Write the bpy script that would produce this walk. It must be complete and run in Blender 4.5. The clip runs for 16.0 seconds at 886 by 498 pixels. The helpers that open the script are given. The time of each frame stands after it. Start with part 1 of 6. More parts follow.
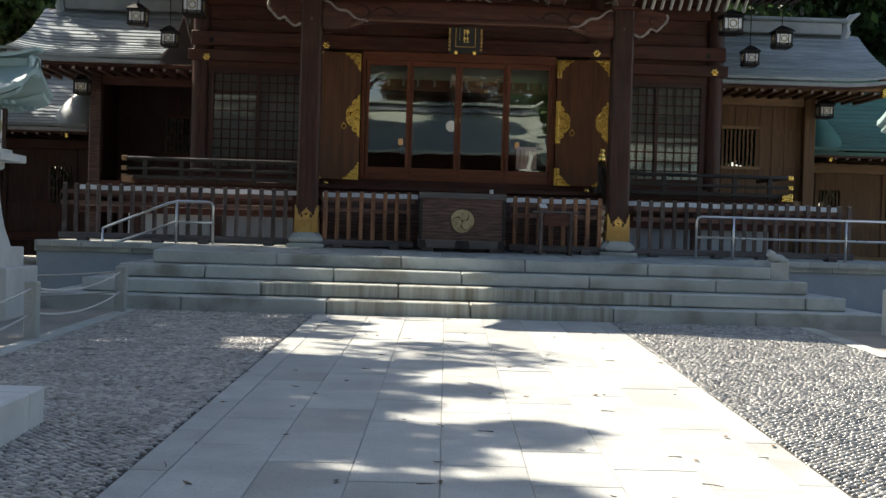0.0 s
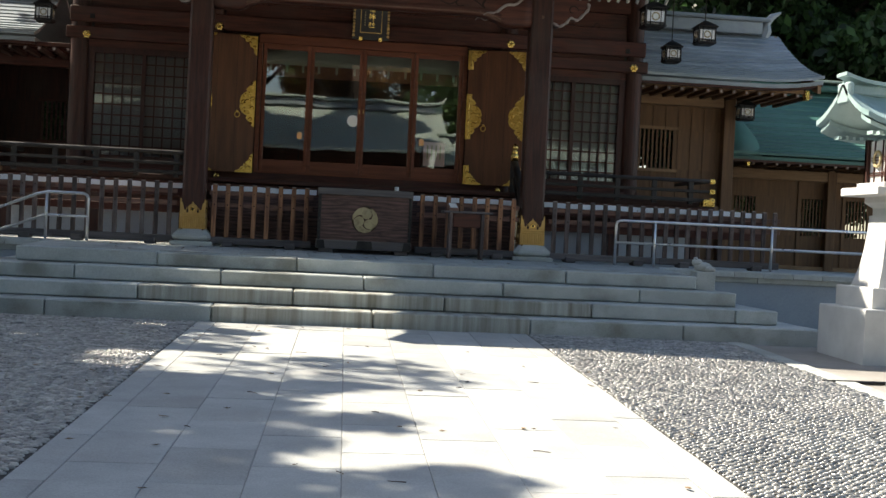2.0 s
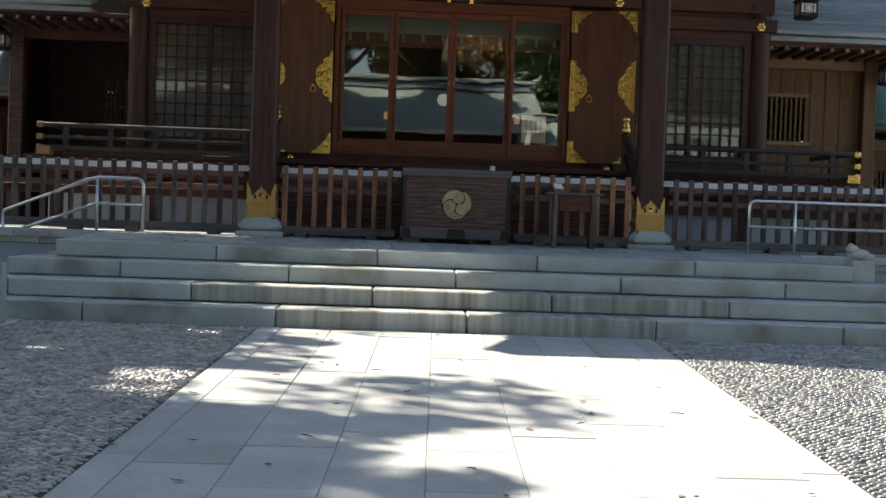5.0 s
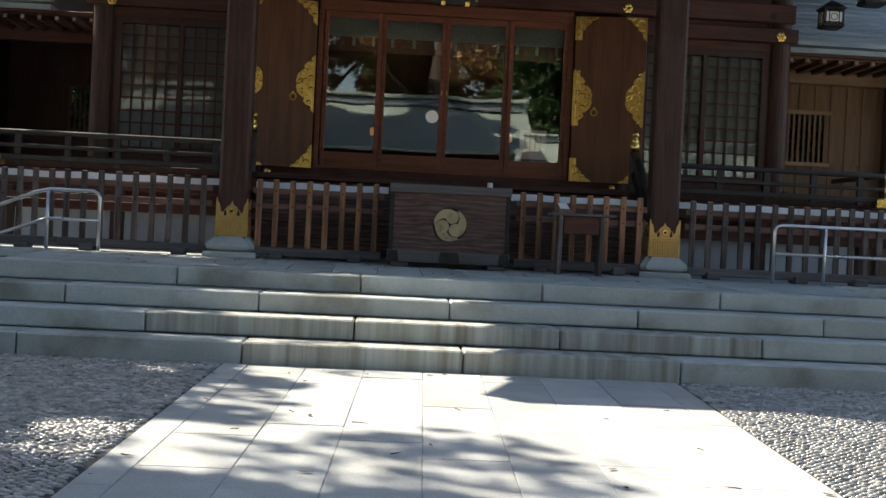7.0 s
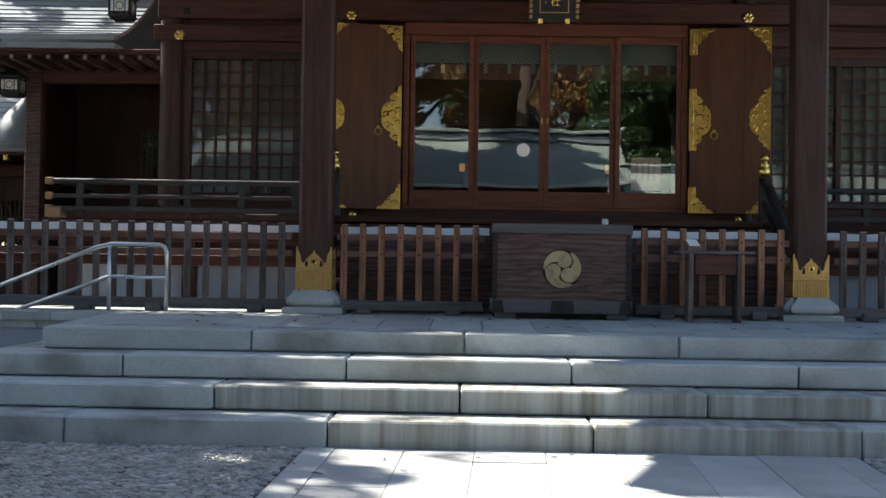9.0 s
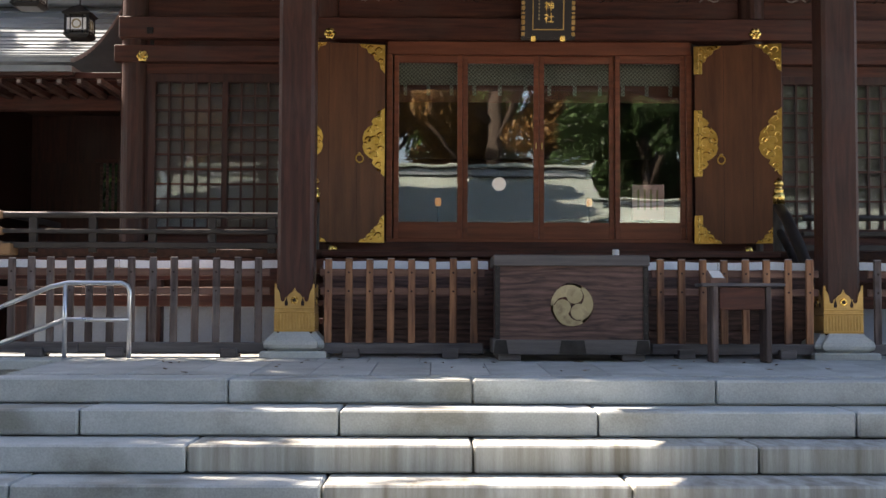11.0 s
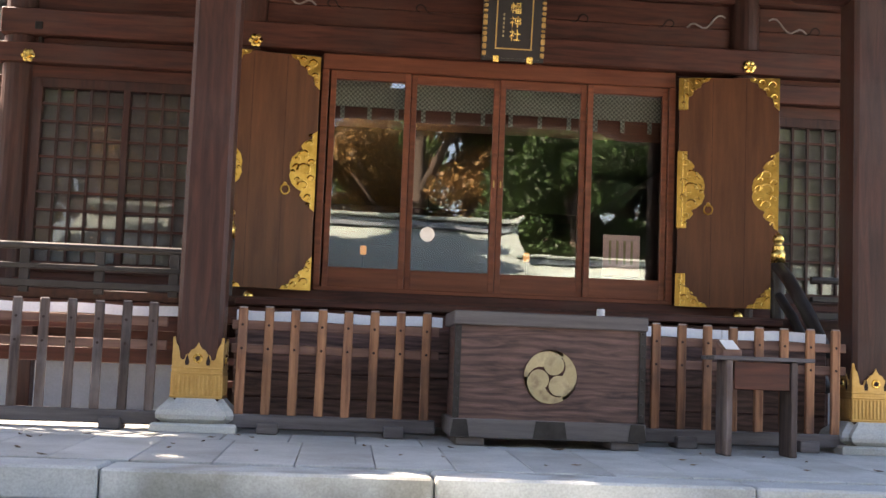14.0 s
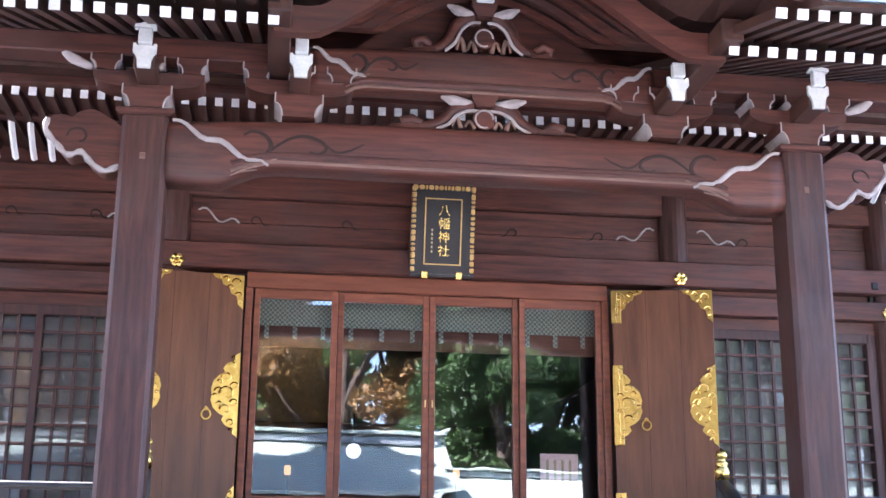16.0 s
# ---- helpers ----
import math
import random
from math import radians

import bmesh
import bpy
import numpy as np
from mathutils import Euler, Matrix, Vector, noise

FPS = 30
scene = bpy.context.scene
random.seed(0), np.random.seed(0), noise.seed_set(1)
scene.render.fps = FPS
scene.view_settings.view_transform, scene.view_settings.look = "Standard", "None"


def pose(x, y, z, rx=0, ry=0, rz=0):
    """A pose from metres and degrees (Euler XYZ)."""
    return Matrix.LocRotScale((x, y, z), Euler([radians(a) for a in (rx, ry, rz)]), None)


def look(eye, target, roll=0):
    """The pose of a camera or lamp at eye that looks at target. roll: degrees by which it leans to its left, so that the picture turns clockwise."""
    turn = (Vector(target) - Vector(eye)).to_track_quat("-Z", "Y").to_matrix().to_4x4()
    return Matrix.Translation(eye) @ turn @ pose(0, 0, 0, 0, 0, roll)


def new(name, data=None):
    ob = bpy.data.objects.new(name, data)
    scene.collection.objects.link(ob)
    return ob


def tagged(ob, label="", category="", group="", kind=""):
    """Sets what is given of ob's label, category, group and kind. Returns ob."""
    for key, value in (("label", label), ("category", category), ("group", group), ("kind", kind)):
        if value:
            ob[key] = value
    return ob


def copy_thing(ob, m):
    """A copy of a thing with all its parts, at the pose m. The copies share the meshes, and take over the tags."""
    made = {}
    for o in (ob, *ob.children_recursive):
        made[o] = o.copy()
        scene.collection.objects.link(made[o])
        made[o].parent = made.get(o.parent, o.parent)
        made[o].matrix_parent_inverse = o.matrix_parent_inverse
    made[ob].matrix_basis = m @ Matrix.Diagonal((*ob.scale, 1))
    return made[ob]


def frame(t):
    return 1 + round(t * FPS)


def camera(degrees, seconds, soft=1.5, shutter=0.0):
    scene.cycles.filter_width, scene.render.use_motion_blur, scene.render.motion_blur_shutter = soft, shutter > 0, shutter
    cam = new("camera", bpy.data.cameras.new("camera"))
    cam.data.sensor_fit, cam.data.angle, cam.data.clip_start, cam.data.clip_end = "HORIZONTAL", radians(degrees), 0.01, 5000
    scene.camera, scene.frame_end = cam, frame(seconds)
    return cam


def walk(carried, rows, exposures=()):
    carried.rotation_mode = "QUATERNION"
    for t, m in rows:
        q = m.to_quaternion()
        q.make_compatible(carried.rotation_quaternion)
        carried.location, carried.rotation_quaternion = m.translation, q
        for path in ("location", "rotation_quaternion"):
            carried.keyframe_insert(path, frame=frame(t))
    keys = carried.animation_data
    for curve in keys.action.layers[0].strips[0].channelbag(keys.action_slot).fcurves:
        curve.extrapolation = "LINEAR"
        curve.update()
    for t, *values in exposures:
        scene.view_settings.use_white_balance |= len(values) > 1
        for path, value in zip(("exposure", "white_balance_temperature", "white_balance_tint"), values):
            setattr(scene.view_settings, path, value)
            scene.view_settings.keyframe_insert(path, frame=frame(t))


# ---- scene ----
cam = camera(39.3, 16.0)
PATH = [
    (0, (-0.878, -19.84, 1.148), (-0.82, -17.841, 1.115), 1.7),
    (0.5, (-0.914, -19.417, 1.151), (-0.778, -17.421, 1.145), 2.6),
    (1, (-0.845, -18.879, 1.137), (-0.715, -16.883, 1.12), 2.5),
    (1.5, (-0.868, -18.692, 1.174), (-0.793, -16.693, 1.161), 2.8),
    (2, (-0.869, -18.266, 1.153), (-0.647, -16.278, 1.126), 2.8),
    (2.5, (-0.852, -17.812, 1.14), (-0.573, -15.832, 1.09), 2.6),
    (3, (-0.825, -17.496, 1.15), (-0.598, -15.509, 1.131), 2.5),
    (3.5, (-0.848, -17.068, 1.149), (-0.602, -15.084, 1.104), 2.4),
    (4, (-0.769, -16.635, 1.117), (-0.557, -14.647, 1.065), 2.0),
    (4.5, (-0.697, -16.295, 1.158), (-0.608, -14.297, 1.107), 1.8),
    (4.7, (-0.724, -16.136, 1.164), (-0.652, -14.138, 1.105), 2.0),
    (7, (-0.761, -14.28, 1.154), (-0.664, -12.283, 1.132), 2.8),
    (7.5, (-0.756, -13.828, 1.163), (-0.775, -11.828, 1.147), 3.0),
    (8, (-0.819, -13.412, 1.177), (-0.828, -11.412, 1.133), 3.1),
    (8.5, (-0.85, -13.019, 1.224), (-0.746, -11.022, 1.187), 2.8),
    (9, (-0.907, -12.528, 1.257), (-0.953, -10.529, 1.289), 0.9),
    (9.2, (-0.952, -12.379, 1.248), (-1.025, -10.381, 1.312), 0.9),
    (11.3, (-1.234, -11.088, 1.238), (-1.171, -9.092, 1.334), -0.2),
    (11.5, (-1.244, -10.937, 1.25), (-1.07, -8.947, 1.337), -0.3),
    (12, (-1.339, -10.635, 1.252), (-0.998, -8.665, 1.306), -0.8),
    (12.5, (-1.327, -10.177, 1.268), (-1.129, -8.188, 1.336), 0.7),
    (13, (-1.457, -9.807, 1.3), (-1.287, -7.816, 1.39), 1.6),
    (13.5, (-1.448, -9.388, 1.291), (-1.26, -7.401, 1.427), 1.5),
    (14, (-1.459, -9.029, 1.325), (-1.308, -7.043, 1.512), 2.2),
    (14.5, (-1.558, -8.798, 1.38), (-1.357, -6.825, 1.641), 2.9),
    (15, (-1.485, -8.633, 1.396), (-1.226, -6.692, 1.801), 2.6),
    (15.5, (-1.475, -8.61, 1.445), (-1.211, -6.678, 1.89), 0.9),
    (16, (-1.487, -8.63, 1.478), (-1.228, -6.717, 1.999), 0.5),
]
walk(cam, [(t, look(eye, target, roll)) for t, eye, target, roll in PATH],
     exposures=[(0, 1.3, 7150, 9), (4.7, 1.45, 7100, 9), (7, 1.4, 7050, 9), (9.2, 1.67, 6550, 11), (11.3, 2.3, 7600, 20), (12.5, 2.58, 7900, 21), (13.5, 3.0, 7900, 22), (14.5, 3.15, 7900, 24), (15, 3.65, 6600, 25), (15.5, 3.65, 6150, 25), (16, 4.1, 5650, 24)])

# ---- world, sun, exposure ----
SUN_WAY = Vector((4.3, -3.4, -5.4)).normalized()      # the way sunlight travels
SUN_ELEV = math.asin(-SUN_WAY.z)
world = bpy.data.worlds.new("world")
scene.world = world
world.use_nodes = True
wn = world.node_tree
sky = wn.nodes.new("ShaderNodeTexSky")
sky.sky_type = 'NISHITA'
sky.sun_disc = False
sky.sun_elevation = SUN_ELEV
sky.sun_rotation = math.atan2(-SUN_WAY.x, -SUN_WAY.y)
wn.nodes["Background"].inputs["Strength"].default_value = 0.09
wn.links.new(sky.outputs[0], wn.nodes["Background"].inputs["Color"])
sun = new("sun", bpy.data.lights.new("sun", 'SUN'))
sun.data.energy = 5.0
sun.data.angle = radians(0.53)
sun.data.color = (1.0, 0.95, 0.87)
sun.matrix_world = look((-20, 15, 27), Vector((-20, 15, 27)) + SUN_WAY)


# ---- materials ----
def material(name, c1, c2, scale=3.0, rough=0.7, bump=0.3, metal=0.0, stretch=(1, 1, 1), fine=60.0,
             vary=0.12, spec=0.4, warp=0.0, stain=None, stain_amount=0.5, stain_scale=0.8, speck=0.30):
    """A surface with a coarse and a fine variation, relief, and a little difference from piece to piece."""
    m = bpy.data.materials.new(name)
    m.use_nodes = True
    nt = m.node_tree
    N, L = nt.nodes, nt.links
    bs = N["Principled BSDF"]
    tc = N.new("ShaderNodeTexCoord")
    oi = N.new("ShaderNodeObjectInfo")
    off = N.new("ShaderNodeVectorMath")
    off.operation = 'MULTIPLY_ADD'
    comb = N.new("ShaderNodeCombineXYZ")
    for k in range(3):
        L.new(oi.outputs["Random"], comb.inputs[k])
    off.inputs[1].default_value = (17.3, 9.1, 13.7)
    L.new(comb.outputs[0], off.inputs[0])
    L.new(tc.outputs["Object"], off.inputs[2])
    mp = N.new("ShaderNodeMapping")
    mp.inputs["Scale"].default_value = stretch
    L.new(off.outputs[0], mp.inputs["Vector"])
    n1 = N.new("ShaderNodeTexNoise")
    n1.inputs["Scale"].default_value = scale
    n1.inputs["Detail"].default_value = 6
    n1.inputs["Roughness"].default_value = 0.62
    n1.inputs["Distortion"].default_value = warp
    n2 = N.new("ShaderNodeTexNoise")
    n2.inputs["Scale"].default_value = fine
    n2.inputs["Detail"].default_value = 3
    for n in (n1, n2):
        L.new(mp.outputs[0], n.inputs["Vector"])
    ramp = N.new("ShaderNodeValToRGB")
    ramp.color_ramp.elements[0].position, ramp.color_ramp.elements[1].position = 0.32, 0.70
    ramp.color_ramp.elements[0].color, ramp.color_ramp.elements[1].color = (*c1, 1), (*c2, 1)
    L.new(n1.outputs["Fac"], ramp.inputs[0])
    last = ramp.outputs[0]
    if stain:
        n3 = N.new("ShaderNodeTexNoise")
        n3.inputs["Scale"].default_value = stain_scale
        n3.inputs["Detail"].default_value = 8
        L.new(off.outputs[0], n3.inputs["Vector"])
        r3 = N.new("ShaderNodeValToRGB")
        r3.color_ramp.elements[0].position, r3.color_ramp.elements[1].position = 0.50, 0.68
        r3.color_ramp.elements[1].color = (stain_amount,) * 3 + (1,)
        L.new(n3.outputs["Fac"], r3.inputs[0])
        mx = N.new("ShaderNodeMixRGB")
        L.new(r3.outputs[0], mx.inputs[0])
        L.new(last, mx.inputs[1])
        mx.inputs[2].default_value = (*stain, 1)
        last = mx.outputs[0]
    hsv = N.new("ShaderNodeHueSaturation")
    L.new(last, hsv.inputs["Color"])
    val = N.new("ShaderNodeMath")
    val.operation = 'MULTIPLY_ADD'
    val.inputs[1].default_value, val.inputs[2].default_value = 2 * vary, 1 - vary
    L.new(oi.outputs["Random"], val.inputs[0])
    val2 = N.new("ShaderNodeMath")
    val2.operation = 'MULTIPLY_ADD'
    val2.inputs[1].default_value = speck
    L.new(n2.outputs["Fac"], val2.inputs[0])
    sub = N.new("ShaderNodeMath")
    sub.operation = 'SUBTRACT'
    sub.inputs[1].default_value = speck / 2
    L.new(val.outputs[0], sub.inputs[0])
    L.new(sub.outputs[0], val2.inputs[2])
    L.new(val2.outputs[0], hsv.inputs["Value"])
    L.new(hsv.outputs[0], bs.inputs["Base Color"])
    rr = N.new("ShaderNodeMath")
    rr.operation = 'MULTIPLY_ADD'
    rr.inputs[1].default_value, rr.inputs[2].default_value = 0.25, rough - 0.12
    L.new(n1.outputs["Fac"], rr.inputs[0])
    L.new(rr.outputs[0], bs.inputs["Roughness"])
    bs.inputs["Metallic"].default_value = metal
    bs.inputs["Specular IOR Level"].default_value = spec
    if bump:
        bp = N.new("ShaderNodeBump")
        bp.inputs["Strength"].default_value = bump
        bp.inputs["Distance"].default_value = 0.006
        mixh = N.new("ShaderNodeMath")
        mixh.operation = 'MULTIPLY_ADD'
        mixh.inputs[1].default_value = 0.5
        L.new(n2.outputs["Fac"], mixh.inputs[0])
        L.new(n1.outputs["Fac"], mixh.inputs[2])
        L.new(mixh.outputs[0], bp.inputs["Height"])
        L.new(bp.outputs[0], bs.inputs["Normal"])
    return m


def island_vary(m, amount=0.5):
    """Different lightness for each loose piece of a joined mesh."""
    nt = m.node_tree
    bs = nt.nodes["Principled BSDF"]
    src = bs.inputs["Base Color"].links[0].from_socket
    g = nt.nodes.new("ShaderNodeNewGeometry")
    h = nt.nodes.new("ShaderNodeHueSaturation")
    v = nt.nodes.new("ShaderNodeMath")
    v.operation = 'MULTIPLY_ADD'
    v.inputs[1].default_value, v.inputs[2].default_value = 2 * amount, 1 - amount
    nt.links.new(g.outputs["Random Per Island"], v.inputs[0])
    nt.links.new(v.outputs[0], h.inputs["Value"])
    nt.links.new(src, h.inputs["Color"])
    nt.links.new(h.outputs[0], bs.inputs["Base Color"])
    return m


def cathedral(m, scale, dark, stretch):
    """Flame-shaped growth rings of flat-sawn timber over the wood's own grain."""
    nt = m.node_tree
    N, L = nt.nodes, nt.links
    bs = N["Principled BSDF"]
    src = bs.inputs["Base Color"].links[0].from_socket
    tc, mp, wv, rp, mx = (N.new("ShaderNode" + k) for k in ("TexCoord", "Mapping", "TexWave", "ValToRGB", "MixRGB"))
    mp.inputs["Scale"].default_value = stretch
    wv.bands_direction = 'Z'
    wv.inputs["Scale"].default_value = scale
    wv.inputs["Distortion"].default_value = 9.0
    wv.inputs["Detail"].default_value = 2.5
    wv.inputs["Detail Scale"].default_value = 0.9
    rp.color_ramp.elements[0].color = (dark, dark, dark, 1)
    rp.color_ramp.elements[0].position, rp.color_ramp.elements[1].position = 0.10, 0.60
    mx.blend_type = 'MULTIPLY'
    mx.inputs[0].default_value = 1.0
    L.new(tc.outputs["Object"], mp.inputs["Vector"])
    L.new(mp.outputs[0], wv.inputs["Vector"])
    L.new(wv.outputs["Fac"], rp.inputs[0])
    L.new(src, mx.inputs[1])
    L.new(rp.outputs[0], mx.inputs[2])
    L.new(mx.outputs[0], bs.inputs["Base Color"])
    return m


def leafy(name, c1, c2):
    m = island_vary(material(name, c1, c2, scale=0.6, rough=0.55, bump=0, fine=5, spec=0.5), 0.7)
    bs = m.node_tree.nodes["Principled BSDF"]
    tr = m.node_tree.nodes.new("ShaderNodeBsdfTranslucent")
    mix = m.node_tree.nodes.new("ShaderNodeMixShader")
    mix.inputs[0].default_value = 0.3
    src = bs.inputs["Base Color"].links[0].from_socket
    m.node_tree.links.new(src, tr.inputs["Color"])
    m.node_tree.links.new(bs.outputs[0], mix.inputs[1])
    m.node_tree.links.new(tr.outputs[0], mix.inputs[2])
    m.node_tree.links.new(mix.outputs[0], m.node_tree.nodes["Material Output"].inputs["Surface"])
    return m


def glass_material(name, reflect, tint=(1, 1, 1)):
    m = bpy.data.materials.new(name)
    m.use_nodes = True
    nt = m.node_tree
    nt.nodes.remove(nt.nodes["Principled BSDF"])
    gl = nt.nodes.new("ShaderNodeBsdfGlossy")
    gl.inputs["Roughness"].default_value = 0.0
    tr = nt.nodes.new("ShaderNodeBsdfTransparent")
    tr.inputs["Color"].default_value = (*tint, 1)
    fr = nt.nodes.new("ShaderNodeFresnel")
    fr.inputs["IOR"].default_value = 1.5
    add = nt.nodes.new("ShaderNodeMath")
    add.inputs[1].default_value = reflect
    mix = nt.nodes.new("ShaderNodeMixShader")
    nt.links.new(fr.outputs[0], add.inputs[0])
    nt.links.new(add.outputs[0], mix.inputs[0])
    nt.links.new(tr.outputs[0], mix.inputs[1])
    nt.links.new(gl.outputs[0], mix.inputs[2])
    nz = nt.nodes.new("ShaderNodeTexNoise")
    nz.inputs["Scale"].default_value = 1.3
    tcn = nt.nodes.new("ShaderNodeTexCoord")
    nt.links.new(tcn.outputs["Object"], nz.inputs["Vector"])
    bp = nt.nodes.new("ShaderNodeBump")
    bp.inputs["Strength"].default_value = 0.02
    bp.inputs["Distance"].default_value = 0.05
    nt.links.new(nz.outputs["Fac"], bp.inputs["Height"])
    nt.links.new(bp.outputs[0], gl.inputs["Normal"])
    nt.links.new(mix.outputs[0], nt.nodes["Material Output"].inputs["Surface"])
    return m


def emitter(name, colour, strength):
    m = bpy.data.materials.new(name)
    m.use_nodes = True
    bs = m.node_tree.nodes["Principled BSDF"]
    bs.inputs["Base Color"].default_value = (*colour, 1)
    bs.inputs["Emission Color"].default_value = (*colour, 1)
    bs.inputs["Emission Strength"].default_value = strength
    return m


GRAIN_Z, GRAIN_X, GRAIN_Y = (9, 9, 0.7), (0.7, 9, 9), (9, 0.7, 9)
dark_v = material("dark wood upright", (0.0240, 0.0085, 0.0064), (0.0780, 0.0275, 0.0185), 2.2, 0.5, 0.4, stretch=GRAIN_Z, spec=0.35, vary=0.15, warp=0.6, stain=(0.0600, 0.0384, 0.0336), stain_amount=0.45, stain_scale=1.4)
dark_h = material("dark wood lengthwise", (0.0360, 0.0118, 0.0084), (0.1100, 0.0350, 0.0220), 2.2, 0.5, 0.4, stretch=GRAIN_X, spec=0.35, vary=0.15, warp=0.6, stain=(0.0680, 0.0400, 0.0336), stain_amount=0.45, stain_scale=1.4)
dark_y = material("dark wood rafters", (0.038, 0.016, 0.011), (0.085, 0.035, 0.022), 2.2, 0.55, 0.25, stretch=GRAIN_Y, vary=0.15)
red_wood = material("reddish wood frame", (0.14, 0.040, 0.020), (0.25, 0.078, 0.037), 2.2, 0.45, 0.2, stretch=GRAIN_X, vary=0.1)
door_wood = material("zelkova door wood", (0.085, 0.030, 0.013), (0.17, 0.063, 0.026), 1.5, 0.42, 0.15, stretch=(6, 6, 0.6), vary=0.08)
fence_brown = material("weathered brown fence wood", (0.11, 0.046, 0.027), (0.46, 0.225, 0.115), 2.0, 0.75, 0.5, stretch=GRAIN_Z, vary=0.3, stain=(0.10, 0.06, 0.045), stain_amount=0.6, stain_scale=3.0)
fence_grey = material("greyed fence wood", (0.034, 0.023, 0.021), (0.155, 0.115, 0.103), 2.0, 0.8, 0.5, stretch=GRAIN_Z, vary=0.35, stain=(0.24, 0.22, 0.22), stain_amount=0.35, stain_scale=3.0)
fence_rail = material("fence rail wood", (0.11, 0.06, 0.045), (0.24, 0.135, 0.10), 2.0, 0.8, 0.4, stretch=GRAIN_X, vary=0.2)
sleeper_wood = material("greyed sleeper wood", (0.07, 0.062, 0.062), (0.16, 0.145, 0.145), 2.0, 0.85, 0.4, stretch=GRAIN_X, vary=0.12)
box_wood = cathedral(material("offertory box wood", (0.048, 0.026, 0.021), (0.190, 0.105, 0.085), 2.0, 0.58, 0.8, stretch=(0.8, 6, 7), vary=0.05, warp=1.8), 4.0, 0.62, (0.45, 1.0, 1.5))
box_trim = material("greyed box trim", (0.075, 0.068, 0.068), (0.15, 0.135, 0.13), 2.0, 0.7, 0.4, stretch=GRAIN_X, vary=0.08)
tan_wood = material("bare cypress wood", (0.105, 0.053, 0.024), (0.20, 0.105, 0.048), 2.0, 0.65, 0.25, stretch=GRAIN_Z, vary=0.12)
tan_wood_h = material("bare cypress beams", (0.21, 0.12, 0.06), (0.33, 0.20, 0.105), 2.0, 0.65, 0.25, stretch=GRAIN_X, vary=0.1)
carve_pale = material("weathered carved edge", (0.24, 0.20, 0.185), (0.40, 0.345, 0.325), 8, 0.7, 0.2, vary=0.05)
carve_dark = material("carved groove", (0.02, 0.010, 0.008), (0.035, 0.018, 0.013), 8, 0.8, 0.2)
white_paint = material("white painted end grain", (0.70, 0.69, 0.66), (0.84, 0.83, 0.80), 9, 0.7, 0.1, vary=0.06)
aged_white = material("aged white paint", (0.48, 0.48, 0.45), (0.64, 0.64, 0.60), 9, 0.7, 0.1, vary=0.06)
white_sheet = material("white sheet", (0.70, 0.72, 0.75), (0.82, 0.84, 0.86), 4, 0.6, 0.1)
gold = material("gilt brass", (0.55, 0.33, 0.075), (0.74, 0.49, 0.14), 14, 0.34, 0.5, metal=1.0, fine=90, vary=0.05)
gold_bright = material("polished gilt", (0.70, 0.46, 0.12), (0.86, 0.61, 0.20), 14, 0.26, 0.2, metal=1.0, vary=0.05)
gold_matt = material("gilt shoe plate", (0.50, 0.31, 0.10), (0.62, 0.41, 0.16), 7, 0.45, 0.35, metal=0.7, vary=0.04)
gold_paint = material("faded gold paint", (0.36, 0.29, 0.15), (0.46, 0.38, 0.22), 7, 0.6, 0.2, stain=(0.20, 0.14, 0.08), stain_scale=14, stain_amount=0.7)
lacquer = material("black lacquer", (0.012, 0.010, 0.010), (0.022, 0.018, 0.017), 5, 0.35, 0.05)
granite = material("grey granite", (0.33, 0.35, 0.335), (0.47, 0.49, 0.47), 2.2, 0.8, 0.35, fine=75, speck=0.6, vary=0.09,
                   stain=(0.24, 0.235, 0.20), stain_amount=0.45, stain_scale=1.6)
granite_step = material("stair granite", (0.35, 0.38, 0.37), (0.49, 0.52, 0.505), 1.6, 0.8, 0.35, fine=75, speck=0.6, vary=0.08,
                        stain=(0.17, 0.165, 0.13), stain_amount=0.7, stain_scale=1.8)
granite_drip = material("drip-stained stair granite", (0.19, 0.18, 0.145), (0.46, 0.48, 0.455), 1.0, 0.8, 0.35, fine=75, speck=0.6, vary=0.05, stretch=(9, 3, 0.45))
paving_stone = material("paving granite", (0.31, 0.32, 0.312), (0.42, 0.43, 0.418), 1.8, 0.85, 0.4, fine=80, speck=0.6, vary=0.10,
                        stain=(0.27, 0.26, 0.24), stain_amount=0.5, stain_scale=1.1)
lantern_stone = material("pale lantern granite", (0.50, 0.50, 0.49), (0.62, 0.62, 0.60), 2.5, 0.8, 0.3, fine=170, vary=0.03)
pebble_stone = island_vary(material("set pebbles", (0.12, 0.117, 0.108), (0.34, 0.33, 0.30), 5, 0.30, 0.1, fine=40, spec=1.0), 0.5)
pebble_gloss = pebble_stone.node_tree.nodes["Principled BSDF"]
pebble_gloss.inputs["Coat Weight"].default_value = 1.0
pebble_gloss.inputs["Coat Roughness"].default_value = 0.22
mortar = material("mortar bed", (0.030, 0.028, 0.026), (0.06, 0.056, 0.052), 9, 0.9, 0.5, fine=120)
joint_mortar = material("pale joint mortar", (0.20, 0.20, 0.19), (0.29, 0.285, 0.27), 9, 0.9, 0.3, fine=120)
earth = material("packed sandy ground", (0.20, 0.185, 0.165), (0.33, 0.31, 0.285), 0.9, 0.95, 0.6, fine=55)
plaster = material("pale plaster", (0.50, 0.52, 0.55), (0.60, 0.62, 0.64), 1.2, 0.85, 0.15)
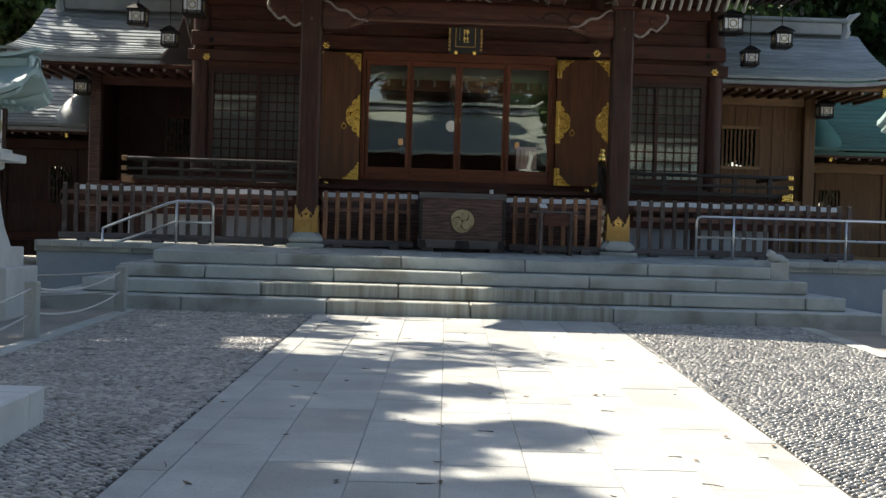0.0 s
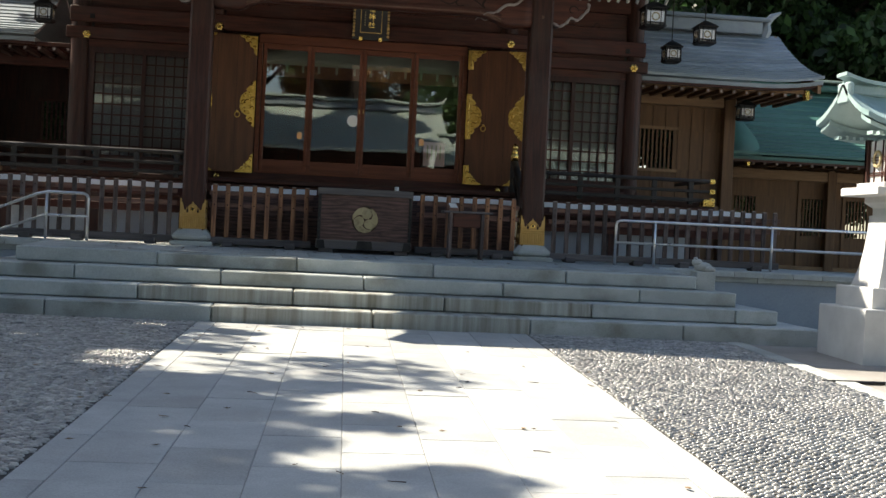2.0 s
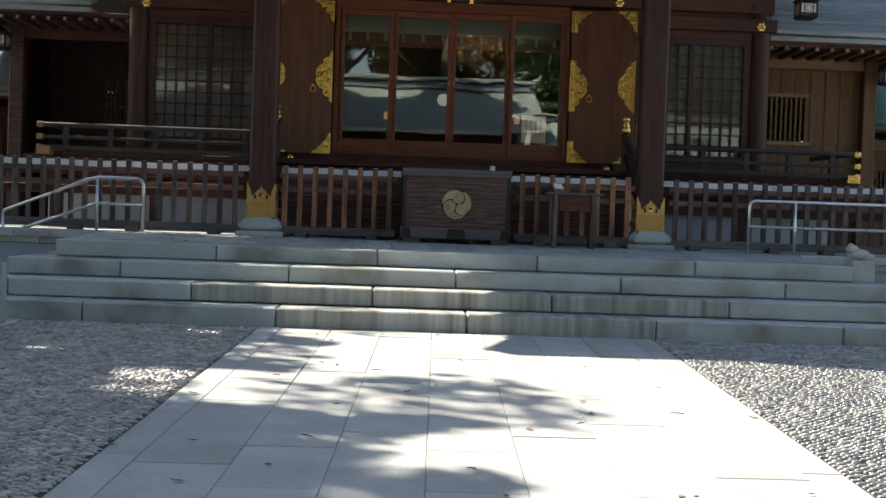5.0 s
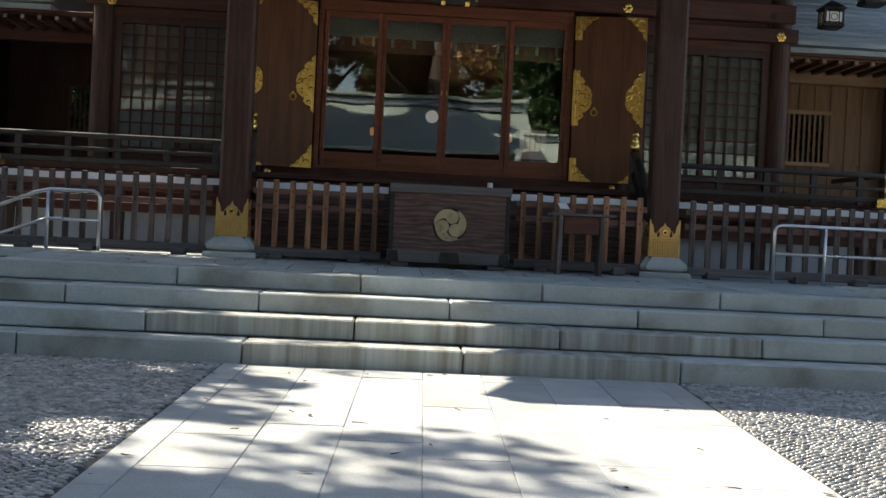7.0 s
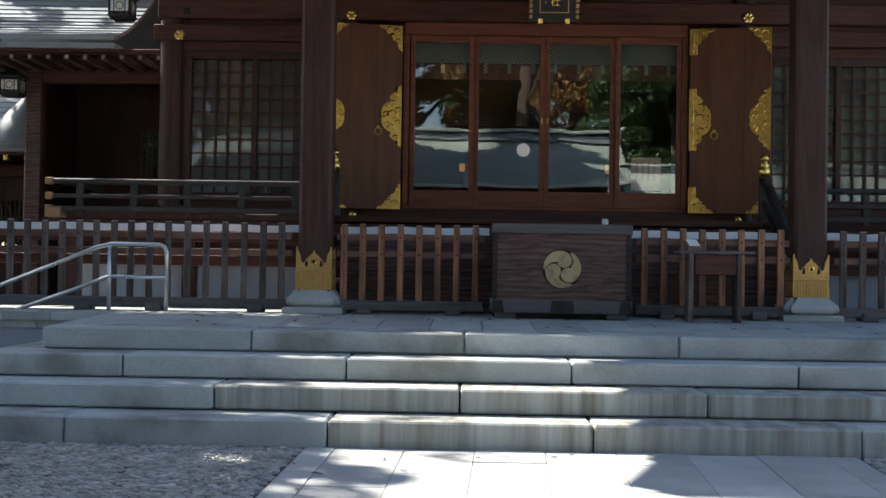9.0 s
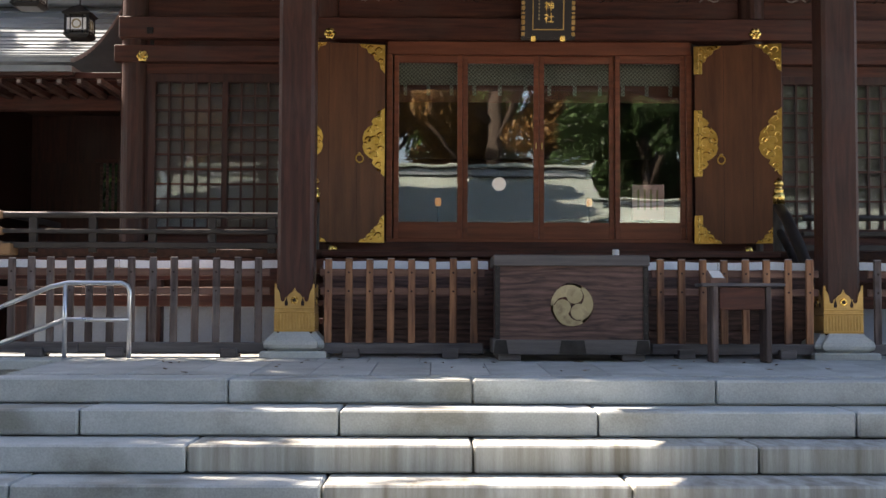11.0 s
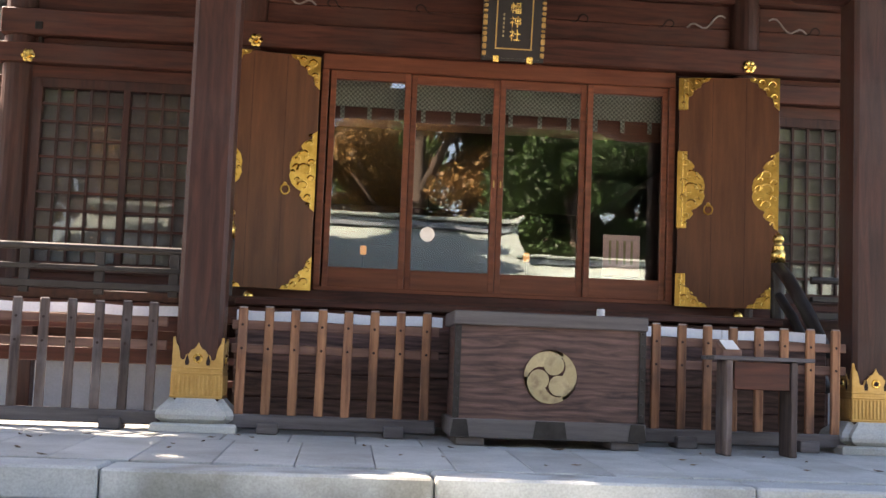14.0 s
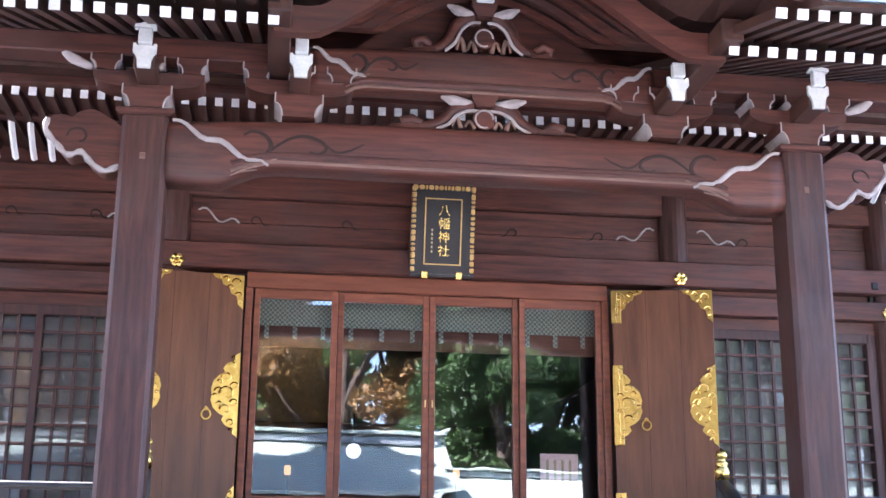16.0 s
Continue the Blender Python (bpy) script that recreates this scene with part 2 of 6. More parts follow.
blue_board = material("painted retaining wall", (0.29, 0.34, 0.40), (0.37, 0.42, 0.47), 1.5, 0.75, 0.2, stain=(0.36, 0.38, 0.40), stain_amount=0.4)
copper_roof = material("verdigris copper roof", (0.040, 0.135, 0.110), (0.080, 0.205, 0.165), 1.4, 0.5, 0.15, spec=0.5, stain=(0.07, 0.12, 0.11), stain_amount=0.5)
slate_roof = material("greyed copper shingle roof", (0.20, 0.24, 0.265), (0.37, 0.41, 0.435), 1.3, 0.34, 0.15, spec=0.8, stain=(0.08, 0.10, 0.115), stain_amount=0.5)
pale_roof = material("pale weathered copper roof", (0.34, 0.41, 0.36), (0.47, 0.54, 0.46), 1.3, 0.5, 0.1, spec=0.5, stain=(0.25, 0.31, 0.27), stain_amount=0.5)
lantern_roof = material("pale verdigris lantern copper", (0.26, 0.38, 0.38), (0.42, 0.54, 0.53), 1.3, 0.42, 0.1, spec=0.7)
steel = material("stainless steel tube", (0.60, 0.61, 0.62), (0.72, 0.73, 0.74), 3, 0.3, 0.05, metal=1.0)
iron = material("dark iron", (0.025, 0.024, 0.024), (0.05, 0.047, 0.045), 9, 0.5, 0.2, metal=0.6)
bark = material("bark", (0.06, 0.045, 0.033), (0.13, 0.10, 0.075), 3, 0.9, 0.8, stretch=(4, 4, 0.8))
leaf_dark = leafy("evergreen leaves", (0.022, 0.050, 0.016), (0.055, 0.105, 0.030))
leaf_mid = leafy("camphor leaves", (0.050, 0.095, 0.024), (0.14, 0.21, 0.055))
leaf_autumn = leafy("autumn leaves", (0.14, 0.095, 0.035), (0.36, 0.21, 0.075))
leaf_dry = material("fallen leaves", (0.10, 0.06, 0.03), (0.26, 0.17, 0.09), 4, 0.8, 0.1, vary=0.3)
paper = material("white paper", (0.74, 0.74, 0.72), (0.82, 0.82, 0.80), 5, 0.7, 0.05)
paper_pink = material("pinkish notice paper", (0.66, 0.44, 0.40), (0.74, 0.52, 0.48), 5, 0.7, 0.05)
shoji_paper = material("dark grey pane paper", (0.09, 0.092, 0.088), (0.16, 0.16, 0.15), 1.5, 0.4, 0.02, vary=0.25, spec=0.6)
rope_fibre = material("pale rope", (0.45, 0.44, 0.42), (0.6, 0.59, 0.57), 30, 0.9, 0.4)
curtain = material("bamboo blind with woven border", (0.16, 0.17, 0.13), (0.34, 0.36, 0.29), 14, 0.8, 0.2, stretch=(3, 1, 5))
ck = curtain.node_tree.nodes.new("ShaderNodeTexChecker")
ck.inputs["Scale"].default_value = 42
ck.inputs["Color1"].default_value, ck.inputs["Color2"].default_value = (0.42, 0.45, 0.37, 1), (0.10, 0.12, 0.09, 1)
cc = curtain.node_tree.nodes.new("ShaderNodeTexCoord")
curtain.node_tree.links.new(cc.outputs["Object"], ck.inputs["Vector"])
cm = curtain.node_tree.nodes.new("ShaderNodeMixRGB")
cm.inputs[0].default_value = 0.6
cb_ = curtain.node_tree.nodes["Principled BSDF"]
curtain.node_tree.links.new(cb_.inputs["Base Color"].links[0].from_socket, cm.inputs[1])
curtain.node_tree.links.new(ck.outputs["Color"], cm.inputs[2])
curtain.node_tree.links.new(cm.outputs[0], cb_.inputs["Base Color"])
blind_red = material("brown bamboo blind", (0.10, 0.04, 0.025), (0.17, 0.07, 0.04), 3, 0.7, 0.3, stretch=(0.5, 1, 40))
mirror_disc = material("pale round mirror", (0.80, 0.80, 0.78), (0.86, 0.86, 0.84), 3, 0.2, 0.0, metal=0.2)
lamp_warm = emitter("warm lamp paper", (1.0, 0.50, 0.16), 0.09)
lamp_disc = emitter("lit white globe", (1.0, 0.98, 0.93), 0.09)
glass = glass_material("window glass", 0.065)
old_glass = glass_material("dull old lattice glass", 0.0)
can_metal = material("white can", (0.7, 0.7, 0.7), (0.8, 0.8, 0.8), 8, 0.35, 0.05)
leather_dark = material("black wooden stair rail", (0.015, 0.013, 0.013), (0.04, 0.036, 0.034), 4, 0.5, 0.2)


# ---- building helpers ----
def part(name, bm, mat, parent=None, label="", kind="", smooth=False):
    bmesh.ops.recalc_face_normals(bm, faces=bm.faces)
    me = bpy.data.meshes.new(name)
    bm.to_mesh(me)
    bm.free()
    me.materials.append(mat)
    if smooth:
        for p in me.polygons:
            p.use_smooth = True
    ob = new(name, me)
    under(ob, parent)
    if label or kind:
        tagged(ob, label=label, kind=kind)
    return ob


def under(ob, parent):
    if parent:
        ob.parent = parent
        m = parent.matrix_basis.copy()
        if parent.parent:
            m = parent.parent.matrix_basis @ parent.matrix_parent_inverse @ m
        ob.matrix_parent_inverse = m.inverted()
    return ob


def thing(name, loc, label, category, group="", kind=""):
    e = new(name)
    e.empty_display_size = 0.2
    e.matrix_basis = Matrix.Translation(loc)
    return tagged(e, label, category, group, kind)


def bx(x0, x1, y0, y1, z0, z1, bevel=0.0, bm=None):
    bm = bm or bmesh.new()
    v = [bm.verts.new(p) for p in ((x0, y0, z0), (x1, y0, z0), (x1, y1, z0), (x0, y1, z0),
                                   (x0, y0, z1), (x1, y0, z1), (x1, y1, z1), (x0, y1, z1))]
    fs = [bm.faces.new([v[i] for i in f]) for f in ((3, 2, 1, 0), (4, 5, 6, 7), (0, 1, 5, 4), (1, 2, 6, 5), (2, 3, 7, 6), (3, 0, 4, 7))]
    if bevel:
        bmesh.ops.bevel(bm, geom=list({e for f in fs for e in f.edges}), offset=bevel, segments=1, affect='EDGES')
    return bm


def rod(p0, p1, r0, r1=None, n=10, bm=None):
    bm = bm or bmesh.new()
    p0, p1 = Vector(p0), Vector(p1)
    r1 = r0 if r1 is None else r1
    q = (p1 - p0).to_track_quat('Z', 'Y')
    a = [bm.verts.new(p0 + q @ Vector((r0 * math.cos(2 * math.pi * k / n), r0 * math.sin(2 * math.pi * k / n), 0))) for k in range(n)]
    b = [bm.verts.new(p1 + q @ Vector((r1 * math.cos(2 * math.pi * k / n), r1 * math.sin(2 * math.pi * k / n), 0))) for k in range(n)]
    for k in range(n):
        bm.faces.new((a[k], a[(k + 1) % n], b[(k + 1) % n], b[k]))
    bm.faces.new(list(reversed(a)))
    bm.faces.new(b)
    return bm


def tube(points, r, n=8, bm=None, flat=1.0):
    """A bent round bar along points, with its turns kept level."""
    bm = bm or bmesh.new()
    pts = [Vector(p) for p in points]
    rings = []
    for i, p in enumerate(pts):
        d = (pts[min(i + 1, len(pts) - 1)] - pts[max(i - 1, 0)]).normalized()
        side = Vector((0, 1, 0)) if abs(d.y) < 0.9 else Vector((1, 0, 0))
        u = d.cross(side).normalized()
        w = d.cross(u).normalized()
        rr = r[i] if isinstance(r, (list, tuple)) else r
        rings.append([bm.verts.new(p + rr * (u * math.cos(2 * math.pi * k / n) + w * flat * math.sin(2 * math.pi * k / n))) for k in range(n)])
    for a, b in zip(rings, rings[1:]):
        for k in range(n):
            bm.faces.new((a[k], a[(k + 1) % n], b[(k + 1) % n], b[k]))
    bm.faces.new(list(reversed(rings[0])))
    bm.faces.new(rings[-1])
    return bm


def lathe(profile, c=(0, 0, 0), n=14, bm=None):
    bm = bm or bmesh.new()
    rings = [[bm.verts.new((c[0] + r * math.cos(2 * math.pi * k / n), c[1] + r * math.sin(2 * math.pi * k / n), c[2] + z)) for k in range(n)] for r, z in profile]
    for a, b in zip(rings, rings[1:]):
        for k in range(n):
            bm.faces.new((a[k], a[(k + 1) % n], b[(k + 1) % n], b[k]))
    bm.faces.new(list(reversed(rings[0])))
    bm.faces.new(rings[-1])
    return bm


def square_lathe(profile, c=(0, 0, 0), bm=None, sub=1):
    """Square sections of given half width, one above the other."""
    bm = bm or bmesh.new()
    rings = []
    for h, z in profile:
        rings.append([bm.verts.new((c[0] + sx * h, c[1] + sy * h, c[2] + z)) for sx, sy in ((-1, -1), (1, -1), (1, 1), (-1, 1))])
    for a, b in zip(rings, rings[1:]):
        for k in range(4):
            bm.faces.new((a[k], a[(k + 1) % 4], b[(k + 1) % 4], b[k]))
    bm.faces.new(list(reversed(rings[0])))
    bm.faces.new(rings[-1])
    return bm


def plate(outline, y0, y1, bm=None):
    """An outline in x and z, given thickness along y."""
    bm = bm or bmesh.new()
    a = [bm.verts.new((x, y0, z)) for x, z in outline]
    b = [bm.verts.new((x, y1, z)) for x, z in outline]
    n = len(a)
    bm.faces.new(a)
    bm.faces.new(list(reversed(b)))
    for k in range(n):
        bm.faces.new((a[k], b[k], b[(k + 1) % n], a[(k + 1) % n]))
    return bm


def sheet(fn, nu, nv, thick, bm=None):
    """A curved slab: fn(u, v) gives its upper face for u, v from 0 to 1."""
    bm = bm or bmesh.new()
    top = [[bm.verts.new(fn(i / nu, j / nv)) for j in range(nv + 1)] for i in range(nu + 1)]
    low = [[bm.verts.new(v.co - Vector((0, 0, thick))) for v in row] for row in top]
    for i in range(nu):
        for j in range(nv):
            bm.faces.new((top[i][j], top[i + 1][j], top[i + 1][j + 1], top[i][j + 1]))
            bm.faces.new((low[i][j], low[i][j + 1], low[i + 1][j + 1], low[i + 1][j]))
    for i in range(nu):
        bm.faces.new((top[i][0], low[i][0], low[i + 1][0], top[i + 1][0]))
        bm.faces.new((top[i][nv], top[i + 1][nv], low[i + 1][nv], low[i][nv]))
    for j in range(nv):
        bm.faces.new((top[0][j], top[0][j + 1], low[0][j + 1], low[0][j]))
        bm.faces.new((top[nu][j], low[nu][j], low[nu][j + 1], top[nu][j + 1]))
    return bm


def scroll(x, z, y, size, turn=1, mirror=1, r=0.009, start=0.0, sweep=4.6, tail=True):
    """A carved curl in the face of a beam."""
    pts = []
    if tail:
        pts += [(x - mirror * size * (2.2 - 1.2 * k / 6), y, z - turn * size * (0.55 - 0.10 * k) - turn * size * 0.3 * math.sin(k / 6 * math.pi)) for k in range(5)]
    for k in range(13):
        a = start + sweep * k / 12
        rr = size * (1 - 0.62 * k / 12)
        pts.append((x - mirror * rr * math.cos(a), y, z + turn * rr * math.sin(a)))
    return tube(pts, [r * (0.6 + 0.9 * min(i, len(pts) - i) / len(pts)) for i in range(len(pts))], 6, flat=0.6)


def writing(text, size, m, mat, parent, name="lettering", depth=0.004):
    cu = bpy.data.curves.new(name, 'FONT')
    cu.body, cu.size, cu.extrude, cu.align_x, cu.align_y = text, size, depth, 'CENTER', 'CENTER'
    tmp = new("tmp_text", cu)
    me = bpy.data.meshes.new_from_object(tmp.evaluated_get(bpy.context.evaluated_depsgraph_get()))
    bpy.data.objects.remove(tmp)
    me.materials.clear()
    me.materials.append(mat)
    ob = new(name, me)
    ob.matrix_basis = m
    return under(ob, parent)


def smooth(pts, n=4):
    """A rounder line through the same points."""
    out = []
    P = [Vector(p) for p in pts]
    for i in range(len(P) - 1):
        a, b, c, d = P[max(i - 1, 0)], P[i], P[i + 1], P[min(i + 2, len(P) - 1)]
        for k in range(n):
            t = k / n
            out.append(0.5 * (2 * b + (c - a) * t + (2 * a - 5 * b + 4 * c - d) * t * t + (3 * b - a - 3 * c + d) * t ** 3))
    return out + [P[-1]]


def clamp(v, a=0.0, b=1.0):
    return max(a, min(b, v))


def floor_z(y):
    return 0.735 + 0.055 * clamp((y + 2.43) / 2.3)


def gz(y):
    """Height of the court, which falls gently away from the stair."""
    return -0.02 * max(0.0, min(-3.85 - y, 70.0))


def skew(y):
    """Sideways drift of the approach, which meets the stair a little askew."""
    return 0.031 * (y + 3.85)

# ---- ground, paving ----
bm = bmesh.new()
rows_ = [(1500, -0.02), (-3.85, -0.02), (-73.85, -1.42), (-1500, -1.42)]
gv = [[bm.verts.new((x, y, z)) for x in (-1500, 1500)] for y, z in rows_]
for a, b in zip(gv, gv[1:]):
    bm.faces.new((a[0], b[0], b[1], a[1]))
tagged(part("ground", bm, earth), "packed pale sandy ground of the shrine court", "ground", kind="structure")

PAVE_L, PAVE_R = -2.04, 1.78
FIELD_L, FIELD_R = -4.30, 4.22


def laid(bm):
    """Lay a flat piece of the approach onto the sloping court."""
    for v in bm.verts:
        v.co.x += skew(v.co.y)
        v.co.z += gz(v.co.y)
    return bm


bed = part("pavement_bed", laid(bx(FIELD_L, FIELD_R, -28.0, -3.86, -0.1, -0.007)), mortar)
joint = part("pavement_joint", laid(bx(PAVE_L + 0.002, PAVE_R - 0.002, -27.9, -3.87, -0.05, -0.0045)), joint_mortar)
tagged(joint, "pale mortar in the paving joints", "pavement", kind="structure")
tagged(bed, "dark mortar bed under the paving and pebbles", "pavement", kind="structure")
for x0, x1 in ((FIELD_L - 0.2, FIELD_L), (FIELD_R, FIELD_R + 0.2)):
    k = thing("kerb", (x0, -11, 0), "flush granite kerb strip beside the pebble field", "kerb", "flush kerbs", "structure")
    y = -28.0
    while y < -3.9:
        part("kerb_stone", laid(bx(x0, x1, y, min(y + 1.19, -3.87), -0.1, 0.008, 0.006)), granite, k)
        y += 1.2


# ---- granite stair and platform ----
def stair_row(zlow, z, yf, yb, xl, xr, joint, pitch, parent):
    cuts = [xl]
    x = joint - pitch * math.ceil((joint - xl) / pitch)
    while x < xr - 0.25:
        if x > xl + 0.25:
            cuts.append(x)
        x += pitch
    cuts.append(xr)
    for a, b in zip(cuts, cuts[1:]):
        dz = random.uniform(-0.003, 0.003)
        drip = z < 0.4 and b > -1.2 and a < 1.6
        part("step_block", bx(a + 0.006, b - 0.006, yf + random.uniform(-0.006, 0.006), yb, zlow + 0.010, z + dz, 0.014), granite_drip if drip else granite_step, parent)


stair = thing("stair", (0, -3, 0), "four broad grey granite steps with stained risers", "stairs", kind="structure")
STEPS = [(0.0, 0.184, -3.85, -5.6, 5.45, -1.898, 1.86), (0.184, 0.368, -3.385, -5.15, 5.03, -0.977, 1.82),
         (0.368, 0.552, -2.90, -4.78, 4.66, -0.118, 1.75), (0.552, 0.735, -2.43, -4.42, 4.28, -0.954, 1.74)]
for i, (za, zb, yf, xl, xr, j, pitch) in enumerate(STEPS):
    stair_row(za - (0.05 if i == 0 else 0), zb, yf, yf + (0.62 if i < 3 else 0.42), xl, xr, j, pitch, stair)
part("stair_core", bx(-4.40, 4.26, -2.36, 0.5, -0.05, 0.70), granite_step, stair)
for side, xa, xb in ((-1, -5.5, -4.3), (1, 4.2, 5.4)):
    for i, (za, zb, yf, xl, xr, j, pitch) in enumerate(STEPS[:3]):
        x_end = xl if side < 0 else xr
        x_in = -4.3 if side < 0 else 4.2
        a, b = sorted((x_end, x_in))
        part("step_block", bx(a, b, yf + 0.625, -0.47, za - (0.05 if i == 0 else 0), zb - 0.001, 0.01), granite_step, stair)

platform = thing("platform", (0, 1, 0), "granite paved platform in front of the hall", "platform", kind="structure")
part("core", bx(-6.58, 14.0, -0.44, 24.0, -0.05, 0.715), granite_step, platform)
ys = [-2.005, -0.62, 0.08, 0.8, 1.6, 2.5, 3.4]
for r, (ya, yb) in enumerate(zip(ys, ys[1:])):
    xl, xr = (-4.42, 4.28) if yb < -0.5 else (-6.56, 13.9)
    x = xl - 0.22 * (r % 2)
    while x < xr:
        a, b = max(x, xl), min(x + 0.452, xr)
        if b - a > 0.1 and (abs(a) < 7.5):
            v = bx(a + 0.003, b - 0.003, ya + 0.003, yb - 0.003, 0.70, 0.79, 0.004)
            for vert in v.verts:
                if vert.co.z > 0.75:
                    vert.co.z += floor_z(vert.co.y) - 0.79
            part("paving_slab", v, granite, platform)
        x += 0.452
# side walls of the platform
for nm, x0, x1 in (("left", -6.62, -4.43), ("right", 4.3, 14.0)):
    w = thing("retaining_wall", ((x0 + x1) / 2, -0.5, 0), "low bluish grey retaining wall with a stone coping", "wall", kind="structure")
    part("wall_face", bx(x0 + 0.03, x1 - 0.03, -0.52, -0.44, -0.05, 0.62), blue_board, w)
    x = x0
    while x < x1 - 0.2:
        part("coping_stone", bx(x + 0.003, min(x + 1.5, x1) - 0.003, -0.56, -0.20, 0.62, 0.795, 0.012), granite, w)
        x += 1.5


# ---- porch pillars ----
def shoe_outline(h, z0, z1):
    """The gilt shoe's front: straight foot, and a top with a pointed arch between two horns."""
    up = []
    for u, v in ((-1, 1), (-0.94, 0.99), (-0.90, 0.90), (-0.80, 0.84), (-0.74, 0.74), (-0.72, 0.66), (-0.62, 0.62), (-0.52, 0.64), (-0.48, 0.71), (-0.36, 0.73),
                 (-0.28, 0.79), (-0.16, 0.81), (-0.06, 0.86), (0, 0.92), (0.06, 0.86), (0.16, 0.81), (0.28, 0.79), (0.36, 0.73), (0.48, 0.71), (0.52, 0.64), (0.62, 0.62),
                 (0.72, 0.66), (0.74, 0.74), (0.80, 0.84), (0.90, 0.90), (0.94, 0.99), (1, 1)):
        up.append((u * h, z0 + (z1 - z0) * v))
    return [(h, z0)] and list(reversed(up)) + [(-h, z0), (h, z0)]


def porch_pillar(x):
    h, fz = 0.165, floor_z(0.1)
    yc = 0.17
    p = thing("porch_pillar", (x, yc, fz), "dark wooden porch pillar with a gilt metal shoe on a stone base", "pillar", "porch pillars")
    bm = square_lathe([(h, fz + 0.20), (h, 4.74)], (x, yc, 0))
    es = [e for e in bm.edges if abs(e.verts[0].co.z - e.verts[1].co.z) > 1]
    bmesh.ops.bevel(bm, geom=es, offset=0.032, segments=1, affect='EDGES')
    part("shaft", bm, dark_v, p)
    part("plinth", square_lathe([(0.30, 0), (0.30, 0.045), (0.285, 0.06)], (x, yc, fz)), granite, p)
    prof = [(0.225, 0.058), (0.265, 0.085), (0.275, 0.12), (0.262, 0.16), (0.215, 0.205), (0.192, 0.235)]
    bm = square_lathe(prof, (x, yc, fz))
    es = [e for e in bm.edges if len({round(v.co.x - x, 3) * 1000 > 0 for v in e.verts}) == 1 and abs(e.verts[0].co.z - e.verts[1].co.z) > 0.01]
    bmesh.ops.bevel(bm, geom=es, offset=0.05, segments=2, affect='EDGES')
    part("base_stone", bm, granite, p, smooth=False)
    s = h + 0.012
    z0, z1 = 1.025, 1.46
    shoe = part("metal_shoe", bx(x - s, x + s, yc - s, yc + s, z0, z0 + 0.03, 0.004), gold_matt, p, "gilt metal pillar shoe with pierced top")
    for k in range(4):
        m = Matrix.Translation((x, yc, 0)) @ Matrix.Rotation(k * math.pi / 2, 4, 'Z')
        bm = plate(shoe_outline(s, z0, z1), -s - 0.004, -h + 0.0)
        bm.transform(m)
        part("shoe_face", bm, gold_matt, shoe)
        for j in range(12):
            xx = -s + 0.022 + j * (2 * s - 0.044) / 11
            bm = bx(xx - 0.009, xx + 0.009, -s - 0.011, -s - 0.004, z0 + 0.02, z0 + 0.165, 0.004)
            bm.transform(m)
            part("rib", bm, gold_matt, shoe)
        for zz in (z0 + 0.012, z0 + 0.178, z0 + 0.215):
            bm = bx(-s - 0.002, s + 0.002, -s - 0.012, -s - 0.004, zz - 0.006, zz + 0.006, 0.003)
            bm.transform(m)
            part("band", bm, gold_matt, shoe)
        for sx in (-0.42, 0.42):
            bm = plate([(sx * s - 0.012, z0 + 0.235), (sx * s + 0.012, z0 + 0.235), (sx * s + 0.016, z0 + 0.26), (sx * s, z0 + 0.315), (sx * s - 0.016, z0 + 0.26)], -s - 0.0065, -s - 0.003)
            bm.transform(m)
            part("pierced_drop", bm, carve_dark, shoe)
        bm = rod((0, -s - 0.016, z0 + 0.285), (0, -s - 0.004, z0 + 0.285), 0.032, 0.036, 12)
        bm.transform(m)
        part("boss", bm, gold_bright, shoe)
        bm = rod((0, -s - 0.019, z0 + 0.285), (0, -s - 0.0155, z0 + 0.285), 0.017, 0.017, 10)
        bm.transform(m)
        part("boss_hole", bm, carve_dark, shoe)
    part("peg_cover", bx(x - 0.02, x + 0.02, yc - h - 0.006, yc - h + 0.01, 4.40, 4.45, 0.003), fence_rail, p)
    return p


for px in (-2.5, 2.5):
    porch_pillar(px)


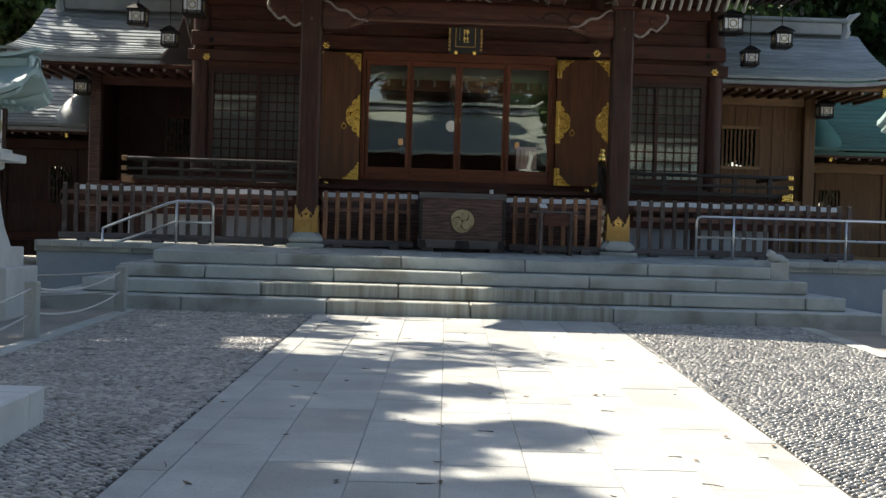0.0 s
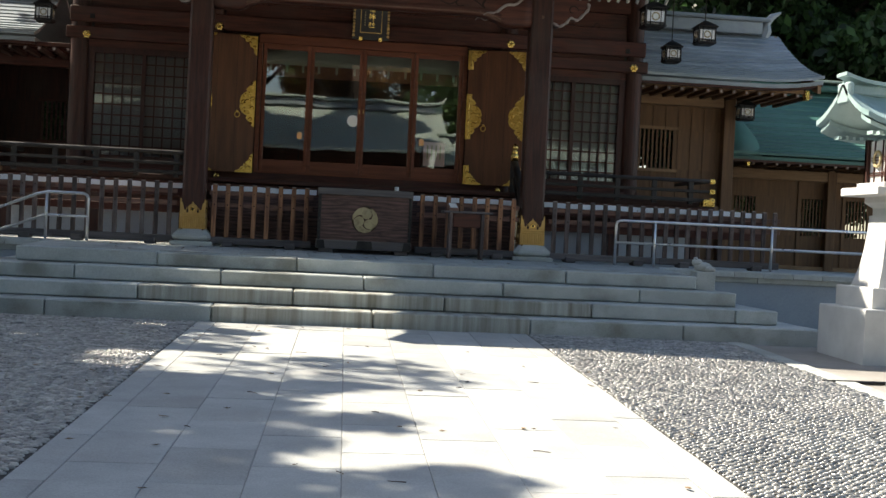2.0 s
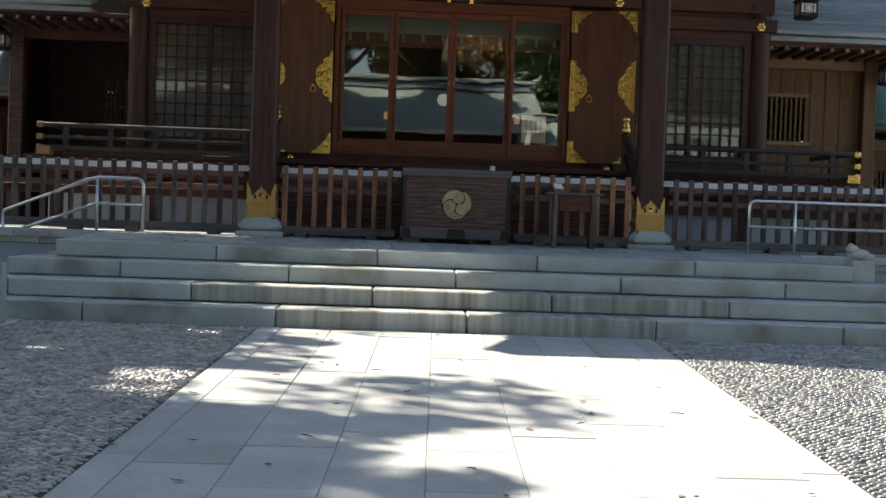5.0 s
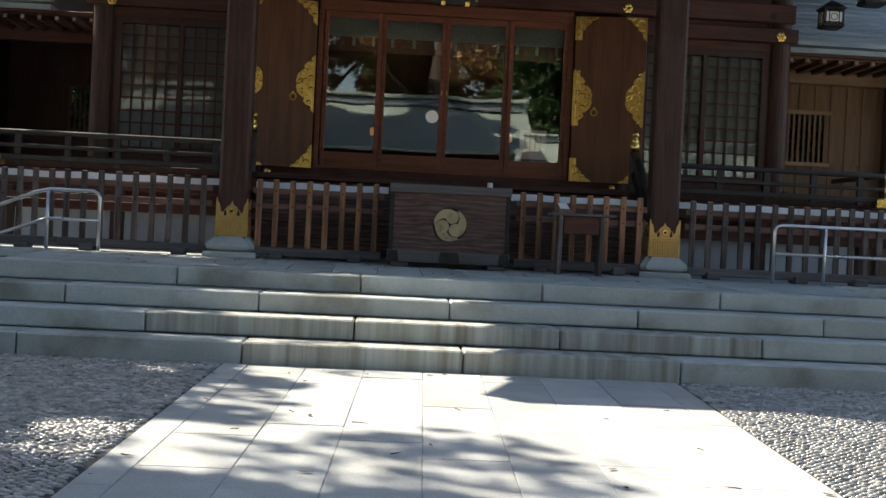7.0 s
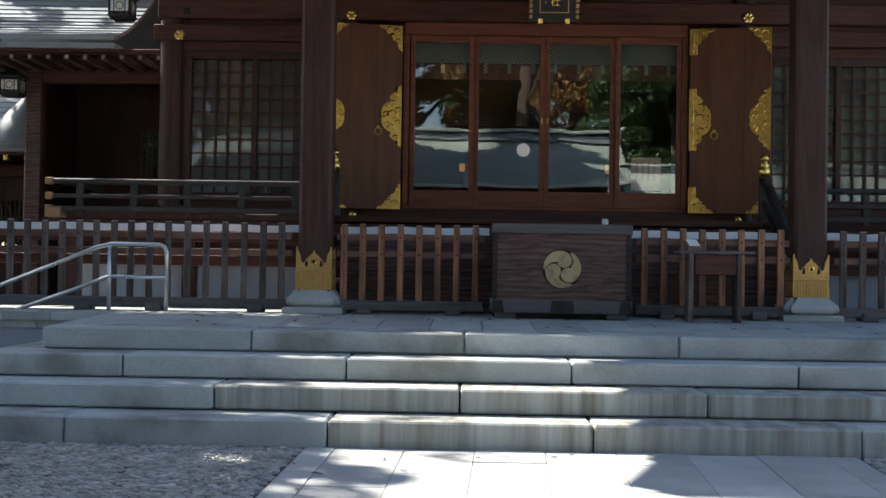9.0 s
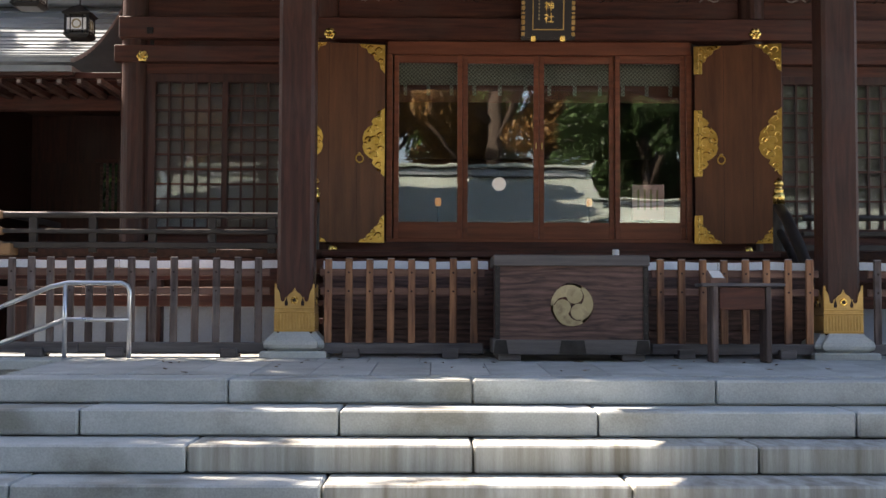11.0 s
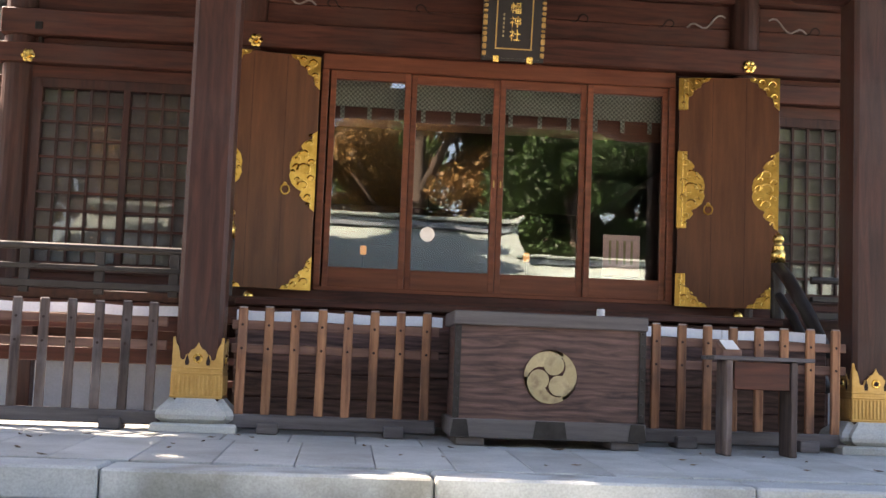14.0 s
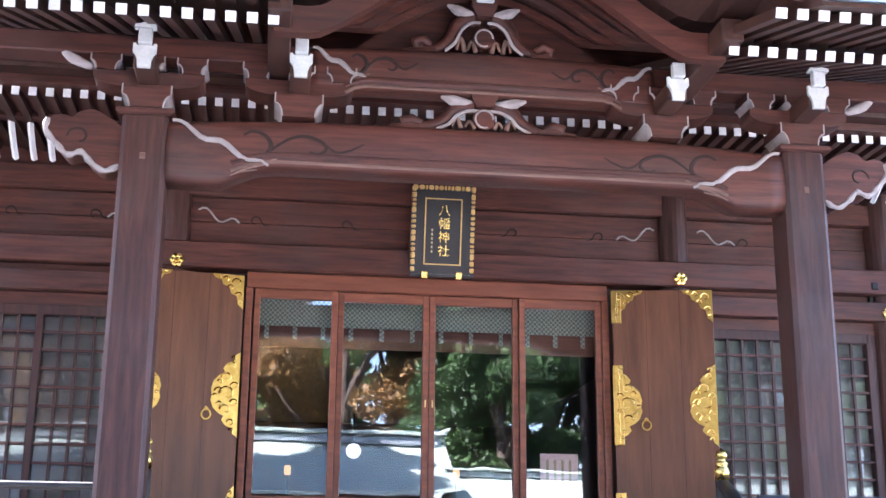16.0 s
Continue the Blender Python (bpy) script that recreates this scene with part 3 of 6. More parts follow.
# ---- porch beams and brackets ----
def rainbow_beam(name, half, z0, z1, y0, y1, label, arch, dip):
    """A beam with a bowed top and a hollowed under side, curls at both ends."""
    t = thing(name, (0, (y0 + y1) / 2, z0), label, "beam")
    n = 36
    up = [(-half + 2 * half * k / n, z1 - dip + dip * (1 - abs(2 * k / n - 1) ** 3.0)) for k in range(n + 1)]
    lo = []
    for k in range(n + 1):
        u = abs(2 * k / n - 1)
        rise = arch * clamp((0.80 - u) / 0.10) if u < 0.8 else 0
        lo.append((half - 2 * half * k / n, z0 + (rise ** 0.5 * arch ** 0.5 if rise > 0 else 0)))
    # rounded section, swept from end to end
    bm = bmesh.new()
    rings = []
    for k in range(n + 1):
        (x, zt), (_, zb) = up[k], lo[n - k]
        zc, hz, yc, hy = (zt + zb) / 2, (zt - zb) / 2, (y0 + y1) / 2, (y1 - y0) / 2
        ring = []
        for q in range(20):
            a = 2 * math.pi * q / 20
            c, d = math.cos(a), math.sin(a)
            ring.append(bm.verts.new((x, yc + hy * math.copysign(abs(c) ** 0.38, c), zc + hz * math.copysign(abs(d) ** 0.42, d))))
        rings.append(ring)
    for ra, rb in zip(rings, rings[1:]):
        for q in range(20):
            bm.faces.new((ra[q], ra[(q + 1) % 20], rb[(q + 1) % 20], rb[q]))
    bm.faces.new(list(reversed(rings[0])))
    bm.faces.new(rings[-1])
    bmesh.ops.recalc_face_normals(bm, faces=bm.faces)
    part("beam_body", bm, dark_h, t, smooth=True)
    # raised rib that follows the hollow of the under side
    pts = []
    for k in range(31):
        u = -0.80 + 1.6 * k / 30
        pts.append((u * half, y0 - 0.004, z0 + arch + 0.085 * (z1 - z0) * 2 - (0.16 * (z1 - z0)) * clamp((abs(u) - 0.66) / 0.14) ** 2))
    part("moulding", tube(pts, 0.020, 6, flat=0.5), dark_h, t)
    pts2 = [(a, b - 0.0, c - 0.055) for a, b, c in pts]
    part("moulding", tube(pts2, 0.014, 6, flat=0.5), fence_rail, t)
    H = z1 - z0
    for s in (-1, 1):
        k_ = half / 2.34

        def vine(pts, r):
            line = smooth([(s * (half - a * k_), y0 - 0.002, z0 + b * H) for a, b in pts])
            part("carved_vine", tube(line, [r * (0.55 + 1.1 * min(i, len(line) - 1 - i) / len(line)) for i in range(len(line))], 6, flat=0.5), carve_dark, t)
        vine(((0.55, 0.70), (0.62, 0.76), (0.71, 0.70), (0.75, 0.55), (0.70, 0.41), (0.60, 0.32), (0.50, 0.34)), 0.015)
        vine(((0.70, 0.41), (0.80, 0.57), (0.90, 0.69), (1.01, 0.72), (1.12, 0.65), (1.15, 0.55), (1.10, 0.47), (1.03, 0.50)), 0.013)
        vine(((1.12, 0.65), (1.23, 0.51), (1.33, 0.55), (1.43, 0.65)), 0.010)
        fl = [smooth([(s * half * 0.80, y0 - 0.003, z0 + 0.10 * H), (s * half * (0.77 - 0.02 * q), y0 - 0.004, z0 + (0.16 + 0.05 * q) * H), (s * half * (0.72 - 0.03 * q), y0 - 0.004, z0 + (0.20 + 0.085 * q) * H)]) for q in range(3)]
        for line in fl:
            part("flame_line", tube(line, 0.007, 5, flat=0.5), fence_rail, t)
        # pale wavy edge where the end is cut away
        edge = [(s * half * (0.985 - 0.30 * q), y0 - 0.006, z0 + H * (0.86 - 0.62 * q + 0.045 * math.sin(q * 15))) for q in [k / 14 for k in range(15)]]
        part("pale_edge", tube(edge, [0.010 + 0.012 * math.sin(k / 14 * math.pi) for k in range(15)], 6, flat=0.5), carve_pale, t)
    return t


rainbow_beam("rainbow_beam", 2.34, 4.26, 4.79, 0.02, 0.32, "dark carved rainbow beam between the porch pillars", 0.14, 0.07)
rainbow_beam("upper_rainbow_beam", 1.33, 5.04, 5.42, 0.04, 0.30, "shorter carved rainbow beam below the porch gable", 0.03, 0.04)


def beam_nose(s):
    """The carved cloud-shaped end of the beam beyond the pillar."""
    t = thing("beam_nose", (s * 2.9, 0.17, 4.3), "carved cloud-shaped beam end with pale worn edge", "beam end", "beam ends")
    out = [(0, 0.03), (0.10, -0.02), (0.20, 0.05), (0.27, 0.13), (0.36, 0.10), (0.44, 0.18), (0.53, 0.30), (0.52, 0.40), (0.44, 0.44),
           (0.36, 0.42), (0.30, 0.47), (0.20, 0.49), (0.08, 0.42), (0, 0.36)]
    edge = smooth([(a, b, 0) for a, b in out[:8]], 4)
    out = [(p.x, p.y) for p in smooth([(a, b, 0) for a, b in out], 4)]
    pts = [(s * (2.665 + a), 4.33 + 0.9 * b) for a, b in out]
    part("cloud", plate(pts if s > 0 else list(reversed(pts)), 0.05, 0.29), dark_h, t)
    part("pale_edge", tube([(s * (2.665 + p.x), 0.05, 4.33 + 0.9 * p.y) for p in edge], [0.016 + 0.010 * math.sin(i * 0.9) ** 2 for i in range(len(edge))], 6), carve_pale, t)
    part("carved_curl", scroll(s * 2.96, 4.56, 0.048, 0.085, 1, -s, 0.010, tail=False), carve_dark, t)


for s in (-1, 1):
    beam_nose(s)


def flare(cx, z, wb, wt, h, side):
    """The hollowed flank of a bearing block, from its foot to its straight upper half."""
    return [(cx + side * (wb + (wt - wb) * (1 - math.cos(q / 6 * math.pi / 2))), z + 0.56 * h * math.sin(q / 6 * math.pi / 2)) for q in range(7)]


def bearing_block(name, cx, z, wb, wt, h, y0, y1, parent):
    right, left = flare(cx, z, wb, wt, h, 1), flare(cx, z, wb, wt, h, -1)
    b = part(name, plate(right + [(cx + wt, z + h), (cx - wt, z + h)] + list(reversed(left)), y0, y1), dark_h, parent)
    for side, line in ((1, right), (-1, left)):
        outer = [(a + side * 0.005, c - 0.004) for a, c in line]
        part("worn_flank", plate(line + list(reversed(outer)) if side > 0 else outer + list(reversed(line)), y0 - 0.003, y1), carve_pale, b, "pale weathered flank")
        part("worn_edge", tube([(a, y0 - 0.003, c) for a, c in line] + [(cx + side * wt, y0 - 0.003, z + h)], 0.0065, 5), carve_pale, b)


def bracket_set(x, wide=True):
    """A block-and-arm bracket on a bearing block, with a white-ended nose."""
    t = thing("bracket_set", (x, 0.1, 4.74), "dark wooden bracket set with a white painted nose", "bracket", "brackets over the porch beam")
    if wide:
        part("pillar_cap", square_lathe([(0.185, 4.735), (0.205, 4.748), (0.205, 4.776), (0.185, 4.79)], (x, 0.17, 0)), dark_h, t)
    z = 4.79
    bearing_block("capital_block", x, z, 0.12, 0.175, 0.18, 0.0, 0.34, t)
    curve = [(0.16 + 0.24 * math.sin(q / 6 * math.pi / 2), 0.181 + 0.075 * (1 - math.cos(q / 6 * math.pi / 2))) for q in range(7)]
    arm = [(x + a, z + b) for a, b in curve] + [(x + 0.40, z + 0.30), (x - 0.40, z + 0.30)] + [(x - a, z + b) for a, b in reversed(curve)]
    part("bracket_arm", plate(arm, 0.05, 0.29), dark_h, t)
    for s in (-1, 0, 1):
        bearing_block("small_block", x + s * 0.31, z + 0.301, 0.068, 0.108, 0.118, 0.03, 0.31, t)
    # pale tusk-shaped leaf at the free end of the arm
    e = (1 if x > 0 else -1) * (1 if wide else -1)
    tusk = smooth([(x + e * 0.41, 0.10, z + 0.33), (x + e * 0.49, 0.08, z + 0.355), (x + e * 0.56, 0.08, z + 0.39), (x + e * 0.62, 0.08, z + 0.445)], 3)
    part("leaf_tusk", tube(tusk, [0.022 + 0.020 * math.sin(k / (len(tusk) - 1) * 2.6) for k in range(len(tusk))], 8, flat=0.7), carve_pale, t, "pale carved leaf tip", smooth=True)
    part("nose", bx(x - 0.075, x + 0.075, -0.30, 0.2, z + 0.19, z + 0.33, 0.01), dark_y, t)
    half = [(0.045, 0.18), (0.050, 0.235), (0.060, 0.268), (0.082, 0.295), (0.082, 0.36), (0.062, 0.36), (0.056, 0.345)]
    part("nose_end", plate([(x + a, z + b) for a, b in half] + [(x - a, z + b) for a, b in reversed(half)], -0.325, -0.298), aged_white, t, "white painted nose end")
    part("nose_cap", bx(x - 0.048, x + 0.048, -0.36, -0.30, z + 0.352, z + 0.465, 0.006), aged_white, t, "white painted upper nose end")
    if wide:
        part("nose_top", plate([(x - 0.078, z + 0.468), (x + 0.078, z + 0.468), (x + 0.070, z + 0.492), (x + 0.03, z + 0.496), (x, z + 0.515), (x - 0.03, z + 0.496), (x - 0.070, z + 0.492)], -0.365, -0.30), aged_white, t, "white painted top plate")


for bxx in (-2.5, 2.5):
    bracket_set(bxx)
for bxx in (-1.40, 1.40):
    bracket_set(bxx, False)


def frog_leg_strut(z0, z1, half, y):
    t = thing("frog_leg_strut", (0, y, z0), "carved frog-leg strut with scrolled feet and pale edges", "strut", "frog-leg struts")
    H = z1 - z0
    for s in (-1, 1):
        c = [(s * half * u, z0 + H * v) for u, v in ((0.10, 0.86), (0.22, 0.84), (0.34, 0.66), (0.42, 0.36), (0.55, 0.16), (0.70, 0.10))]
        part("leg", tube(smooth([(a, y, b) for a, b in c], 3), [0.065 - 0.002 * i for i in range(16)], 8, flat=0.8), dark_h, t, smooth=True)
        part("pale_edge", tube(smooth([(a - s * 0.035, y - 0.045, b - 0.045) for a, b in c[:5]], 3), 0.013, 6), carve_pale, t)
        foot = [(s * half * u, z0 + H * v) for u, v in ((0.66, 0.16), (0.76, 0.30), (0.86, 0.22), (0.84, 0.10), (0.76, 0.12))]
        part("scroll_foot", tube([(a, y - 0.02, b) for a, b in foot], [0.03, 0.04, 0.04, 0.03, 0.02], 7), dark_h, t, smooth=True)
        part("tip", tube([(s * half * u, y - 0.02, z0 + H * v) for u, v in ((0.60, 0.05), (0.80, 0.05), (1.0, 0.04))], [0.035, 0.03, 0.01], 6), dark_h, t)
        part("wing", tube([(s * half * u, y - 0.03, z0 + H * v) for u, v in ((0.10, 0.92), (0.22, 0.95), (0.34, 1.02), (0.46, 1.12))], [0.02, 0.04, 0.045, 0.012], 7, flat=0.7), carve_pale, t)
    for s in (-1, 1):
        for u0, hh in ((0.10, 0.22), (0.24, 0.30)):
            curl = smooth([(s * half * (u0 + 0.10 * q), y - 0.03, z0 + H * (0.05 + hh * math.sin(q * math.pi) + 0.05 * q)) for q in (0, 0.3, 0.6, 0.85, 1.0)], 3)
            part("inner_curl", tube(curl, [0.020 - 0.0008 * k for k in range(len(curl))], 6), fence_rail, t, smooth=True)
    part("block", plate([(-0.06, z1 - 0.06), (0.06, z1 - 0.06), (0.10, z1 + 0.02), (0.10, z1 + 0.08), (-0.10, z1 + 0.08), (-0.10, z1 + 0.02)], y - 0.10, y + 0.10), dark_h, t)
    part("crest", rod((0, y - 0.06, z0 + 0.36 * H), (0, y + 0.02, z0 + 0.36 * H), 0.085, 0.085, 16), dark_h, t)
    part("crest_ring", tube([(0.07 * math.cos(a / 8 * math.pi), y - 0.063, z0 + 0.36 * H + 0.07 * math.sin(a / 8 * math.pi)) for a in range(14)], 0.008, 5), carve_pale, t)


frog_leg_strut(4.80, 5.03, 0.72, 0.14)
frog_leg_strut(5.42, 5.78, 0.62, 0.14)
part_purlin = thing("eave_purlin", (0, 0.17, 5.21), "dark eave purlin on the bracket sets", "purlin")
for xa, xb in ((-3.7, -1.32), (1.32, 3.7)):
    part("purlin", bx(xa, xb, 0.05, 0.29, 5.215, 5.38, 0.012), dark_h, part_purlin)
part("ridge_post_end", bx(-0.07, 0.07, -0.34, 0.1, 5.83, 6.02, 0.008), white_paint, part_purlin, "white painted beam end")


# ---- porch roof with its curved gable ----
def porch_top(x, y):
    """Height of the porch roof's under side."""
    base = 5.13 + (y + 1.05) * 0.36 + 0.05 * (abs(x) / 3.6) ** 4
    hump = 0.0
    if abs(x) < 1.75:
        u = abs(x) / 1.75
        hump = 0.80 * (0.5 + 0.5 * math.cos(math.pi * u)) * clamp(1.0 - 0.05 * (y + 1))
    return max(base + 0.10, 5.23 + hump) if abs(x) < 1.75 else base + 0.10


porch_roof = thing("porch_roof", (0, 0, 5.2), "copper porch roof with a curved central gable and white-ended rafters", "roof", kind="structure")
part("roof_shell", sheet(lambda u, v: (-3.85 + 7.7 * u, -2.05 + 5.0 * v, porch_top(-3.85 + 7.7 * u, -2.05 + 5.0 * v) + 0.30), 60, 8, 0.20), slate_roof, porch_roof)
part("soffit", sheet(lambda u, v: (-3.82 + 7.64 * u, -1.98 + 4.85 * v, porch_top(-3.82 + 7.64 * u, -1.98 + 4.85 * v) + 0.095), 60, 8, 0.03), dark_y, porch_roof)
for s in (-1, 1):
    part("barge_board", sheet(lambda u, v: (s * 1.72 * (1 - u), -1.95 + 0.12 * v, porch_top(s * 1.70 * (1 - u), -1.9) + 0.06), 20, 1, 0.24), dark_h, porch_roof)
    part("inner_barge", sheet(lambda u, v: (s * 1.60 * (1 - u), -0.78 + 0.10 * v, porch_top(s * 1.66 * (1 - u), -0.8) - 0.02), 20, 1, 0.20), dark_h, porch_roof)
part("gable_panel", plate([(-1.3, 5.36)] + [(1.5 * (k / 10 - 1), 5.30 + 0.78 * (0.5 + 0.5 * math.cos(math.pi * abs(k / 10 - 1)))) for k in range(21)][2:19] + [(1.3, 5.36)], 0.34, 0.38), dark_h, porch_roof)
for s in (-1, 1):
    for k in range(16):
        x = s * (1.60 + 0.142 * k)
        o = bx(-0.035, 0.035, -1.8, -0.7, 0.10, 0.165)
        o.transform(Matrix.Translation((x, 0, 5.09 + 0.30)) @ Matrix.Rotation(math.atan(0.30), 4, 'X'))
        part("flying_rafter", o, dark_y, porch_roof)
        o = bx(-0.036, 0.036, -1.812, -1.798, 0.099, 0.166)
        o.transform(Matrix.Translation((x, 0, 5.09 + 0.30)) @ Matrix.Rotation(math.atan(0.30), 4, 'X'))
        part("rafter_end", o, white_paint, porch_roof, "white painted rafter end")
        bm = bmesh.new()
        q = bx(-0.035, 0.035, -1.0, 2.0, -0.035, 0.035, 0, bm)
        q.transform(Matrix.Translation((x, 0, 5.09 + 0.36)) @ Matrix.Rotation(math.atan(0.36), 4, 'X'))
        part("rafter", q, dark_y, porch_roof)
        e = bx(-0.036, 0.036, -1.012, -0.998, -0.036, 0.036)
        e.transform(Matrix.Translation((x, 0, 5.09 + 0.36)) @ Matrix.Rotation(math.atan(0.36), 4, 'X'))
        part("rafter_end", e, white_paint, porch_roof, "white painted rafter end")
    # curved ribs under the gable
    for j in range(5):
        y = -0.62 + 0.2 * j
        part("curved_rib", sheet(lambda u, v: (s * (1.62 - 1.5 * u), y + 0.05 * v, porch_top(s * (1.62 - 1.5 * u), y) - 0.01), 14, 1, 0.07), dark_h, porch_roof)
    part("valley_beam", bx(s * 1.56 - 0.08, s * 1.56 + 0.08, -1.05, 1.9, 5.13, 5.30, 0.01), dark_y, porch_roof)

part("roof_infill", bx(-4.6, 4.6, 1.62, 1.66, 5.60, 6.75), dark_h, porch_roof)
for s in (-1, 1):
    for k in range(12):
        x = s * (3.30 + 0.167 * k)
        part("curved_cove_rib", tube([(x, 2.75, 5.27), (x, 2.62, 5.35), (x, 2.48, 5.45), (x, 2.40, 5.53)], 0.030, 4), white_paint, porch_roof, "white painted cove rib")
    part("cove_beam", bx(min(s * 2.75, s * 4.9), max(s * 2.75, s * 4.9), 2.30, 2.42, 5.52, 5.57, 0.008), dark_h, porch_roof)
    part("side_barge", sheet(lambda u, v: (s * (3.80 + 0.06 * v), -1.98 + 3.6 * u, porch_top(3.8, -1.98 + 3.6 * u) + 0.10), 8, 1, 0.20), dark_y, porch_roof)

# ---- main roof ----
hall_roof = thing("hall_roof", (0, 6, 5.6), "wide main hall roof of greyed copper with white-ended rafters", "roof", kind="structure")


def hall_top(x, v):
    return 5.78 + 2.9 * v ** 1.2 + 0.25 * (abs(x) / 6.4) ** 4 * (1 - v)


part("roof_shell", sheet(lambda u, v: (-6.5 + 13 * u, 1.35 + 6.6 * v, hall_top(-6.5 + 13 * u, v) + 0.12), 24, 10, 0.22), slate_roof, hall_roof)
part("back_slope", sheet(lambda u, v: (-6.5 + 13 * u, 24.0 - 16.05 * v, hall_top(-6.5 + 13 * u, v) + 0.12), 12, 6, 0.22), slate_roof, hall_roof)
part("ridge", bx(-5.6, 5.6, 7.6, 8.3, 8.6, 9.1, 0.05), slate_roof, hall_roof)
part("soffit", bx(-6.35, 6.35, 1.45, 3.4, 5.66, 5.70), dark_y, hall_roof)
for k in range(86):
    x = -6.1 + 12.2 * k / 85
    part("rafter", bx(x - 0.032, x + 0.032, 1.72, 3.2, 5.505, 5.575), dark_y, hall_roof)
    part("rafter_end", bx(x - 0.033, x + 0.033, 1.706, 1.718, 5.502, 5.577), white_paint, hall_roof, "white painted rafter end")
part("eave_board", bx(-6.3, 6.3, 1.6, 3.35, 5.58, 5.62), dark_h, hall_roof)

# ---- main hall front ----
WY = 3.3
hall = thing("hall_front", (0, WY, 0.8), "dark stained timber front of the main hall", "hall", kind="structure")


def wall_boards(x0, x1, z0, z1, y, n, mat, parent, name="wall_board"):
    for k in range(n):
        a, b = z0 + (z1 - z0) * k / n, z0 + (z1 - z0) * (k + 1) / n
        part(name, bx(x0, x1, y + 0.004 * (k % 2), y + 0.08, a + 0.003, b - 0.003, 0.004), mat, parent)


for x in (-4.79, -2.53, 2.53, 4.79):
    part("column", rod((x, WY + 0.02, 0.75), (x, WY + 0.02, 5.7), 0.155, 0.15, 20), dark_v, hall, smooth=False)
part("lower_tie", bx(-4.95, 4.95, WY - 0.10, WY + 0.12, 1.86, 2.02, 0.012), dark_h, hall)
part("upper_tie", bx(-4.95, 4.95, WY - 0.16, WY + 0.10, 4.40, 4.66, 0.012), dark_h, hall)
part("head_tie", bx(-4.95, 4.95, WY - 0.06, WY + 0.10, 5.16, 5.40, 0.012), dark_h, hall)
wall_boards(-4.9, 4.9, 4.66, 5.16, WY + 0.03, 2, dark_h, hall)
wall_boards(-4.9, 4.9, 5.40, 5.80, WY + 0.03, 2, dark_h, hall)
for s in (-1, 1):
    for xa, sg in ((2.30, 1), (2.76, -1)):
        pts = [(s * (xa - sg * 0.40 * q), WY - 0.075, 5.0 + 0.045 * math.sin(q * 9) - 0.14 * q) for q in [k / 10 for k in range(11)]]
        part("pale_edge", tube(pts, 0.010, 6), carve_pale, hall)
    for xx in (0.85, 1.75, 3.3, 4.1):
        part("carved_curl", scroll(s * xx, 4.93, WY + 0.024, 0.06, 1, s, 0.008), carve_dark, hall)
    # small frog-leg carvings over the tie
    for xx in (1.15, 2.95):
        part("carving", tube([(s * xx - 0.28, WY - 0.07, 5.42), (s * xx - 0.17, WY - 0.07, 5.45), (s * xx - 0.12, WY - 0.07, 5.56), (s * xx + 0.12, WY - 0.07, 5.56), (s * xx + 0.17, WY - 0.07, 5.45), (s * xx + 0.28, WY - 0.07, 5.42)], 0.018, 6), carve_pale, hall)

# side bay windows with square lattice
def lattice_window(xa, xb, z0, z1):
    w = thing("lattice_window", ((xa + xb) / 2, WY, z0), "dark square wooden lattice over paper-backed panes", "window", "lattice windows", "structure")
    # opaque sheet, coloured dark grey instead of paper white
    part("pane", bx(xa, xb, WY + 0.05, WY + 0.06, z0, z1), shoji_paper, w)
    part("glass_pane", bx(xa, xb, WY + 0.02, WY + 0.024, z0, z1), old_glass, w)
    mid = (xa + xb) / 2
    fr = [(xa - 0.05, xa + 0.03, z0 - 0.08, z1 + 0.08), (xb - 0.03, xb + 0.05, z0 - 0.08, z1 + 0.08), (mid - 0.035, mid + 0.035, z0, z1),
          (xa, xb, z0 - 0.08, z0 + 0.02), (xa, xb, z1 - 0.02, z1 + 0.08)]
    for a, b, c, d in fr:
        part("frame", bx(a, b, WY - 0.05, WY + 0.06, c, d, 0.006), dark_v, w)
    for p0, p1 in ((xa + 0.03, mid - 0.035), (mid + 0.035, xb - 0.03)):
        for k in range(1, 5):
            x = p0 + (p1 - p0) * k / 5
            part("lattice_bar", bx(x - 0.012, x + 0.012, WY - 0.03, WY + 0.0, z0 + 0.02, z1 - 0.02), dark_v, w)
    nz = 10
    for k in range(1, nz):
        z = z0 + (z1 - z0) * k / nz
        part("lattice_bar", bx(xa + 0.03, xb - 0.03, WY - 0.024, WY + 0.004, z - 0.012, z + 0.012), dark_h, w)


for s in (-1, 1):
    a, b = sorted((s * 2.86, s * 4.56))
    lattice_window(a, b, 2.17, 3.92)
    part("bay_board", bx(min(s * 2.53, s * 4.79), max(s * 2.53, s * 4.79), WY - 0.02, WY + 0.1, 4.0, 4.40), dark_h, hall)
    part("bay_board", bx(min(s * 2.68, s * 2.82), max(s * 2.68, s * 2.82), WY - 0.02, WY + 0.1, 2.02, 4.0), dark_v, hall)
    part("bay_board", bx(min(s * 4.60, s * 4.79), max(s * 4.60, s * 4.79), WY - 0.02, WY + 0.1, 2.02, 4.0), dark_v, hall)
    part("bay_board", bx(min(s * 2.53, s * 4.79), max(s * 2.53, s * 4.79), WY - 0.02, WY + 0.1, 2.02, 2.09), dark_h, hall)
    part("bay_board", bx(min(s * 1.76, s * 2.53), max(s * 1.76, s * 2.53), WY + 0.06, WY + 0.12, 2.02, 4.4), dark_v, hall)

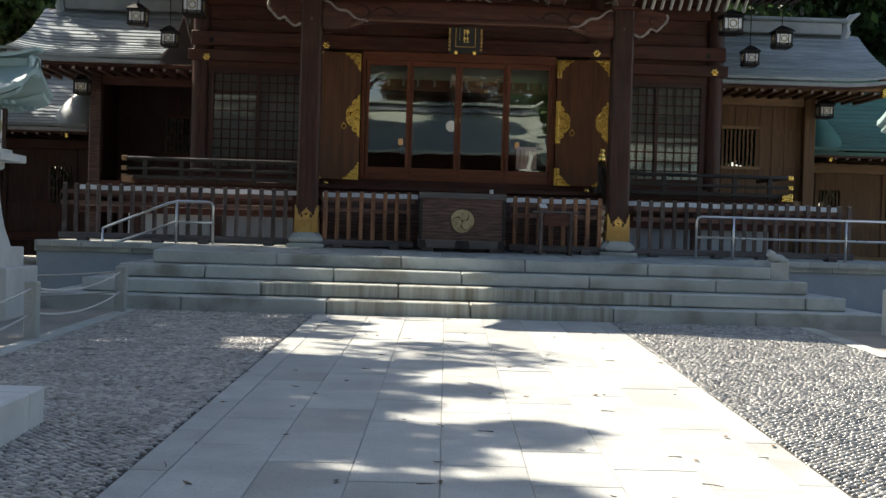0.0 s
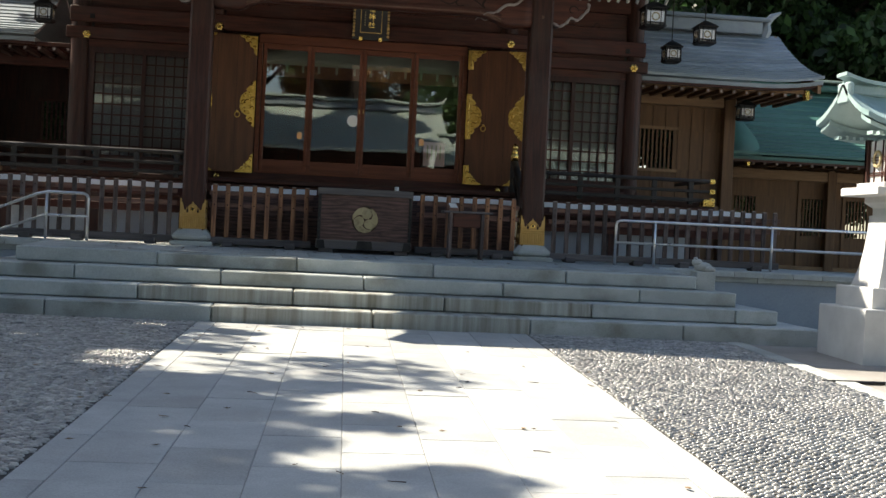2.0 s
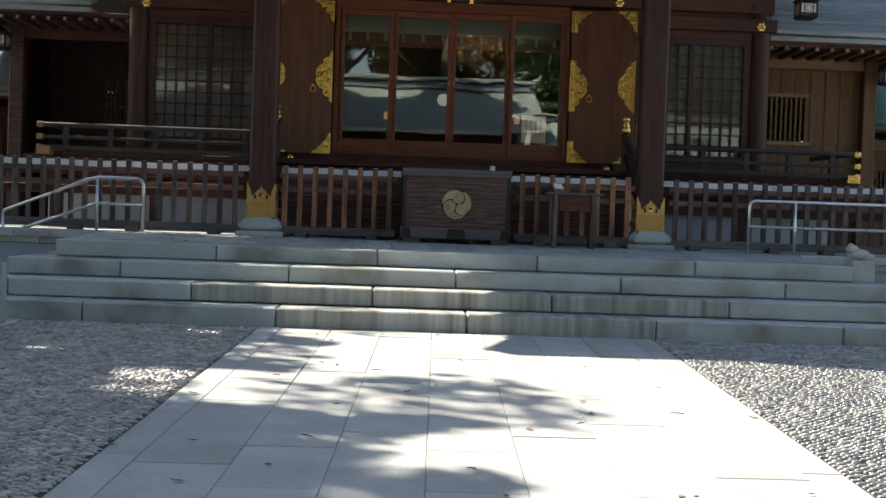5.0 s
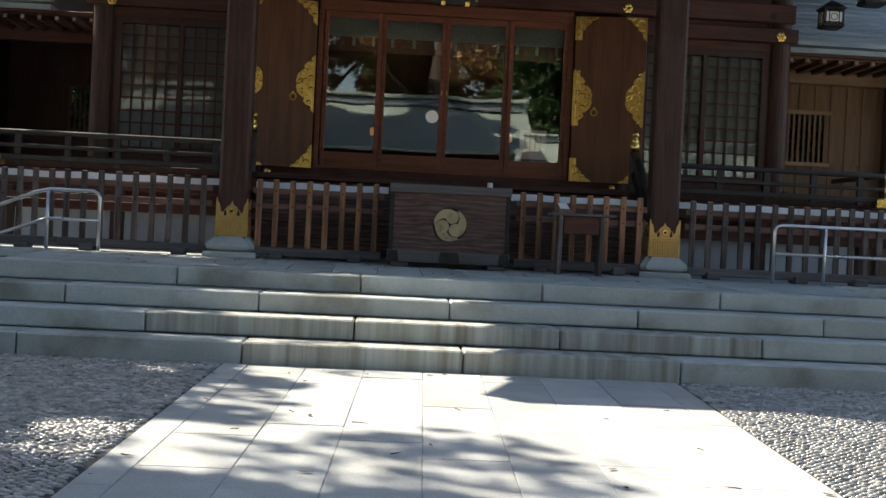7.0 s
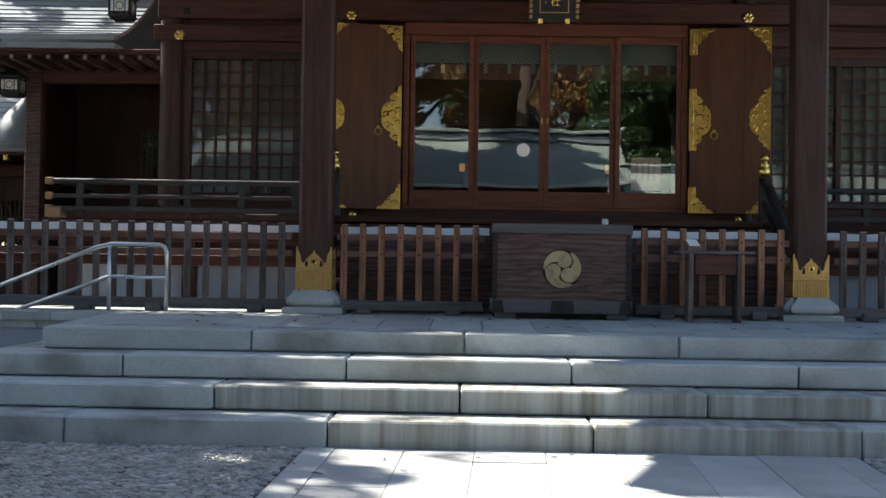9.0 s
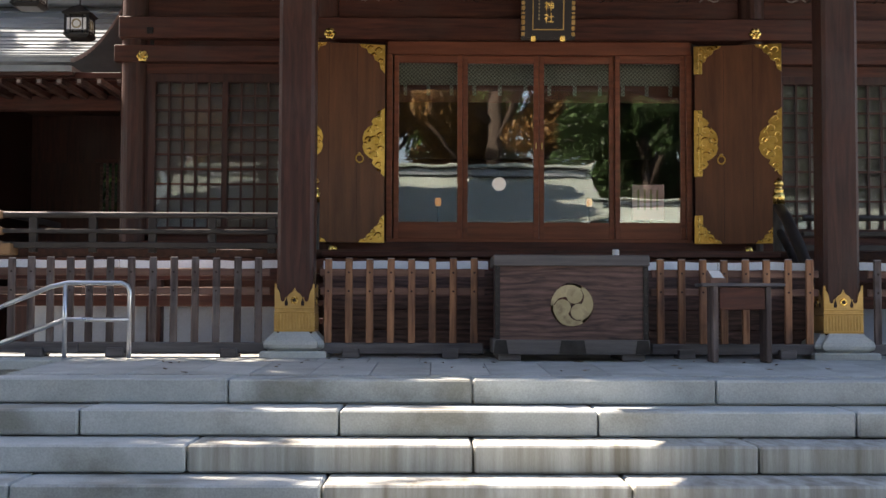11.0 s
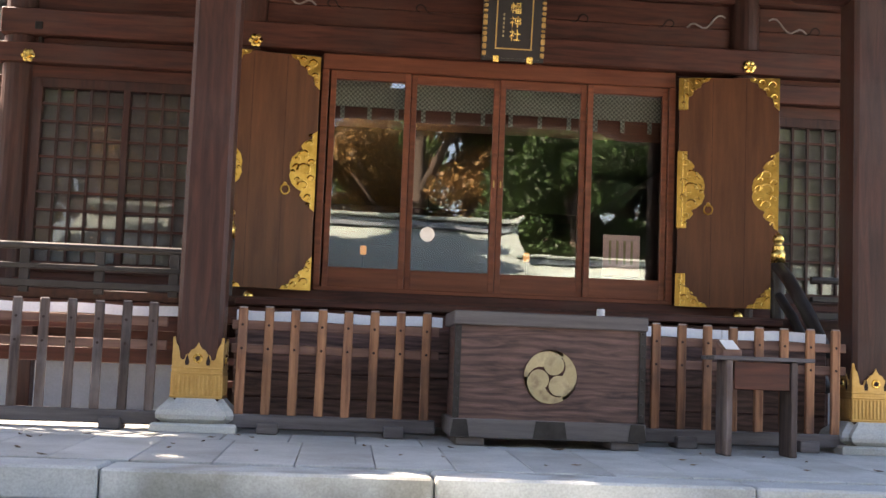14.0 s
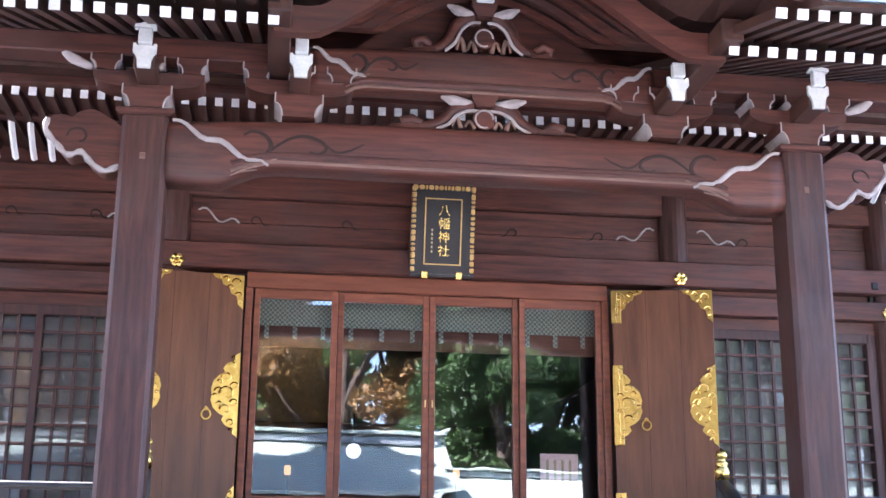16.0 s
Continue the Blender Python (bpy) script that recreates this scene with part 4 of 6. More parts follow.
# glazed sliding doors
MUL = (-1.72, -0.905, 0.0, 0.895, 1.735)
for i, (a, b) in enumerate(zip(MUL, MUL[1:])):
    d = thing("glazed_door", ((a + b) / 2, WY, 2.02), "reddish wooden sliding door with a tall clear glass pane", "door", "glazed sliding doors")
    yy = WY + (0.0 if i in (0, 3) else 0.035)
    part("pane", bx(a + 0.05, b - 0.05, yy + 0.004, yy + 0.010, 2.25, 4.16), glass, d).visible_shadow = False
    part("stile", bx(a + 0.002, a + 0.062, yy - 0.03, yy + 0.03, 2.06, 4.24, 0.005), red_wood, d)
    part("stile", bx(b - 0.062, b - 0.002, yy - 0.03, yy + 0.03, 2.06, 4.24, 0.005), red_wood, d)
    part("bottom_rail", bx(a + 0.06, b - 0.06, yy - 0.028, yy + 0.028, 2.06, 2.26, 0.005), red_wood, d)
    part("top_rail", bx(a + 0.06, b - 0.06, yy - 0.028, yy + 0.028, 4.15, 4.24, 0.005), red_wood, d)
    if i in (1, 2):
        xh = b - 0.035 if i == 1 else a + 0.035
        part("finger_pull", rod((xh, yy - 0.034, 3.13), (xh, yy - 0.034, 3.20), 0.008, 0.008, 8), gold_matt, d, "small brass pull")
part("door_head", bx(-1.80, 1.80, WY - 0.06, WY + 0.09, 4.24, 4.40, 0.008), red_wood, hall)
part("door_sill", bx(-1.80, 1.80, WY - 0.08, WY + 0.09, 2.0, 2.06, 0.008), red_wood, hall)
for s in (-1, 1):
    part("door_jamb", bx(s * 1.77 - 0.035, s * 1.77 + 0.035, WY - 0.06, WY + 0.09, 2.06, 4.24, 0.006), red_wood, hall)

# rolled blind with woven border behind the glass
for i, (a, b) in enumerate(zip(MUL, MUL[1:])):
    bl = thing("bamboo_blind", ((a + b) / 2, WY + 0.25, 3.7), "brown bamboo blind with a green woven border and hanging tassels", "blind", "blinds behind the glass")
    part("border", bx(a + 0.01, b - 0.01, WY + 0.22, WY + 0.24, 3.93, 4.22), curtain, bl)
    part("slats", bx(a + 0.01, b - 0.01, WY + 0.24, WY + 0.255, 3.72, 3.935), blind_red, bl)
    for u in (0.16, 0.5, 0.84):
        x = a + (b - a) * u
        part("tassel", bx(x - 0.022, x + 0.022, WY + 0.205, WY + 0.218, 3.80, 4.0), curtain, bl)

# interior of the hall
room = thing("hall_room", (0, 13, 2), "dark interior of the hall", "room", kind="structure")
part("room_floor", bx(-4.9, 4.9, WY + 0.12, 24, 1.95, 2.02), dark_y, room)
part("room_ceiling", bx(-4.9, 4.9, WY + 0.12, 24, 5.5, 5.6), dark_y, room)
part("room_side", bx(-4.98, -4.9, WY + 0.12, 24, 0.8, 5.8), dark_v, room)
part("room_side", bx(4.9, 4.98, WY + 0.12, 24, 0.8, 5.8), dark_v, room)
part("room_back", bx(-4.9, 4.9, 23.9, 24, 2.0, 5.6), dark_h, room)
gl = thing("globe_lamp", (0.49, 22.0, 4.6), "round white lit lamp hanging inside the hall", "lamp")
part("globe", lathe([(0.01, -0.19), (0.11, -0.155), (0.17, -0.08), (0.19, 0), (0.17, 0.08), (0.11, 0.155), (0.01, 0.19)], (0.49, 22.0, 4.6), 18), lamp_disc, gl, smooth=True)
part("stem", rod((0.49, 22.0, 4.78), (0.49, 22.0, 5.5), 0.012), iron, gl)
for x, g in ((-1.16, 1), (2.3, 1)):
    la = thing("paper_lamp", (x, 17.0, 3.55), "small warm lit paper lamp inside the hall", "lamp", "warm lamps inside")
    part("shade", lathe([(0.05, 0), (0.07, 0.04), (0.07, 0.15), (0.05, 0.19)], (x, 17.0, 3.58), 12), lamp_warm, la)
    part("stand", rod((x, 17.0, 2.02), (x, 17.0, 3.58), 0.02), iron, la)
po = thing("notice", (1.33, WY + 0.08, 2.35), "pinkish paper notice standing behind the glass", "notice")
part("sheet", bx(1.12, 1.50, WY + 0.10, WY + 0.106, 2.30, 2.72), paper_pink, po)
for k in range(4):
    part("text_bar", bx(1.18 + 0.075 * k, 1.205 + 0.075 * k, WY + 0.096, WY + 0.099, 2.42, 2.66), gold_paint, po)

# ---- open door leaves with gilt fittings ----
def corner_plate(w, h):
    """Gilt corner piece: straight outer sides, a scalloped slope between."""
    pts = [(0, 0), (w, 0), (w * 0.93, -h * 0.10), (w * 0.72, -h * 0.16), (w * 0.66, -h * 0.30), (w * 0.46, -h * 0.36), (w * 0.40, -h * 0.55), (w * 0.22, -h * 0.62), (w * 0.17, -h * 0.86), (0, -h)]
    return pts


def side_plate(w, h):
    """Gilt middle piece: a half flower with curled ends."""
    right = [(0, 1), (0.16, 0.93), (0.20, 0.80), (0.46, 0.72), (0.60, 0.60), (0.52, 0.50), (0.72, 0.44), (0.92, 0.30), (1.0, 0.10), (0.96, -0.05),
             (1.0, -0.16), (0.90, -0.34), (0.70, -0.46), (0.50, -0.52), (0.58, -0.62), (0.44, -0.73), (0.20, -0.80), (0.16, -0.93), (0, -1)]
    return [(a * w, b * h / 2) for a, b in right]


def door_leaf(s):
    """A plank door swung wide open; hinge edge by the opening."""
    w, h = 0.99, 2.33
    d = thing("door_leaf", (s * 1.83, 3.2, 2.0), "open plank door of brown zelkova with gilt corner fittings", "door", "open door leaves")
    ang = math.radians(-12.2 if s > 0 else 192.2)
    base = Matrix.Translation((s * 1.83, 3.2, 2.0)) @ Matrix.Rotation(ang, 4, 'Z')

    def put(name, bm, mat, parent=d, label=""):
        bm.transform(base)
        return part(name, bm, mat, parent, label)
    f = -0.055 if s > 0 else 0.055           # the face towards the court

    def face(outline, t, x0, flip, zc, vflip=1):
        pts = [((x0 + a * flip), zc + b * vflip) for a, b in outline]
        y0, y1 = (f - t, f) if f < 0 else (f, f + t)
        return plate(pts, y0, y1)
    put("panel", bx(0, w, min(f, 0), max(f, 0), 0, h, 0.006), door_wood)
    for k in range(1, 3):
        put("plank_joint", bx(w * k / 3 - 0.0015, w * k / 3 + 0.0015, min(f * 1.01, 0), max(f * 1.01, 0), 0.02, h - 0.02), carve_dark)
    plates = []
    for x0, fl in ((0.004, 1), (w - 0.004, -1)):
        plates.append(put("corner_fitting", face(corner_plate(0.30, 0.33), 0.012, x0, fl, h - 0.004), gold))
        plates.append(put("corner_fitting", face(corner_plate(0.30, 0.33), 0.012, x0, fl, 0.004, -1), gold))
        plates.append(put("side_fitting", face(side_plate(0.26, 0.80), 0.012, x0, fl, 1.18), gold))
        if x0 < 0.1 and s > 0:
            for zc, hh in ((h - 0.17, 0.33), (1.18, 0.78), (0.17, 0.33)):
                put("hinge_strap", bx(-0.012, 0.085, min(f, f * 1.3), max(f, f * 1.3), zc - hh / 2, zc + hh / 2, 0.004), gold)
                put("hinge_rib", bx(0.036, 0.048, min(f * 1.3, f * 1.42), max(f * 1.3, f * 1.42), zc - hh / 2 + 0.01, zc + hh / 2 - 0.01, 0.003), gold_bright)
    # raised vine work on the fittings
    yv = f - 0.016 if f < 0 else f + 0.016
    for x0, fl in ((0.0, 1), (w, -1)):
        for (cx, cz, r) in ((0.11, 1.18, 0.085), (0.12, 1.33, 0.06), (0.12, 1.03, 0.06), (0.07, 1.45, 0.04), (0.07, 0.91, 0.04), (0.19, 1.20, 0.045),
                            (0.06, 1.52, 0.025), (0.06, 0.84, 0.025), (0.18, 1.29, 0.03), (0.18, 1.08, 0.03), (0.045, 1.26, 0.04), (0.045, 1.10, 0.04), (0.225, 1.16, 0.02),
                            (0.13, h - 0.13, 0.03), (0.24, h - 0.03, 0.018), (0.035, h - 0.27, 0.02), (0.13, 0.13, 0.03), (0.24, 0.03, 0.018), (0.035, 0.27, 0.02),
                            (0.07, h - 0.08, 0.05), (0.17, h - 0.05, 0.035), (0.05, h - 0.20, 0.035), (0.07, 0.08, 0.05), (0.17, 0.05, 0.035), (0.05, 0.20, 0.035)):
            pts = []
            for k in range(11):
                a = k / 10 * 5.2
                rr = r * (1 - 0.07 * k)
                pts.append((x0 + fl * (cx + rr * math.cos(a)), yv, cz + rr * math.sin(a)))
            put("vine_relief", tube(pts, [0.010 - 0.0006 * k for k in range(11)], 5), gold_bright)
    # ring pull
    xr = 0.30
    ring = [(xr + 0.042 * math.cos(a / 8 * math.pi), yv, 0.98 + 0.046 * math.sin(a / 8 * math.pi)) for a in range(17)]
    put("ring_pull", tube(ring, 0.008, 6), gold, label="round brass ring pull")
    rb = rod((xr, f, 1.035), (xr, yv * 1.1, 1.035), 0.022, 0.016, 10)
    put("ring_boss", rb, gold)


for s in (-1, 1):
    door_leaf(s)


def flower_cover(x, y, z, r=0.068):
    t = thing("nail_cover", (x, y, z), "gilt flower-shaped nail cover on the tie beam", "ornament", "gilt nail covers")
    for k in range(6):
        a = k * math.pi / 3
        part("petal", lathe([(0.004, 0.0), (r * 0.42, 0.006), (r * 0.40, 0.016), (0.004, 0.022)], (0, 0, 0), 8), gold_bright, t).matrix_basis = \
            Matrix.Translation((x + r * 0.62 * math.cos(a), y, z + r * 0.62 * math.sin(a))) @ Matrix.Rotation(math.pi / 2, 4, 'X')
    part("centre", rod((x, y - 0.04, z), (x, y, z), r * 0.26, r * 0.4, 10), gold_bright, t)


for x, y, z in ((-2.47, WY - 0.165, 4.46), (2.53, WY - 0.165, 4.48), (-4.66, WY - 0.165, 4.18), (4.74, WY - 0.165, 4.20)):
    flower_cover(x, y, z)
for s in (-1, 1):
    part("side_tie", bx(min(s * 2.6, s * 5.0), max(s * 2.6, s * 5.0), WY - 0.16, WY - 0.03, 4.12, 4.32, 0.01), dark_h, hall)

# ---- name board ----
sg = thing("name_board", (0.09, 3.05, 4.4), "black name board with gold letters in a carved gilt frame", "sign")
m_sg = Matrix.Translation((0.088, 3.11, 4.385)) @ Matrix.Rotation(math.radians(10.5), 4, 'X')
SW, SH = 0.315, 0.90


def on_board(bm):
    bm.transform(m_sg)
    return bm


part("panel", on_board(bx(-SW + 0.03, SW - 0.03, -0.015, 0.02, 0.03, SH - 0.03)), lacquer, sg)
fr = part("frame", on_board(bx(-SW, SW, 0.0, 0.045, 0, SH, 0.006)), lacquer, sg)
inner = 0.185
for a, b, c, d in ((-inner, inner, 0.12, 0.132), (-inner, inner, SH - 0.132, SH - 0.12), (-inner, -inner + 0.012, 0.12, SH - 0.12), (inner - 0.012, inner, 0.12, SH - 0.12)):
    part("inner_line", on_board(bx(a, b, -0.022, -0.012, c, d)), gold_matt, sg)
rs = random.Random(5)
z = 0.05
while z < SH - 0.05:
    hgt = rs.uniform(0.025, 0.06)
    for s in (-1, 1):
        part("gilt_scallop", on_board(bx(s * (SW - 0.022) - 0.02, s * (SW - 0.022) + 0.02, -0.03 - rs.uniform(0, 0.012), 0.01, z, min(z + hgt, SH), 0.007)), gold_matt, sg)
    z += hgt + rs.uniform(0.008, 0.02)
x = -SW + 0.01
while x < SW - 0.02:
    wd = rs.uniform(0.02, 0.055)
    part("gilt_scallop", on_board(bx(x, min(x + wd, SW), -0.032, 0.01, SH - 0.04, SH + 0.006, 0.007)), gold_matt, sg)
    x += wd + 0.012
for s in (-1, 1):
    part("gilt_foot", on_board(bx(s * 0.17 - 0.03, s * 0.17 + 0.03, -0.04, 0.02, -0.02, 0.055, 0.008)), gold_bright, sg)
for k, ch in enumerate("八幡神社"):
    writing(ch, 0.122, m_sg @ Matrix.Translation((0.01, -0.017, 0.655 - 0.134 * k)) @ Matrix.Rotation(math.pi / 2, 4, 'X'), gold_bright, sg)
for k in range(6):
    part("small_writing", on_board(bx(-0.115, -0.10, -0.019, -0.014, 0.24 + 0.042 * k, 0.265 + 0.042 * k)), gold_paint, sg)

# ---- veranda, rails, stair behind the fence ----
ver = thing("veranda", (0, 2.4, 1.8), "dark timber veranda along the hall front", "veranda", kind="structure")
VZ = 1.86
part("floor_deck", bx(-5.9, 5.9, 1.85, WY - 0.1, VZ - 0.09, VZ, 0.008), dark_y, ver)
part("edge_beam", bx(-5.9, 5.9, 1.80, 1.98, VZ - 0.25, VZ - 0.092, 0.01), dark_h, ver)
for k in range(9):
    x = -5.6 + 1.4 * k
    part("post", bx(x - 0.08, x + 0.08, 1.85, 2.0, 0.75, VZ - 0.25, 0.008), dark_v, ver)
for s in (-1, 1):
    a, b = sorted((s * 2.75, s * 5.85))
    part("foundation_plaster", bx(a, b, 2.4, 2.5, 0.78, 1.30), plaster, ver)
    part("under_board", bx(a, b, 2.2, 2.24, 1.30, 1.62), dark_h, ver)
for s in (-1, 1):
    r = thing("veranda_rail", (s * 4.2, 1.75, VZ), "dark veranda railing with gilt-capped ends" if s > 0 else "dark veranda railing with pale brown ends", "railing", "veranda railings")
    xi, xo = s * 2.62, s * 5.72
    for z, h, y in ((2.20, 0.055, 1.62), (2.03, 0.045, 1.62), (1.885, 0.06, 1.62)):
        if z > 2.1:
            part("top_rail", rod((xi, y, z), (xo, y, z), 0.034, 0.034, 10), leather_dark, r)
        else:
            part("rail", bx(min(xi, xo), max(xi, xo), y - 0.04, y + 0.04, z - h / 2, z + h / 2, 0.005), leather_dark, r)
        g = s * 5.72
        # end caps are gilt on the right and pale brown on the left
        part("gilt_cap", bx(min(g, g + s * 0.09), max(g, g + s * 0.09), y - 0.045, y + 0.045, z - 0.042, z + 0.042, 0.012), gold_bright if s > 0 else tan_wood_h, r, "gilt rail end cap" if s > 0 else "pale brown rail end")
    for k in range(5):
        x = xi + (xo - xi) * (k + 0.5) / 5
        part("baluster", bx(x - 0.04, x + 0.04, 1.60, 1.66, VZ - 0.05, 2.18, 0.005), leather_dark, r)
    part("end_block", bx(min(s * 5.60, s * 5.78), max(s * 5.60, s * 5.78), 1.5, 1.74, 1.78, 1.90, 0.01), gold_bright if s > 0 else tan_wood_h, r, "gilt block below the rail end" if s > 0 else "pale brown block below the rail end")
    # return rail along the side
    part("side_rail", bx(s * 5.66 - 0.03, s * 5.66 + 0.03, 1.66, WY, 2.17, 2.23, 0.005), leather_dark, r)
    # newel with gilt finial and the sloping stair rail
    nw = thing("stair_newel", (s * 2.56, 2.3, VZ), "dark newel post with a polished gilt onion finial", "newel", "stair newels")
    part("post", rod((s * 2.56, 2.3, VZ - 0.1), (s * 2.56, 2.3, 2.44), 0.065, 0.065, 14), leather_dark, nw)
    part("finial", lathe([(0.066, 0), (0.068, 0.10), (0.058, 0.115), (0.050, 0.14), (0.060, 0.15), (0.040, 0.17), (0.034, 0.19), (0.052, 0.205), (0.058, 0.235), (0.045, 0.26), (0.012, 0.285), (0.003, 0.30)], (s * 2.56, 2.3, 2.40), 16), gold_bright, nw, smooth=True)
    sr = thing("stair_rail", (s * 2.56, 1.4, 1.2), "thick black sloping stair rail with a curved end", "railing", "stair rails")
    part("upper_rail", tube([(s * 2.56, 2.28, 2.36), (s * 2.56, 2.0, 2.22), (s * 2.55, 1.55, 1.93), (s * 2.53, 1.15, 1.64), (s * 2.52, 0.95, 1.56)], 0.062, 9), leather_dark, sr, smooth=True)
    part("lower_rail", tube([(s * 2.56, 2.28, 2.10), (s * 2.56, 1.9, 1.88), (s * 2.55, 1.4, 1.52), (s * 2.53, 1.0, 1.25)], 0.045, 9), leather_dark, sr, smooth=True)
    kn = thing("rail_knob", (s * 2.40, 3.02, 1.94), "small polished gilt door stop below the leaf", "ornament", "gilt knobs")
    part("knob", lathe([(0.01, -0.05), (0.04, -0.035), (0.055, 0), (0.04, 0.035), (0.01, 0.05)], (s * 2.40, 2.98, 1.92), 12), gold_bright, kn, smooth=True)
st = thing("hall_stair", (0, 1.2, 0.8), "dark wooden steps up to the veranda", "stairs")
for k in range(6):
    y = 0.65 + 0.22 * k
    part("tread", bx(-2.42, 2.42, y, y + 0.26, 0.79 + 0.175 * k + 0.12, 0.79 + 0.175 * k + 0.175, 0.006), dark_h, st)
# long coin trough behind the fence with its white sheet
tr = thing("coin_trough", (0, 0.45, 0.8), "long dark boarded coin trough covered with a white sheet", "trough")
for xa, xb in ((-2.28, -0.60), (0.60, 2.28)):
    for k in range(4):
        part("front_board", bx(xa, xb, 0.40, 0.43, 0.86 + 0.185 * k, 0.86 + 0.185 * (k + 1) - 0.006, 0.005), box_wood, tr)
    part("back_board", bx(xa, xb, 0.62, 0.65, 0.86, 1.60), dark_h, tr)
    part("end_board", bx(xa, xa + 0.03, 0.43, 0.62, 0.80, 1.6), dark_h, tr)
    part("end_board", bx(xb - 0.03, xb, 0.43, 0.62, 0.80, 1.6), dark_h, tr)
xs = [-6.2, -5.2, -4.2, -3.3, -2.62]
for s in (-1, 1):
    for a, b in list(zip(xs, xs[1:])) + [(-2.28, -1.45), (-1.45, -0.72)]:
        a2, b2 = sorted((s * -a, s * -b))
        part("white_sheet", sheet(lambda u, v: (a2 + 0.004 + (b2 - a2 - 0.008) * u, 0.40 + 0.02 * v, 1.685 + 0.006 * math.sin(7 * (a2 + u))), 6, 1, 0.075), white_sheet, tr, "hanging white sheet")
    a2, b2 = sorted((s * 6.2, s * 2.64))
    part("trough_rail", bx(a2, b2, 0.42, 0.48, 1.50, 1.62, 0.005), dark_h, tr)
    part("trough_rail", bx(a2, b2, 0.42, 0.46, 1.25, 1.36, 0.005), dark_h, tr)


# ---- picket fences ----
def fence(x0, x1, n, wood, label, y=0.05):
    fz = floor_z(y)
    t = thing("picket_fence", ((x0 + x1) / 2, y, fz), label, "fence", "fence sections")
    part("sleeper", bx(x0 - 0.05, x1 + 0.05, y - 0.055, y + 0.055, fz + 0.035, fz + 0.135, 0.010), sleeper_wood, t)
    for k in range(2):
        x = x0 + (x1 - x0) * (0.18 + 0.64 * k)
        part("foot", bx(x - 0.075, x + 0.075, y - 0.13, y + 0.13, fz, fz + 0.085, 0.008), sleeper_wood, t)
    for k in range(n):
        x = x0 + 0.036 + (x1 - x0 - 0.072) * k / (n - 1)
        dz = random.uniform(-0.008, 0.006)
        tilt = random.uniform(-0.004, 0.004)
        bm = bx(x - 0.033, x + 0.033, y - 0.045, y - 0.006, fz + 0.13, 1.69 + dz, 0.007)
        for v in bm.verts:
            v.co.x += tilt * (v.co.z - fz) / 0.9
        pk = part("picket", bm, wood, t)
        part("picket_cap", bx(x - 0.030 + tilt, x + 0.030 + tilt, y - 0.042, y - 0.009, 1.69 + dz, 1.70 + dz, 0.004), carve_pale, pk, "worn pale picket top")
        for zz in (1.565, 1.395):
            part("bolt_hole", rod((x + tilt * 0.7, y - 0.048, zz), (x + tilt * 0.7, y - 0.044, zz), 0.010, 0.010, 8), carve_dark, pk)
    for zz in (1.565, 1.395):
        part("rail", bx(x0 - 0.04, x1 + 0.06, y - 0.002, y + 0.034, zz - 0.034, zz + 0.034, 0.006), fence_rail, t)


BR, GR = "weathered brown picket fence on a grey sleeper", "greyed wooden picket fence on a low sleeper"
fence(-2.235, -0.83, 8, fence_brown, BR)
fence(0.80, 2.235, 8, fence_brown, BR)
fence(-4.42, -2.80, 9, fence_grey, GR, 0.08)
fence(-6.37, -4.52, 11, fence_grey, GR, 0.08)
fence(2.80, 4.42, 9, fence_grey, GR, 0.08)
fence(4.52, 6.30, 11, fence_grey, GR, 0.08)

# ---- offertory box ----
ob_ = thing("offertory_box", (-0.03, -0.15, 0.79), "large dark wooden offertory box with a carved triple-comma crest", "offertory box")
X0, X1, Y0, Y1 = -0.70, 0.645, -0.455, 0.30
fz = floor_z(-0.3)
part("front_panel", bx(X0 + 0.03, X1 - 0.03, Y0 + 0.012, Y0 + 0.05, fz + 0.17, 1.62, 0.004), box_wood, ob_)
part("back_panel", bx(X0 + 0.03, X1 - 0.03, Y1 - 0.05, Y1, fz + 0.17, 1.62, 0.004), box_wood, ob_)
for x in (X0 + 0.02, X1 - 0.06):
    part("side_panel", bx(x, x + 0.04, Y0 + 0.05, Y1 - 0.05, fz + 0.17, 1.62, 0.004), box_wood, ob_)
part("base_frame", bx(X0 - 0.012, X1 + 0.012, Y0 - 0.012, Y1 + 0.01, fz + 0.055, fz + 0.185, 0.008), box_trim, ob_)
part("top_rim", bx(X0 - 0.01, X1 + 0.01, Y0 - 0.016, Y0 + 0.075, 1.615, 1.712, 0.007), box_trim, ob_)
part("top_rim", bx(X0 - 0.01, X1 + 0.01, Y1 - 0.075, Y1 + 0.016, 1.615, 1.712, 0.007), box_trim, ob_)
for x in (X0 - 0.01, X1 - 0.07):
    part("top_rim", bx(x, x + 0.08, Y0 + 0.076, Y1 - 0.076, 1.615, 1.712, 0.007), box_trim, ob_)
for k in range(11):
    x = X0 + 0.12 + k * (X1 - X0 - 0.24) / 10
    part("grille_bar", bx(x - 0.02, x + 0.02, Y0 + 0.076, Y1 - 0.076, 1.63, 1.67, 0.005), box_trim, ob_)
for x in (X0 + 0.0, X1 - 0.045):
    strap = part("corner_strap", bx(x, x + 0.045, Y0 - 0.004, Y0 + 0.02, fz + 0.186, 1.614, 0.004), iron, ob_)
    for k in range(9):
        z = fz + 0.24 + k * 0.082
        part("stud", lathe([(0.011, 0), (0.008, 0.006), (0.001, 0.008)], (0, 0, 0), 8), iron, strap).matrix_basis = Matrix.Translation((x + 0.022, Y0 - 0.003, z)) @ Matrix.Rotation(math.pi / 2, 4, 'X')
